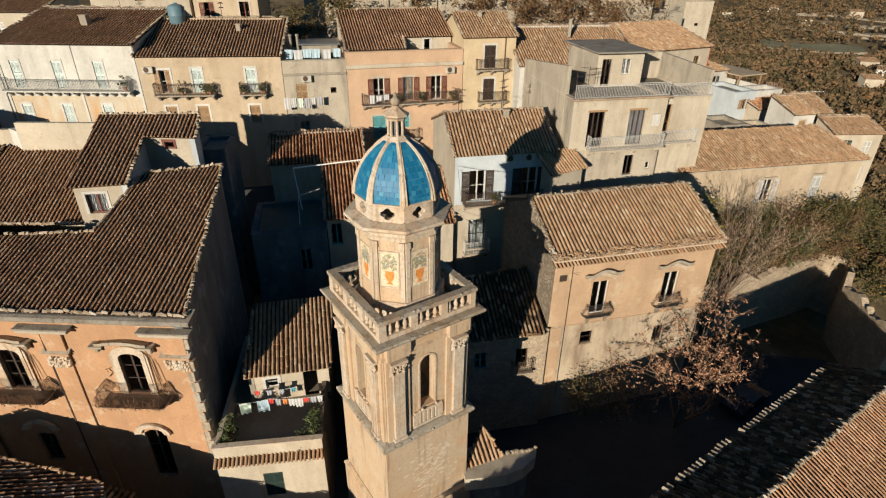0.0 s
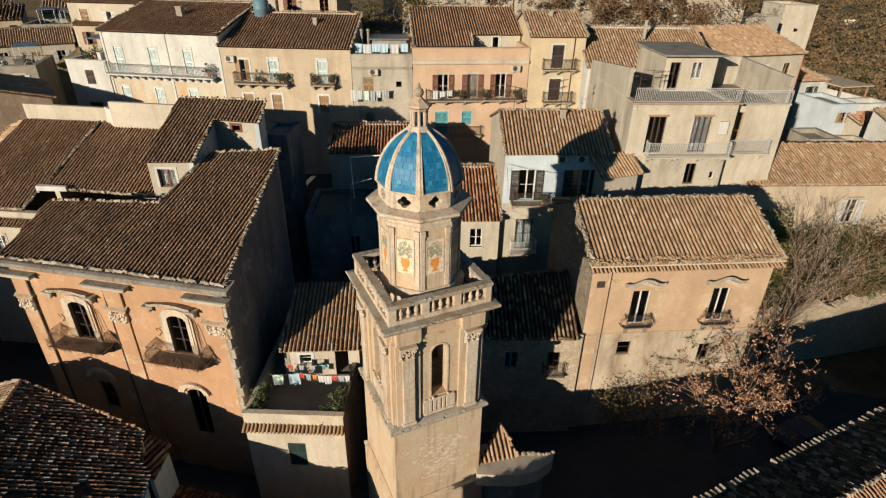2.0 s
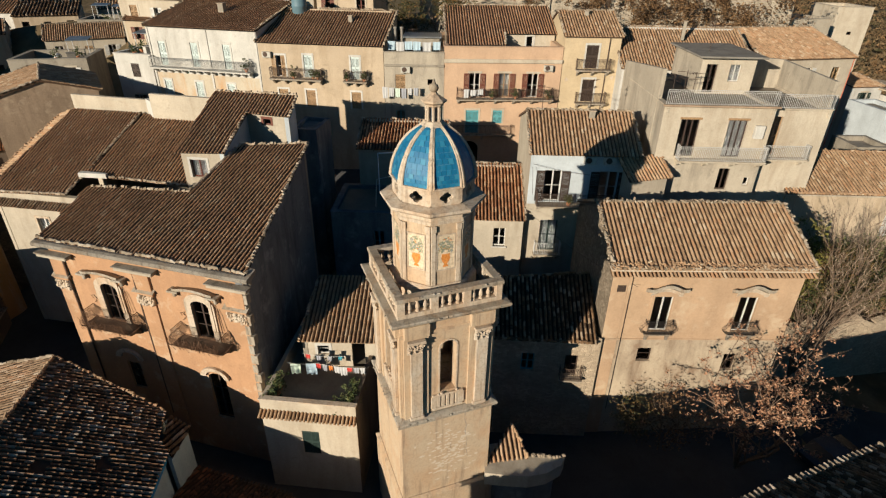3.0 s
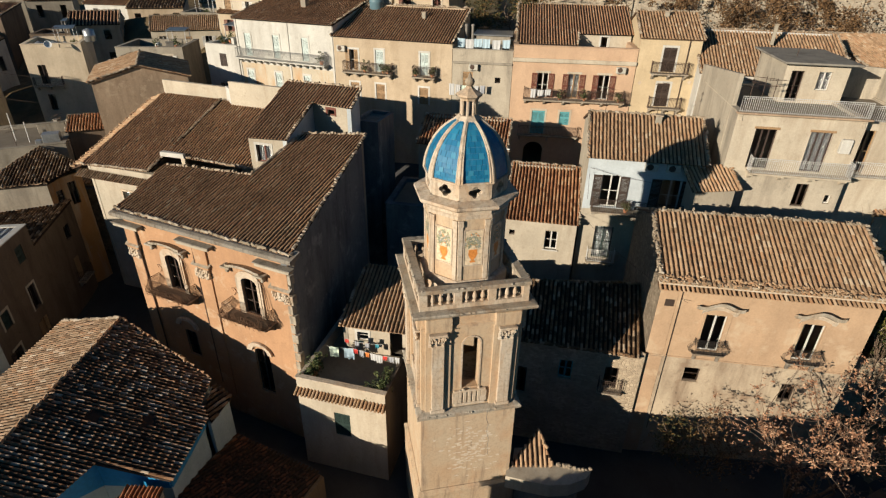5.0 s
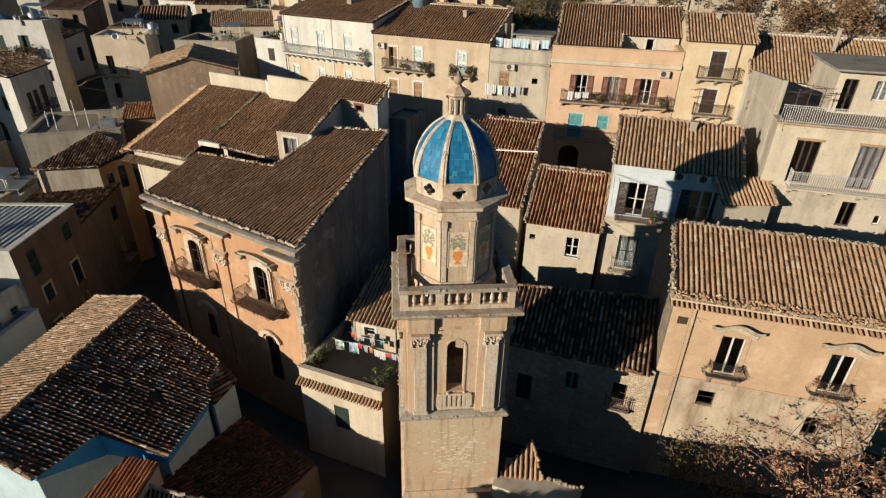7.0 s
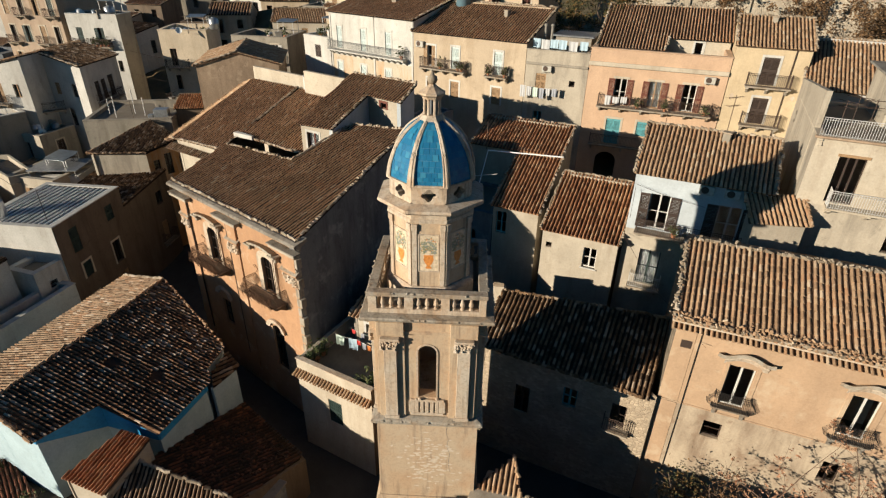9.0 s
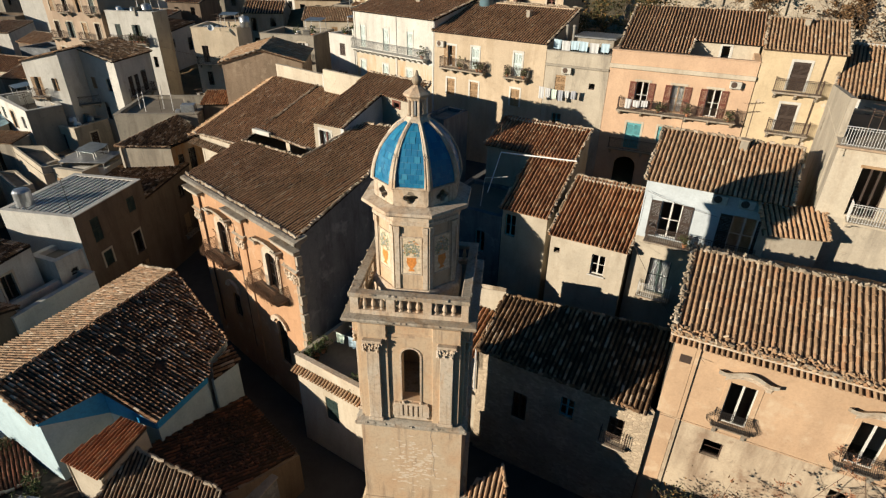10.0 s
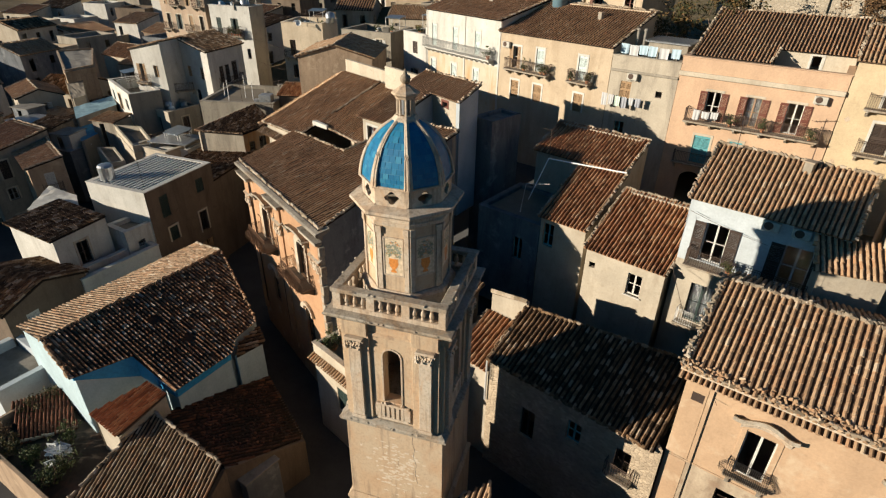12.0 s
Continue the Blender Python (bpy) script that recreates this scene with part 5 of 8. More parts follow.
balcony(h, f, 0.8, 2.8, 11.3, 0.6, LIME_GREY, IRON_PALE, 0.95, 2)
# lean-to beside it
h = thing("lean_to", "cream lean-to with a small tiled roof beside the white house", "house")
q = [(7.6, 36.65, 17.95), (10.4, 38.3, 17.95), (9.55, 39.95, 18.95), (6.75, 38.3, 18.95)]
tile_roof(h, q, T_TAN, caps=[(q[0], q[3]), (q[1], q[2])], edge=T_TAN)
lb = [(7.8, 36.95, 17.85), (10.15, 38.35, 17.85), (9.5, 39.7, 18.7), (7.15, 38.3, 18.7)]
for a, b in zip(lb, lb[1:] + lb[:1]):
    slope_wall(h, a, b, 6, PL_CREAM, 0.25)

# ---- low houses behind the tower ----
h, f, r, l_ = house_box("low_house", "cream low house with a red-brown tiled roof", -4.2, 35.5, 12, 5.05, 5.2, 6, 14.4, ("mono", 16.6), PL_CREAM, T_RED,
                        [(2.9, 3.8, 12.0, 13.5), (0.3, 0.7, 12.9, 13.3)])
window(h, f, 2.9, 3.8, 12.0, 13.5, WOOD_WHITE, 2, sill=PL_WHITE)
window(h, f, 0.3, 0.7, 12.9, 13.3, WOOD_DARK, 1, bars=0)
h, f, r, l_ = house_box("low_house", "cream house under a brown tiled roof", -8.4, 35.7, 12, 3.35, 5.5, 6, 14.9, ("mono", 17.2), PL_CREAM, T_RED, [(0.25, 1.05, 12.6, 14.3)])
window(h, f, 0.25, 1.05, 12.6, 14.3, WOOD_TEAL, 2)
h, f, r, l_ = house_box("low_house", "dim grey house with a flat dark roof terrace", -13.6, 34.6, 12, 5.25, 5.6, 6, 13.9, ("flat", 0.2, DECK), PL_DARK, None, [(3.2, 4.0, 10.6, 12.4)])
window(h, f, 3.2, 4.0, 10.6, 12.4, WOOD_TEAL, 2)
Mesh().tube([(3.4, 0.3, 14.3), (3.5, 0.6, 16.4), (5.0, 1.2, 16.6)], 0.03, 5).obj("pole", IRON_PALE, h)
h, f, r, l_ = house_box("low_house", "dim house with a brown tiled roof", -13.4, 40.2, 12, 7.2, 3.5, 6, 17.3, ("mono", 18.6), PL_CREAM, T_RED)

# ---- house with two ornate windows ----
def ochre_house():
    h = thing("ochre_house", "ochre house with ornate window hoods and tiled roof", "house", pose(6.62, 27.9, 0, 0, 0, 14.5))
    W, D = 11.4, 4.7
    f = wall(h, (0.25, 0.45), (W, 0.45), 10.7, 15.6, PL_HOUSE, [(2.95 - 0.25, 4.1 - 0.25, 11.35, 13.85), (7.75, 8.9, 11.35, 13.85)], 0.4)
    wall(h, (0.25, 0.45), (W, 0.45), 2.5, 10.7, PL_PEELED, [(2.4, 3.3, 9.0, 10.05), (7.9, 8.7, 8.3, 9.6)], 0.4)
    window(h, f, 7.9, 8.7, 8.3, 9.6, WOOD_DARK, 2)
    for u in (2.7, 7.75):
        window(h, f, u, u + 1.15, 11.35, 13.85, WOOD_WHITE, 2, bars=0)
        c0 = u + 0.57
        s = Mesh()
        s.box(u - 0.2, u, -0.035, 0.0, 11.35, 13.95, 0.01).box(u + 1.15, u + 1.35, -0.035, 0.0, 11.35, 13.95, 0.01).box(u - 0.2, u + 1.35, -0.035, 0.0, 13.95, 14.2, 0.01)
        s.obj("surround", PL_HOUSE, h, f)
        hd, n = Mesh(), 14
        top = [(c0 - 1.2 + 2.4 * j / n, 14.36 + 0.3 * math.sin(math.pi * min(1, max(0, (j / n - 0.12) / 0.76))) ** 1.5 + (0.05 if j in (0, n) else 0)) for j in range(n + 1)]
        for a, b in zip(top, top[1:]):
            hd.extrude([(a[0], -0.36, a[1]), (a[0], -0.003, a[1] - 0.22), (b[0], -0.003, b[1] - 0.22), (b[0], -0.36, b[1])], (0, 0, 0.2))
        weld(hd).obj("window_hood", LIME_GREY, h, f, "lichened curved stone hood")
        arch = Mesh()
        for a, b in zip(top[2:], top[3:-1]):
            arch.extrude([(a[0], -0.1, a[1] - 0.24), (a[0], -0.003, a[1] - 0.5), (b[0], -0.003, b[1] - 0.5), (b[0], -0.1, b[1] - 0.24)], (0, 0, 0.1))
        weld(arch).obj("hood_moulding", LIME_PALE, h, f)
        balcony(h, f, u - 0.26, u + 1.41, 11.33, 0.3, LIME_DARK, IRON_DARK, 0.9, 2, 0.07, 0.32)
        scroll = Mesh()
        for j in range(14):
            x_ = u - 0.2 + 1.55 * j / 13
            scroll.tube([(x_ + 0.06 * math.cos(a), -0.25 - 0.1, 11.33 + 0.68 + 0.06 * math.sin(a)) for a in (0, 0.9, 1.8, 2.7, 3.6, 4.5, 5.4, 6.3)], 0.011, 4)
        scroll.obj("scroll_band", IRON_DARK, h, f)["kind"] = "stuff"
    window(h, f, 2.4, 3.3, 9.0, 10.05, WOOD_DARK, 1)
    Mesh().box(0.0, W - 0.25, -0.03, -0.003, 10.7, 10.78, 0.01).obj("string_course", PL_HOUSE, h, f)
    Mesh().box(0.0, 0.95, -0.025, -0.003, 2.6, 10.67, 0.008).box(0.0, 0.95, -0.025, -0.003, 10.82, 15.2, 0.008).obj("corner_pilaster", PL_HOUSE, h, f)
    Mesh().tube([(1.15, -0.05, 15.2), (1.15, -0.05, 5)], 0.022, 6).obj("downpipe", IRON_DARK, h, f)
    Mesh().box(0.35, 0.85, -0.033, -0.026, 14.2, 14.65).obj("vent", WOOD_DARK, h, f)
    slope_wall(h, (W, 0.45, 15.7), (W, 2 * D, 15.8), 2.5, PL_HOUSE)
    gable(h, [(W, 0.45, 15.6), (W, D, 17.8), (W, 2 * D, 15.6)], (-0.3, 0, 0), PL_HOUSE)
    slope_wall(h, (0.25, 2 * D, 15.8), (0.25, 0.45, 15.7), 2.5, RUBBLE)
    gable(h, [(0.25, 0.45, 15.6), (0.25, D, 17.9), (0.25, 2 * D, 15.6)], (0.3, 0, 0), RUBBLE)
    z0, zr = 16.0, 18.0
    q = [(0.0, 0.0, z0), (W + 0.2, 0.0, z0), (W + 0.2, D, zr), (0.0, D, zr)]
    tile_roof(h, q, T_TAN, caps=[(q[0], q[3]), (q[1], q[2]), (q[3], q[2]), (q[0], q[1])], edge=T_EDGE, singles=300)
    loose_tiles(h, [(q[0], q[3]), (q[3], q[2])], 130, T_EDGE, 21)
    loose_tiles(h, [((0.0, 0.22, z0 + 0.1), (W, 0.22, z0 + 0.1)), (q[0], q[1])], 260, T_TAN, 22)
    tile_roof(h, [(W + 0.2, 2 * D, z0), (0.0, 2 * D, z0), (0.0, D, zr), (W + 0.2, D, zr)], T_TAN)
    # corbel course of tiles under the eave
    Mesh().box(-0.05, W + 0.3, 0.0, 0.5, 15.82, 15.93, 0.015).obj("eave_shelf", LIME_PALE, h)
    tile_roof(h, [(-0.05, -0.1, 15.58), (W + 0.25, -0.1, 15.58), (W + 0.25, 0.42, 15.76), (-0.05, 0.42, 15.76)], T_TAN, pitch=0.235, row=0.6, thick=0.05)
    return h


ochre_house()
# ---- house with a roof terrace on the rise ----
h, f, r, l_ = house_box("terrace_villa", "cream house with a railed roof terrace", 9.2, 39.5, 12.7, 7.5, 9, 8, 22.5, ("flat", 0.1, DECK), PL_IVORY, None,
                        [(1.3, 2.6, 19.0, 21.6), (4.55, 5.85, 19.0, 21.6), (4.75, 5.55, 16.55, 18.15), (6.65, 7.05, 16.9, 17.5)], side=PL_STAINED, band=(18.75, PL_STAINED))
window(h, f, 6.65, 7.05, 16.9, 17.5, WOOD_WHITE, 1, bars=0)
Mesh().box(6.35, 7.0, -0.28, -0.003, 20.4, 21.3, 0.03).obj("meter_box", PL_WHITE, h, f)
for u in (1.3, 4.55):
    window(h, f, u, u + 1.3, 19.0, 21.6, WOOD_DARK, 3, curtain=u > 3, bars=0)
    Mesh().box(u - 0.1, u + 1.4, -0.05, -0.003, 21.6, 21.75, 0.01).obj("roller_box", WOOD_BROWN, h, f)
window(h, f, 4.75, 5.55, 16.55, 18.15, WOOD_DARK, 2, bars=0)
Mesh().box(-0.15, 7.65, -0.3, -0.003, 22.5, 22.62, 0.02).obj("terrace_edge", PL_TAN, h, f, "weathered reddish terrace edge")
slope_wall(h, (-0.03, 10.4, 23.6), (-0.03, 1.6, 24.6), 8, PL_STAINED, 0.3)
balcony(h, f, 1.4, 7.4, 18.9, 0.8, PL_IVORY, IRON_PALE, 1.0, 4)
balcony(h, f, 0.0, 7.5, 22.62, 0.1, PL_IVORY, IRON_PALE, 0.95, 2)
h, f, r, l_ = house_box("penthouse", "cream penthouse with a grey overhanging flat roof", 11.8, 44.4, 12.7, 3.9, 5.5, 22, 24.9, ("flat", 0.02), PL_IVORY, None, [(2.1, 2.9, 23.3, 24.5), (0.4, 1.2, 22.5, 24.5)], side=PL_STAINED)
Mesh().box(-0.4, 4.4, -0.6, 5.9, 24.985, 25.12, 0.03).obj("roof_slab", CONCRETE, h)
window(h, f, 2.1, 2.9, 23.3, 24.5, WOOD_WHITE, 2, curtain=True)
window(h, f, 0.4, 1.2, 22.5, 24.5, WOOD_DARK, 2)
h, f, r, l_ = house_box("villa_wing", "cream wing with recessed balcony and terrace", 16.6, 42.4, 12.7, 4.2, 8, 6, 22.1, ("flat", 0.1, DECK), PL_IVORY, None, [(0.2, 1.0, 18.8, 21.6)], side=PL_STAINED)
window(h, f, 0.2, 1.0, 18.8, 21.6, WOOD_BROWN, 2)
balcony(h, f, 0.0, 3.2, 18.7, 0.7, PL_IVORY, IRON_PALE, 1.0, 2)
balcony(h, f, 0.0, 4.2, 22.2, 0.1, PL_IVORY, IRON_PALE, 0.95, 2)
slope_wall(h, (4.17, 0.3, 24.0), (4.17, 7.5, 24.2), 22, PL_STAINED, 0.25)
slope_wall(h, (4.2, 7.5, 24.2), (0.0, 8.2, 24.4), 22, PL_STAINED, 0.25)

# ---- long low house on the garden ----
def garden_house():
    h = thing("garden_house", "long ochre house with a hipped tan tiled roof", "house", pose(19.3, 42.5, 0, 0, 0, 12.5))
    W, D, R, z0, zr = 18.6, 9.4, 4.9, 16.1, 17.75
    f = wall(h, (0.2, 0.35), (W - 0.3, 0.35), 5, z0 - 0.12, PL_BEIGE, [(8.4, 9.4, 12.6, 14.7), (13.4, 14.4, 12.6, 14.7)], 0.4)
    for u, shut in ((8.4, "open"), (13.4, "closed")):
        window(h, f, u, u + 1.0, 12.6, 14.7, WOOD_WHITE, 2, shut, IRON_PALE, surround=PL_CREAM, hood=True)
    wall(h, (W - 0.3, 0.35), (W - 0.3, D - 0.3), 5, z0 - 0.12, PL_HOUSE)
    wall(h, (W - 0.3, D - 0.3), (0.2, D - 0.3), 5, z0 - 0.12, PL_HOUSE)
    wall(h, (0.2, D - 0.3), (0.2, 0.35), 5, z0 - 0.12, PL_HOUSE)
    a, b, c, d = (0.0, 0.0, z0), (W, 0.0, z0), (W, D, z0), (0.0, D, z0)
    e, g = (0.0, R, zr), (W - 1.9, R, zr)
    gable(h, [(0.22, 0.35, z0 - 0.12), (0.22, R, zr - 0.15), (0.22, D - 0.3, z0 - 0.12)], (0.3, 0, 0), PL_HOUSE)
    tile_roof(h, [a, b, g, e], T_TAN, caps=[(a, b), (b, g), (e, g)], edge=T_TAN)
    tile_roof(h, [b, c, g], T_OLD, caps=[(c, g)])
    tile_roof(h, [c, d, e, g], T_TAN)
    Mesh().box(-0.05, W, 0.12, 0.36, z0 - 0.28, z0 - 0.12, 0.015).obj("eave_shelf", PL_CREAM, h)


garden_house()

# ---- long roof in the foreground of the square; unseen west end added to shade it ----
ROUGH[0] = 0.82
# back: darker tiles put the north slope's shade into its colour.
h, f, r, l_ = house_box("church_nave", "long stone nave with a two-sloped tiled roof", -1.11, -1.04, 34.5, 34, 7.75, 2, 10.6, ("gable", 5.0, 12.6, 11.22), PL_CREAM, T_BROWN, back=T_OLD)
ROUGH[0] = 1.0


eave = [(u, 8.02) for u in np.arange(0.2, 34, 0.3)]
cs = np.array([(u, 8.02 + TILE_RNG.normal(0, 0.03), 11.2) for u, v in eave if TILE_RNG.random() < 0.7])
tile_mesh("eave_tiles", cs, cs + (0, -0.3, 0.1), np.tile((0.0, 0.0, 1.0), (len(cs), 1)), 0.11, 0.09, T_EDGE, h)


# ---- white house with blue trim ----
def blue_trim_house():
    h = thing("blue_trim_house", "white house with blue trim and a lichened tiled roof", "house", pose(-23.2, 18.1, 0, 0, 0, -70.2))
    z = lambda y: 11.15 - 0.31 * abs(y)
    tile_roof(h, [(9.4, 7.3, z(7.3)), (5.4, 7.3, z(7.3)), (4.6, 6.6, z(6.6)), (2.7, 6.36, z(6.36)), (0, 0, z(0)), (12.2, 0, z(0)), (12.6, 3.16, z(3.16)), (9.5, 3.9, z(3.9))], T_SPECK,
              caps=[((0, 0, z(0)), (12.2, 0, z(0))), ((2.7, 6.36, z(6.36)), (0, 0, z(0))), ((12.2, 0, z(0)), (12.6, 3.16, z(3.16)))], edge=T_TAN, pitch=0.225, singles=280, row=0.37, holes=[(2.3, 4.97, 0.42), (2.85, 2.62, 0.42)])
    tile_roof(h, [(-1.4, -5.1, z(5.1)), (11.6, -5.1, z(5.1)), (12.2, 0, z(0)), (0, 0, z(0))], T_DULL, pitch=0.235, row=0.36, caps=[((-1.4, -5.1, z(5.1)), (0, 0, z(0)))])
    ft = [(2.5, 6.1), (4.6, 6.4), (5.5, 7.1), (9.2, 7.1), (9.3, 3.75), (12.3, 3.0), (12.0, 0), (11.5, -4.9), (-1.2, -4.9), (0.1, 0)]
    for a, b in zip(ft, ft[1:] + ft[:1]):
        slope_wall(h, (*b, z(b[1]) - 0.13), (*a, z(a[1]) - 0.13), 2.5, PL_SKY, 0.3)
    # Blue trim; the deep wedges at the inner corner paint its bounced light.
    for a, b, da, db in (((9.35, 3.85), (12.4, 3.1), 1.7, 0.3), ((9.25, 7.15), (9.35, 3.8), 0.7, 1.7), ((5.5, 7.16), (9.25, 7.16), 0.6, 0.7), ((12.4, 3.1), (12.1, 0.05), 0.4, 0.5)):
        d = Vector((b[0] - a[0], b[1] - a[1], 0)).normalized()
        nn = Vector((-d.y, d.x, 0)) * 0.02
        if a[0] > b[0]:
            nn = -nn
        p = [(*a, z(a[1]) - da), (*b, z(b[1]) - db), (*b, z(b[1]) - 0.12), (*a, z(a[1]) - 0.12)]
        Mesh().extrude(p, nn * 3).obj("blue_band", BLUE_TRIM, h)
    tile_roof(h, [(3.4, 7.75, 8.45), (2.75, 6.5, 8.75), (4.55, 6.75, 8.65), (5.3, 7.45, 8.45)], T_OLD, pitch=0.3)
    slope_wall(h, (5.25, 7.35, 8.3), (3.4, 7.6, 8.3), 2.5, PL_SKY, 0.2)
    slope_wall(h, (3.4, 7.6, 8.3), (2.75, 6.4, 8.6), 2.5, PL_SKY, 0.2)
    return h


blue_trim_house()


# ---- dim house between the tower and the ochre house ----
def dim_house():
    h = thing("dim_house", "rubble house with a shade-dark tiled roof and raised end wall", "house", pose(-3.0, 26.25, 0, 0, 0, 10.6))
    W = 9.55
    f = wall(h, (0, 0), (W + 0.4, 0), 2.5, 10.95, PALE_RUBBLE, [(7.9, 8.7, 8.0, 9.6), (2.4, 3.3, 6.5, 8.6), (5.2, 6.0, 8.2, 9.6)], 0.4)
    window(h, f, 2.4, 3.3, 6.5, 8.6, WOOD_DARK, 2)
    window(h, f, 5.2, 6.0, 8.2, 9.6, WOOD_TEAL, 2)
    window(h, f, 7.9, 8.7, 8.0, 9.6, WOOD_DARK, 2)
    balcony(h, f, 7.6, 9.0, 7.95, 0.5, LIME_GREY, IRON, 0.9, 2)
    slope_wall(h, (0, 7, 9.2), (0, 0, 9.2), 2.5, PL_CREAM)
    gable(h, [(0.08, 0, 9.2), (0.08, 0, 10.8), (0.08, 3.3, 12.3), (0.08, 7, 9.25)], (0.3, 0, 0), PL_CREAM)
    slope_wall(h, (W, 0, 10.8), (W, 7, 9.2), 2.5, RUBBLE)
    slope_wall(h, (W, 7, 9.2), (0, 7, 9.2), 2.5, RUBBLE)
    q = [(0.05, -0.3, 10.85), (W + 0.1, -0.3, 10.85), (W + 0.1, 4.4, 12.95), (0.05, 3.4, 12.5)]
    # Dark tiles deepen the tower's shadow on this roof by colour.
    tile_roof(h, q, T_OLD, pitch=0.27, row=0.36, caps=[(q[0], q[3]), (q[3], q[2]), (q[0], q[1])], edge=T_OLD)
    tile_roof(h, [(W + 0.1, 8.0, 9.6), (0.05, 7.2, 9.3), (0.05, 3.4, 12.5)], T_OLD)
    # wall on the ridge line with a lower roof against it
    slope_wall(h, (-2.35, 3.25, 12.35), (0.1, 3.3, 12.75), 2.5, PL_CREAM, 0.3, "raised_wall")
    ce = np.array([(-2.45 + 0.21 * i, 3.33, 12.42 + 0.034 * i) for i in range(12)])
    tile_mesh("coping_tiles", ce, ce + (0.24, 0.0, 0.03), np.tile((0.0, 0.0, 1.0), (12, 1)), 0.12, 0.11, T_EDGE, h)
    slope_wall(h, (-2.3, 0.3, 9.75), (-0.02, 0.2, 9.75), 2.5, PL_CREAM, 0.3)
    slope_wall(h, (-2.3, 3.2, 11.0), (-2.3, 0.3, 9.75), 2.5, PL_CREAM, 0.3)
    lo = [(-2.55, -0.05, 9.75), (-0.05, -0.1, 9.75), (-0.05, 3.2, 11.1), (-2.55, 3.2, 11.1)]
    tile_roof(h, lo, T_RED, pitch=0.3, caps=[(lo[0], lo[3])], edge=T_EDGE)
    Mesh().tube([(-0.05, -0.12, 10.7), (-0.05, -0.12, 7.6)], 0.06, 6).obj("downpipe", IRON_PALE, h)


dim_house()


def apse():
    h = thing("apse_wall", "short pale rounded wall with a small hipped tile roof beside the tower", "wall")
    poly = [(1.3, 19.0), (2.4, 19.15), (3.5, 19.35), (4.4, 19.8), (5.1, 20.5), (5.25, 21.0), (4.9, 21.1), (4.0, 20.75), (3.2, 20.6), (2.0, 20.1), (1.2, 19.5)]
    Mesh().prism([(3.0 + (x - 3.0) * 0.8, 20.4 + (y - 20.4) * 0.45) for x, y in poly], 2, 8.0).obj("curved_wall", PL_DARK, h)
    Mesh().prism([(x * 0.99 + 0.03, y * 0.99 + 0.2) for x, y in poly], 7.3, 8.15).obj("ledge", PL_IVORY, h, label="crumbling pale stone ledge")
    tile_roof(h, [(1.3, 19.75, 8.15), (3.35, 20.6, 8.15), (2.2, 21.7, 9.2)], T_TAN, pitch=0.24, caps=[((3.35, 20.6, 8.15), (2.2, 21.7, 9.2))], edge=T_TAN)
    Mesh().prism([(1.5, 19.7), (3.1, 20.65), (2.3, 21.5), (1.2, 21.0)], 2, 8.04).obj("core", PL_CREAM, h)
    rng = random.Random(14)
    for k in range(26):
        a = rng.uniform(0, 1)
        x, y = 3.4 + 1.8 * a + rng.uniform(-0.1, 0.1), 20.66 + 0.42 * a + rng.uniform(-0.1, 0.1)
        s = rng.uniform(0.05, 0.13)
        Mesh().lathe([(s * 0.6, 8.15), (s, 8.18 + s * 0.5), (s * 0.4, 8.18 + s)], 5, x, y, rng.uniform(0, 3)).obj("loose_stone", T_EDGE, h)


apse()


# ---- houses to the west across the street ----
def fill_windows(h, m, length, z0, z1, rng, wood=None, shut=None):
    """Openings for a plain town front, in rows; returns the holes."""
    holes, rows = [], max(1, int((z1 - z0 - 0.6) / 3.0))
    cols = max(1, int(length / 2.7))
    for r in range(rows):
        for c in range(cols):
            if rng.random() < 0.2:
                continue
            u = (c + 0.5) * length / cols - 0.45 + rng.uniform(-0.2, 0.2)
            z = z1 - 2.9 - r * 3.0 + rng.uniform(-0.1, 0.1)
            tall = rng.random() < 0.5
            holes.append((u, u + 0.9, z if tall else z + 0.7, z + 2.0))
    return holes


def town_house(label, x, y, heading, W, D, z0, z1, roof, wallm, tilem=T_BROWN, seed=0, side=None, fronts=(0, 1), wood=None, rail=True, group="west town houses", lite=False):
    rng = random.Random(seed)
    holes = [fill_windows(None, None, W, z0, z1, rng), fill_windows(None, None, D, z0, min(z1, roof[-1] if roof[0] == "mono" else z1), rng)]
    hs = [holes[k] if k in fronts else () for k in (0, 1)]
    h, f, r, l_ = house_box("town_house", label, x, y, heading, W, D, z0, z1, roof, wallm, tilem, hs[0], hs[1], side=side, group=group, caps=tilem is not T_OLD)
    for m, hh in ((f, hs[0]), (r, hs[1])):
        for a, b, c, d in hh:
            if lite:
                window(h, m, a, b, c, d, WOOD_DARK, 1)
                continue
            kind = rng.choice(["", "closed", "open", "half"])
            wd = wood or rng.choice([WOOD_DARK, WOOD_BROWN, WOOD_GREEN, WOOD_WHITE])
            window(h, m, a, b, c, d, wd, 2, kind, wd, surround=rng.choice([None, PL_IVORY]))
            if rail and d - c > 1.6 and rng.random() < 0.6:
                balcony(h, m, a - 0.45, b + 0.45, c - 0.03, 0.65, LIME_GREY, IRON, 0.95, 2, 0.14)
    return h, f, r, l_


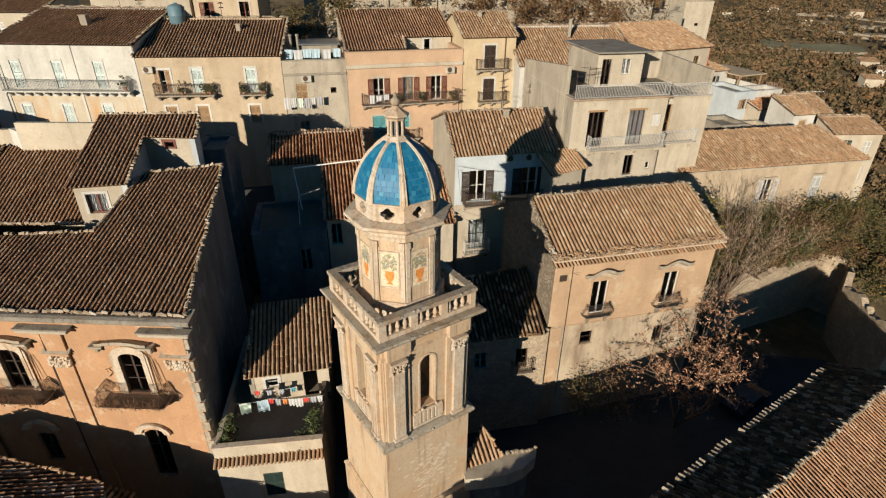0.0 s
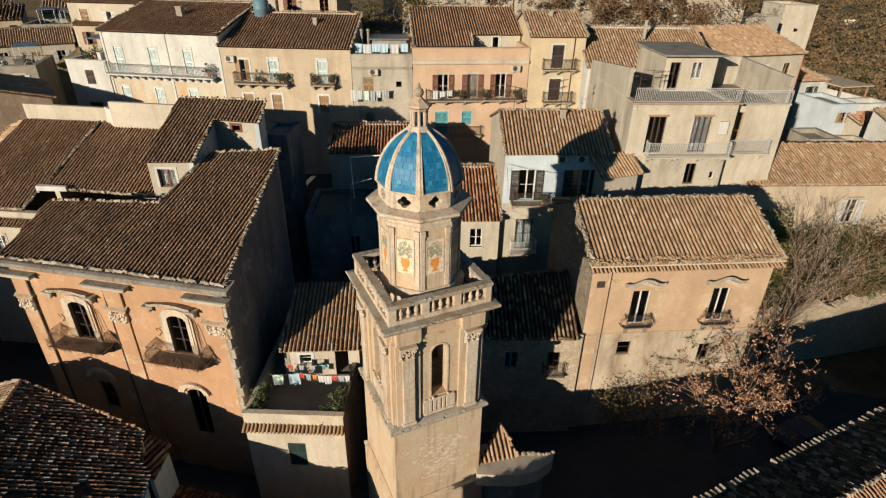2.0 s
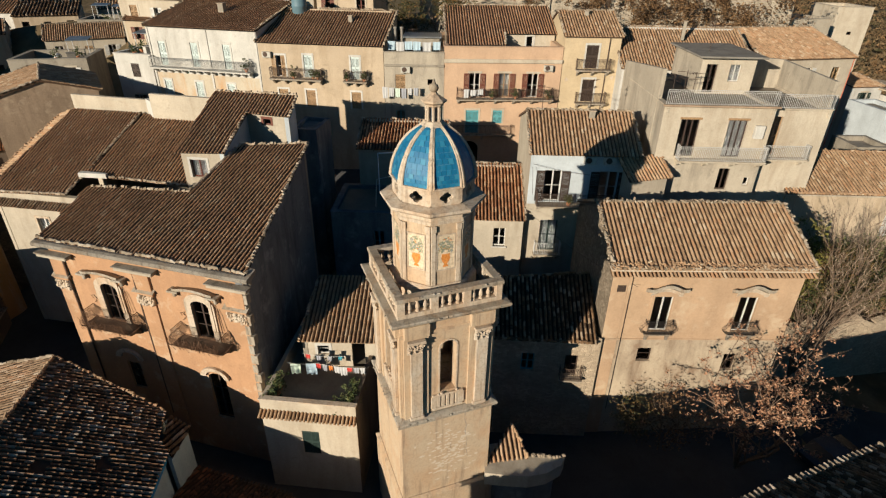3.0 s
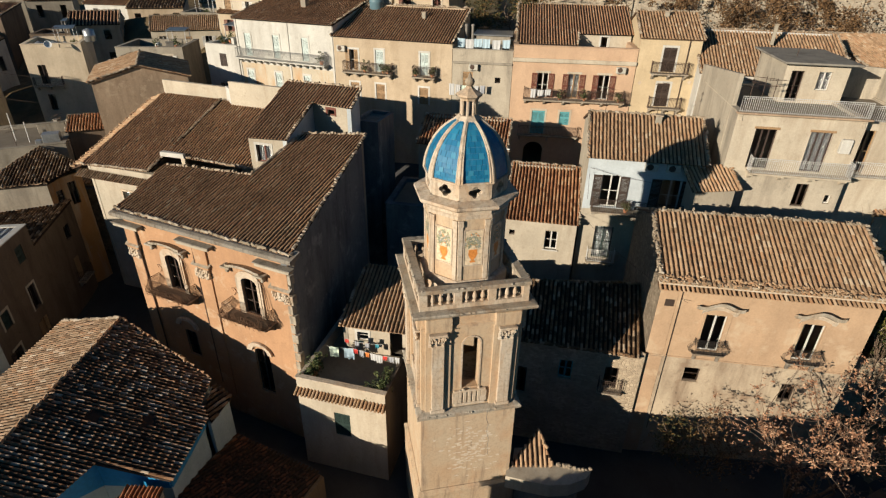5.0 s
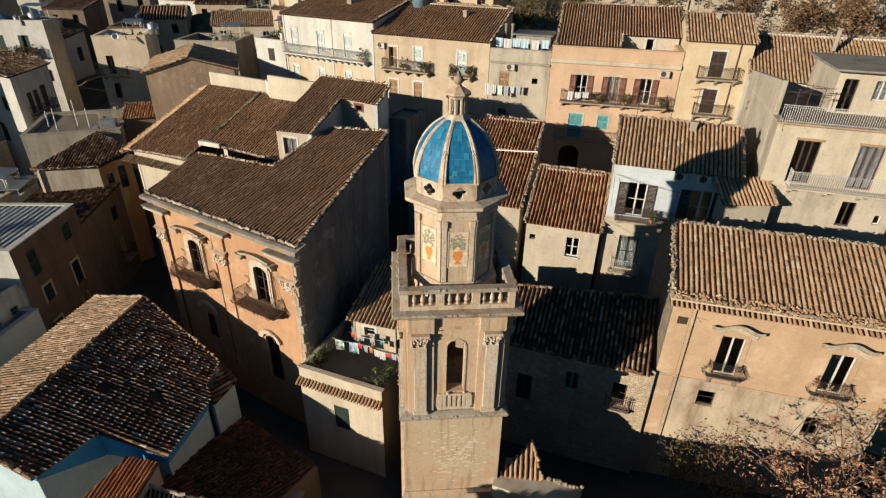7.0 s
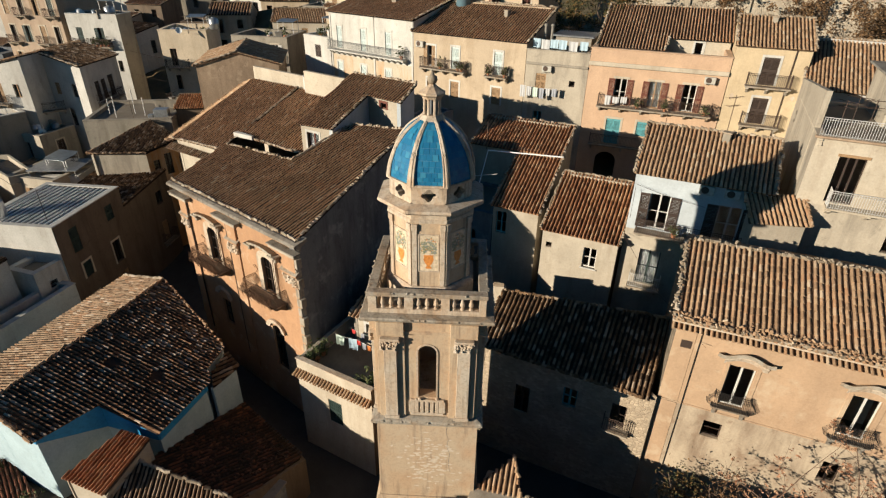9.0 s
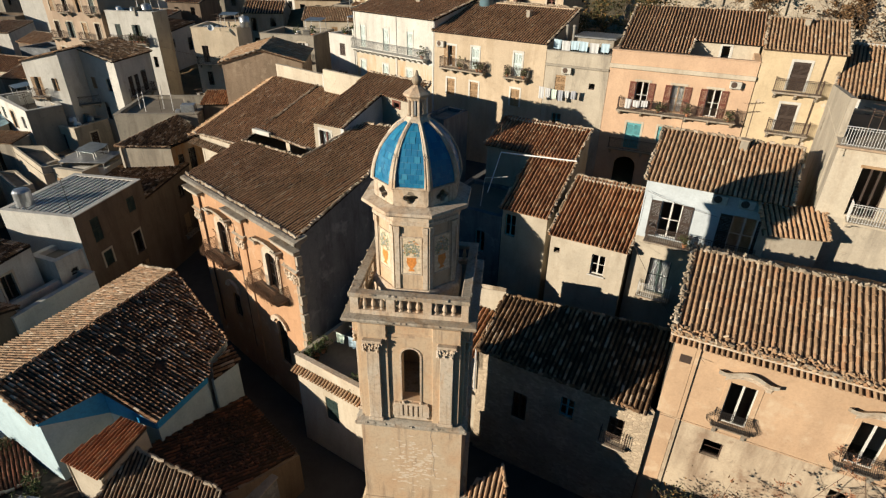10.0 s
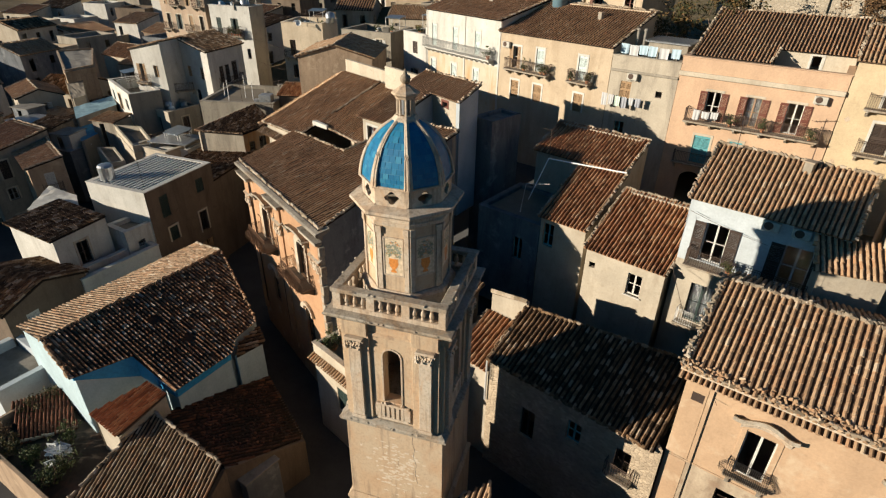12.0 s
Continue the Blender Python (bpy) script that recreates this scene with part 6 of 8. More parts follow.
h, f, r, l_ = town_house("whitewashed house with a long ribbed metal roof", -38.7, 12.3, 31, 6.4, 7.7, 2, 12.75, ("flat", 0.06, ZINC), PL_WHITE, None, 3, PL_BROWN, (1,))
# White ribs: the colour paints their sky glints.
for i in range(13):
    u = 0.5 + i * 0.45
    Mesh().box(u - 0.035, u + 0.035, 0.45, 7.25, 12.69, 12.79, 0.01).obj("roof_rib", WHITE_PAINT, h)
Mesh().lathe([(0.55, 12.7), (0.62, 12.75), (0.62, 13.9), (0.5, 14.05), (0.2, 14.1)], 16, 1.1, 1.3).obj("water_tank", METAL, h)
h, f, r, l_ = town_house("brown street house with a dark tiled roof", -42.8, 18.9, 31, 6.2, 7.2, 2, 10.9, ("mono", 11.6), PL_BROWN, T_OLD, 5, PL_BROWN, (1,))
h, f, r, l_ = town_house("white house with a dark tiled roof and rear terrace", -37.6, 6.3, 23, 6.0, 4.2, 2, 11.2, ("mono", 11.5), PL_WHITE, T_OLD, 8, PL_WHITE, (1,), WOOD_DARK, False)
h, f, r, l_ = house_box("town_house", "white low annex with a flat dark roof", -35.0, 12.5, 20, 2.6, 2.6, 2, 10.1, ("flat", 0.3, DECK), PL_WHITE, None, right=[(0.9, 1.5, 8.4, 9.0)], group="west town houses")
window(h, r, 0.9, 1.5, 8.4, 9.0, WOOD_DARK, 1)
h, f, r, l_ = house_box("town_house", "white walled terrace before the white house", -31.4, 8.9, 22, 1.8, 6.4, 2, 8.5, ("flat", 0.7, DECK), PL_WHITE, None, group="west town houses")


def corner_house():
    h = thing("town_house", "grey rendered house with an orange front under a tiled roof", "house", group="west town houses")
    P = [(-44.8, 23.6), (-41.4, 27.0), (-41.3, 30.0), (-46.6, 30.4)]
    tops = [13.7, 13.7, 14.1, 14.5]
    for i, mat in enumerate((PL_STAINED, PL_ORANGE, PL_GREY, PL_GREY)):
        a, b = P[i], P[(i + 1) % 4]
        if i == 1:
            m = wall(h, a, b, 3, 13.6, mat, [(0.5, 1.1, 11.6, 12.6), (1.6, 2.3, 10.9, 13.0)], 0.3)
            window(h, m, 0.5, 1.1, 11.6, 12.6, WOOD_DARK, 1)
            window(h, m, 1.6, 2.3, 10.9, 13.0, WOOD_DARK, 2)
        else:
            slope_wall(h, (*a, tops[i] - 0.1), (*b, tops[(i + 1) % 4] - 0.1), 3, mat)
    q = [(-45.0, 23.3, 13.6), (-41.1, 26.9, 13.6), (-41.0, 30.2, 14.25), (-46.8, 30.6, 14.7)]
    tile_roof(h, q, T_OLD, caps=[(q[0], q[1]), (q[3], q[0])], edge=T_DULL)


corner_house()
h, f, r, l_ = town_house("grey concrete house with a flat roof terrace", -51.2, 26.0, 47, 8.4, 8, 3, 14.9, ("flat", 0.25, DECK), PL_GREY, None, 21, PL_GREY, ())
for u, v, t in ((2.5, 2.0, 2.2), (4.0, 3.2, 2.6), (5.2, 2.4, 1.9), (1.4, 3.4, 1.6)):
    Mesh().tube([(u, v, 14.6), (u + 0.05, v, 14.65 + t)], 0.045, 6).obj("post", IRON_PALE, h)
Mesh().box(6.6, 8.0, 0.6, 1.6, 14.65, 15.7, 0.04).obj("roof_tank", METAL, h)
Mesh().box(6.0, 6.5, 0.6, 1.1, 14.65, 15.2, 0.04).obj("roof_box", METAL, h)
town_house("plain tan gabled house", -49.15, 40.16, -43, 8, 8, 4, 20.15, ("gable", 4, 21.3, 20.15), PL_TAN, T_TAN, 22, PL_TAN, ())
h, f, r, l_ = town_house("pale shed with a red tiled lean-to", -46.6, 33.4, 47, 3.2, 3, 4, 15.6, ("mono", 16.2), PL_BROWN, T_RED, 23, None, ())


def white_gabled():
    h = thing("town_house", "white gabled house with a dark tiled roof", "house", group="west town houses")
    P = [(-63.2, 27.8, 19.9), (-57.9, 29.6, 18.8), (-62.0, 35.4, 18.8), (-67.4, 33.6, 19.9)]
    m0 = wall(h, P[0][:2], P[1][:2], 4, 18.7, PL_WHITE, [(1.2, 1.9, 15.5, 16.8), (3.6, 4.3, 15.4, 16.8), (2.2, 3.0, 12.0, 14.0)], 0.3)
    for a, b, c, d in ((1.2, 1.9, 15.5, 16.8), (3.6, 4.3, 15.4, 16.8), (2.2, 3.0, 12.0, 14.0)):
        window(h, m0, a, b, c, d, WOOD_DARK, 1, "closed" if a < 2 else "", WOOD_BROWN)
    gable(h, [(P[0][0], P[0][1], 18.7), (P[1][0], P[1][1], 18.7), (P[1][0], P[1][1], 18.75), (P[0][0], P[0][1], 19.9)], (-0.1, 0.28, 0), PL_WHITE)
    m = wall(h, P[1][:2], P[2][:2], 4, 18.7, PL_WHITE, [(1.8, 2.6, 14.6, 16.8), (3.0, 3.8, 14.6, 16.8), (4.4, 5.4, 14.6, 17.0)], 0.3)
    for a, b in ((1.8, 2.6), (3.0, 3.8), (4.4, 5.4)):
        window(h, m, a, b, 14.6, 16.8, WOOD_DARK, 2, "closed", WOOD_DARK)
    balcony(h, m, 1.4, 5.8, 14.5, 0.7, LIME_GREY, IRON, 0.95, 3)
    slope_wall(h, P[2], P[3], 4, PL_WHITE)
    slope_wall(h, P[3], P[0], 4, PL_BLUEW)
    q = [(-57.7, 29.4, 18.85), (-61.9, 35.7, 18.85), (-67.5, 33.8, 20.0), (-63.3, 27.6, 20.0)]
    tile_roof(h, q, T_OLD, caps=[(q[3], q[0])], edge=T_EDGE)
    Q = [(-64.6, 22.6, 18.9), (-60.9, 25.2, 20.0), (-63.0, 28.2, 20.0), (-66.7, 25.6, 18.9)]
    m1 = wall(h, Q[0][:2], Q[1][:2], 4, 18.7, PL_WHITE, [(0.9, 1.7, 15.2, 17.3), (2.9, 3.6, 15.8, 17.2), (1.0, 1.7, 11.8, 13.6)], 0.3)
    for a, b, c, d in ((0.9, 1.7, 15.2, 17.3), (2.9, 3.6, 15.8, 17.2), (1.0, 1.7, 11.8, 13.6)):
        window(h, m1, a, b, c, d, WOOD_BROWN, 2, "half" if a < 1 else "", WOOD_BROWN)
    balcony(h, m1, 0.4, 2.2, 15.15, 0.7, LIME_GREY, IRON, 0.95, 2)
    gable(h, [(Q[0][0], Q[0][1], 18.7), (Q[1][0], Q[1][1], 18.7), (Q[1][0], Q[1][1], 20.0), (Q[0][0], Q[0][1], 18.85)], (-0.16, 0.23, 0), PL_WHITE)
    for a, b in zip(Q[1:], Q[2:] + Q[:1]):
        slope_wall(h, a, b, 4, PL_WHITE)
    q = [(-64.7, 22.4, 18.95), (-60.8, 25.0, 20.05), (-63.0, 28.4, 20.05), (-66.9, 25.7, 18.95)]
    tile_roof(h, [q[3], q[0], q[1], q[2]], T_OLD)
    mb = Matrix(((0.3, -0.95, 0, -61.9), (0.95, 0.3, 0, 26.6), (0, 0, 1, 0), (0, 0, 0, 1)))
    balcony(h, mb, -0.4, 1.8, 14.0, 0.8, LIME_GREY, IRON, 0.95, 2)


white_gabled()
town_house("white house with a planted parapet terrace", -70.6, 20.2, 2, 10.0, 3.6, 3, 14.5, ("flat", 0.8, DECK), PL_WHITE, None, 51, PL_GREY, (0,), None, False)
town_house("grey box house with a flat roof", -62.2, 22.6, 20, 4.0, 4.4, 3, 12.3, ("flat", 0.3), PL_CREAM, None, 52, PL_GREY, (0, 1), WOOD_DARK, False)
town_house("cream house with a walled roof yard", -51.2, 18.2, 25, 5.2, 5, 2, 11.4, ("flat", 0.9, DECK), PL_CREAM, None, 53, PL_CREAM, (0,), None, False)
h, f, r, l_ = town_house("white annex under a metal canopy", -49.8, 19.9, 40, 4.2, 3, 2, 11.2, ("flat", 0.8), PL_WHITE, None, 54, PL_WHITE, ())
Mesh().box(-0.2, 4.4, -0.4, 3.0, 11.85, 11.93, 0.01).obj("canopy", METAL, h)
for u in (0.0, 4.2):
    for v in (-0.3, 2.8):
        Mesh().tube([(u, v, 11.2), (u, v, 11.9)], 0.04, 6).obj("post", IRON_PALE, h)
town_house("low brown house among the west lanes", -61.0, 8.0, 4, 9, 3.2, 2, 10.6, ("mono", 11.2), PL_TAN, T_BROWN, 55, None, (0, 1))
town_house("cream house with a brown tiled roof", -81.0, 9.6, 4, 7, 5, 2, 12.8, ("gable", 2.5, 13.6, 12.6), PL_CREAM, T_BROWN, 56, None, (0, 1))
def sheet_shed(label, pts, z0, wallm, roofm, lip=0.0):
    """A shed under one slanting sheet; pts: its roof corners, anticlockwise from above."""
    h = thing("sheet_shed", label, "shed", group="west sheds")
    c = sum((Vector(p) for p in pts), Vector()) / len(pts)
    ins = [tuple(c + (Vector(p) - c) * 0.95) for p in pts]
    for a, b in zip(ins, ins[1:] + ins[:1]):
        slope_wall(h, (a[0], a[1], a[2] - 0.05 + lip), (b[0], b[1], b[2] - 0.05 + lip), z0, wallm, 0.2)
    roof = Mesh()
    n = 7
    p0, p1, p2, p3 = (Vector(p) for p in pts)
    rng = random.Random(int(abs(p0.x) * 10))
    roof.v = [tuple(p0.lerp(p1, i / n).lerp(p3.lerp(p2, i / n), j / n) + Vector((0, 0, rng.uniform(-0.04, 0.05)))) for j in range(n + 1) for i in range(n + 1)]
    roof.f = [(j * (n + 1) + i, j * (n + 1) + i + 1, (j + 1) * (n + 1) + i + 1, (j + 1) * (n + 1) + i) for j in range(n) for i in range(n)]
    roof.obj("sheet", roofm, h)


sheet_shed("shed under a faded blue tarpaulin", [(-68.84, 15.38, 12.0), (-64.25, 14.92, 11.7), (-67.25, 20.0, 12.0), (-71.2, 20.3, 12.3)], 3, PL_GREY, TARP_PALE)
sheet_shed("shed under a bright blue tarpaulin", [(-65.0, 14.92, 10.6), (-59.6, 14.36, 10.2), (-64.3, 19.1, 10.4), (-67.8, 19.5, 10.7)], 3, PL_GREY, TARP_BLUE)
sheet_shed("cream walled roof yard of the lane", [(-59.5, 18.0, 11.0), (-49.7, 18.0, 11.0), (-49.4, 20.2, 11.0), (-57.0, 20.5, 11.0)], 3, PL_CREAM, DECK, 0.7)
sheet_shed("small cream yard hut in the lanes", [(-56.9, 15.5, 9.7), (-50.3, 15.6, 9.7), (-50.1, 17.1, 9.7), (-55.8, 17.1, 9.7)], 3, PL_CREAM, DECK, 0.5)
sheet_shed("brown shed with a flat earthen roof", [(-82.0, 16.4, 12.8), (-69.9, 15.7, 12.8), (-70.4, 17.2, 12.9), (-80.5, 18.4, 12.9)], 3, PL_IVORY, DECK)
sheet_shed("long brown flat-roofed house in the lanes", [(-97, 17.5, 14.4), (-78.8, 16.3, 14.4), (-80.4, 20.3, 14.5), (-96, 22.8, 14.5)], 3, PL_TAN, CONCRETE, 0.3)
sheet_shed("white ribbed sheet canopy behind the white house", [(-38.9, 7.7, 11.35), (-37.3, 11.2, 11.3), (-39.5, 11.4, 11.5), (-43.0, 9.8, 11.6)], 3, PL_WHITE, PL_WHITE)
town_house("low tan house with a tiled roof", -31.5, 2.2, 30, 5, 6, 2, 9.0, ("gable", 3, 10.0, 9.0), PL_BROWN, T_OLD, 57, None, (0, 1), None, False)
h, f, r, l_ = house_box("town_house", "yellow house with a small balcony and roof terrace", -62.8, 41.5, 42, 5.9, 6, 6, 20.9, ("flat", 0.9, DECK), PL_SUNNY, None, [(1.0, 1.8, 16.6, 18.7), (1.1, 1.8, 13.6, 15.4)], group="west town houses")
window(h, f, 1.0, 1.8, 16.6, 18.7, WOOD_DARK, 2)
window(h, f, 1.1, 1.8, 13.6, 15.4, WOOD_DARK, 2)
balcony(h, f, 0.3, 3.2, 16.5, 0.8, LIME_PALE, IRON, 0.95, 3)
h, f, r, l_ = house_box("town_house", "white tall house with a plant-filled balcony", -74.1, 35.7, 32, 6.9, 3.2, 5, 22.4, ("flat", 0.5), PL_WHITE, None, [(1.0, 1.8, 18.6, 20.8), (3.9, 4.7, 18.6, 20.8), (1.0, 1.8, 15.2, 17.0), (3.9, 4.7, 14.8, 17.0), (5.6, 6.2, 15.4, 16.8), (1.2, 1.9, 11.8, 13.6)], group="west town houses", side=PL_GREY)
for u, z, k in ((1.0, 18.6, 2.2), (3.9, 18.6, 2.2), (1.0, 15.2, 1.8), (3.9, 14.8, 2.2)):
    window(h, f, u, u + 0.8, z, z + k, WOOD_DARK, 2, "closed" if u < 2 else "half", WOOD_GREEN)
window(h, f, 5.6, 6.2, 15.4, 16.8, WOOD_DARK, 1)
window(h, f, 1.2, 1.9, 11.8, 13.6, WOOD_DARK, 1)
balcony(h, f, 0.2, 2.4, 18.55, 0.8, LIME_GREY, IRON, 0.95, 2)
balcony(h, f, 3.0, 5.6, 18.55, 0.8, LIME_GREY, IRON, 0.95, 3)
balcony(h, f, 0.2, 2.6, 15.15, 0.8, LIME_GREY, IRON, 0.95, 2)
TALL_WHITE = pose(-74.1, 35.7, 0, 0, 0, 32)
WIN_TALL = [(u, u + 0.8, z, z + k) for z, k in ((22.0, 2.1), (18.6, 2.1), (15.2, 2.1), (12.0, 1.8)) for u in (1.0, 3.4, 5.8, 8.0)]
h, f, r, l_ = house_box("town_house", "rosy tall house with narrow iron balconies", -83.5, 31.5, 24, 9.5, 7, 5, 25.5, ("mono", 26.5), PL_ROSE, T_BROWN, WIN_TALL, group="west town houses")
for k, q in enumerate(WIN_TALL):
    window(h, f, *q, WOOD_DARK if k % 3 else WOOD_WHITE, 2, ("closed", "", "half")[k % 3], WOOD_GREEN if k % 2 else WOOD_BROWN, surround=PL_IVORY)
for u, z in ((2.9, 22.0), (7.5, 22.0), (0.5, 18.6), (5.3, 18.6), (7.5, 15.2)):
    balcony(h, f, u, u + 1.8, z - 0.05, 0.7, LIME_GREY, IRON, 0.95, 2)
town_house("worn stone house with a dark opening", -52.7, 45.2, 27, 7.2, 6, 6, 20.9, ("flat", 0.7), PL_GREY, T_BROWN, 33, PL_GREY, (0,))
town_house("brown gabled house with red shutters", -46.8, 55.5, 8, 8.5, 7, 8, 24.0, ("gable", 3.5, 25.4, 24), PL_BEIGE, T_BROWN, 34, None, (0,), WOOD_RED, False)
town_house("white narrow house beside the long balcony", -41.6, 47.2, 1, 4.2, 5, 8, 21.9, ("flat", 0.3), PL_WHITE, None, 35, PL_WHITE, (0,), WOOD_DARK, False)
town_house("cream house with roof terrace over the row", -47.5, 56.0, 4, 9.0, 7, 10, 26.2, ("mono", 28.4), PL_IVORY, T_BROWN, 36, None, (0,))
town_house("stone house behind the row", -33.5, 56.4, 6, 9.0, 7, 12, 30, ("mono", 31), PL_CREAM, T_BROWN, 37, None, (0,), WOOD_BROWN, False, "houses behind the row")
town_house("tall beige house with red-brown shutters", -24.2, 57.3, 7, 6.0, 7, 12, 31, ("mono", 32), PL_BEIGE, T_BROWN, 38, PL_BEIGE, (0,), WOOD_RED, False, "houses behind the row")
town_house("tan tiled house behind the yellow one", 6.9, 52.6, 11, 11.5, 6.0, 8, 22.6, ("mono", 25.2), PL_WHITE, T_TAN, 39, None, (0,), None, False, "houses behind the row")
h, f, r, l_ = town_house("cream house with a wide tan roof and a rosy end wall", 20.1, 59.6, 26, 10.0, 9, 6, 22.85, ("gable", 6.5, 24.7, 23.9), PL_IVORY, T_TAN, 40, PL_PINK, (0, 1), None, False, "houses behind the row")
Mesh().tube([(10.12, 0.1, 22.7), (10.12, 0.1, 9.5)], 0.09, 6).obj("downpipe", PIPE_RED, h, label="rust-red painted downpipe")
h, f, r, l_ = house_box("town_house", "white gabled hut with a long cream parapet", 17.4, 72.4, 25, 2.9, 5, 8, 24.35, ("mono", 25.4), PL_WHITE, T_TAN, [(1.0, 1.7, 22.9, 23.9)], group="houses behind the row")
window(h, f, 1.0, 1.7, 22.9, 23.9, WOOD_DARK, 1)
house_box("town_house", "low cream house with a plain parapet", 20.1, 73.7, 25, 12.4, 5, 8, 24.75, ("flat", 0.4), PL_CREAM, None, group="houses behind the row")
h, f, r, l_ = house_box("town_house", "ivory tall house on the slope", 33.4, 84, 12, 4.4, 6, 0, 25.7, ("flat", 0.3), PL_IVORY, None, [(2.0, 2.6, 22.5, 22.9)], group="houses behind the row")
window(h, f, 2.0, 2.6, 22.5, 22.9, WOOD_DARK, 1, bars=0)
for k, (x, y, hd, W, D, z0, z1, rf, mt, tm) in enumerate((
        (38.2, 73.6, 20, 3.6, 6, 5, 15.6, ("flat", 0.4), PL_BLUEW, None), (41.6, 75.4, 20, 5.0, 3, 4, 15.4, ("flat", 0.5), PL_WHITE, None),
        (36.6, 80.5, 22, 4.4, 5, 4, 17.0, ("mono", 17.6), PL_WHITE, T_TAN), (39.8, 62.6, 14, 3.0, 4, 5, 15.8, ("mono", 17.0), PL_WHITE, T_TAN),
        (42.6, 64.4, 4, 2.6, 4, 4, 15.6, ("mono", 16.9), PL_IVORY, T_TAN), (42.9, 59.4, 4, 5.6, 3.4, 4, 14.6, ("mono", 15.6), PL_IVORY, T_TAN),
        (41.2, 72.6, 20, 4.4, 2.6, 4, 13.8, ("mono", 14.5), PL_IVORY, T_RED), (30.5, 60.0, 14, 3.5, 4, 4, 15.0, ("flat", 0.4), PL_GREY, None),
        (36.2, 62.4, 16, 2.6, 3.4, 4, 14.0, ("flat", 0.4), PL_IVORY, None), (42.0, 85.5, 24, 4.0, 5, 4, 13.6, ("flat", 0.4), PL_WHITE, None))):
    town_house("pale house stepping down the valley side", x, y, hd, W, D, z0, z1, rf, mt, tm, 60 + k, None, (0,), None, False, "valley side houses")

h = thing("canopy_terrace", "white terrace under a flat brown canopy", "terrace", pose(41.3, 79.3, -0.65, 0, 0, 24))
Mesh().box(0, 5.2, 0, 7.6, 2, 14.6).obj("base", PL_WHITE, h)
for b in ((0, 5.2, 0, 0.2), (5.0, 5.2, 0.203, 7.6), (0, 0.2, 0.203, 7.6)):
    Mesh().box(*b, 14.603, 15.6, 0.02).obj("parapet", PL_WHITE, h)
for u in (0.4, 4.7):
    for v in (0.5, 7.0):
        Mesh().box(u - 0.08, u + 0.08, v - 0.08, v + 0.08, 14.603, 17.2).obj("post", WOOD_BROWN, h)
Mesh().box(0.0, 5.1, 0.0, 7.6, 17.203, 17.35, 0.03).obj("canopy", PL_BEIGE, h)
lane = Mesh()
for i in range(13):
    ax_, ay_ = 30.5 + 0.62 * i, 57.5 + 2.1 * i
    for s in (-2.2, 2.2):
        x, y = ax_ + s, ay_ - s * 0.3
        lane.v.append((x, y, land(ax_, ay_) + 0.5))
lane.f = [(2 * i, 2 * i + 1, 2 * i + 3, 2 * i + 2) for i in range(12)]
tagged(lane.obj("lane", CONCRETE), "grey lane running down the valley side", "road", kind="structure")

# the town going on to the west
rng = random.Random(11)
taken = [(-38, 14), (-42, 20), (-36, 8), (-43, 27), (-51, 30), (-46, 38), (-62, 30), (-62, 42), (-74, 38), (-80, 34), (-50, 47), (-47, 57), (-41, 48), (-34, 58), (-47, 34), (-64, 25), (-66, 22), (-56, 25), (-51, 19), (-58, 11), (-69, 14), (-49, 21)]
for gx_ in range(-15, -3):
    for gy_ in range(-4, 8):
        x, y = gx_ * 12.5 + rng.uniform(-2, 2), gy_ * 11 + rng.uniform(-2, 2) + 2
        W, D = rng.uniform(6, 9), rng.uniform(6, 8)
        if x > -46 or x < -190 or any(math.hypot(x - a, y - b) < 9.0 for a, b in taken) or (x > -56 and y < 8):
            continue
        zg = land(x, y)
        z1 = zg + rng.uniform(5.5, 9.5)
        if y > 50:
            z1 = min(z1, 22)
        flat_ = rng.random() < 0.4
        rf = ("flat", 0.5) if flat_ else ("mono", z1 + 1.3) if rng.random() < 0.5 else ("gable", D / 2, z1 + 1.4, z1)
        mt = rng.choice([PL_WHITE, PL_IVORY, PL_CREAM, PL_GREY, PL_BEIGE, PL_BROWN, PL_DARK, PL_WHITE])
        word = {PL_WHITE: "white", PL_IVORY: "ivory", PL_CREAM: "cream", PL_GREY: "grey", PL_BEIGE: "beige", PL_BROWN: "brown", PL_DARK: "dark"}[mt]
        far_off = x < -70
        ROUGH[0] = 1.7 if far_off else 1.0
        town_house(word + (" house with a flat roof in the old town" if flat_ else " house with a clay tiled roof in the old town"), x, y, rng.choice([20, 30, 40, 120, 35, 25]) + rng.uniform(-8, 8), W, D, zg - 3, z1, rf, mt,
                   rng.choice([T_BROWN, T_OLD, T_TAN, T_BROWN]), 100 + gx_ * 31 + gy_, None, (0,) if x < -100 else (0, 1), None, rng.random() < 0.5, lite=far_off)
ROUGH[0] = 1.0

# ---- roofs and yard below the blue-trimmed house ----
h = thing("red_lean_to", "small red tiled lean-to beside the white house", "house", group="yard roofs")
q = [(-14.75, 7.7, 8.35), (-12.3, 8.5, 8.2), (-13.2, 11.3, 8.85), (-14.75, 10.7, 8.95)]
tile_roof(h, q, T_ORANGE, pitch=0.2, singles=200)
for a, b in zip(q, q[1:] + q[:1]):
    slope_wall(h, (a[0] * 0.97 - 0.41, a[1] * 0.97 + 0.29, a[2] - 0.2), (b[0] * 0.97 - 0.41, b[1] * 0.97 + 0.29, b[2] - 0.2), 2.5, PL_CREAM, 0.2)
h = thing("yard_roof", "low red tiled roof over a yard shed", "shed", group="yard roofs")
q = [(-17.9, 3.95, 5.7), (-17.3, 6.75, 5.7), (-20.3, 6.75, 6.5), (-20.9, 3.95, 6.5)]
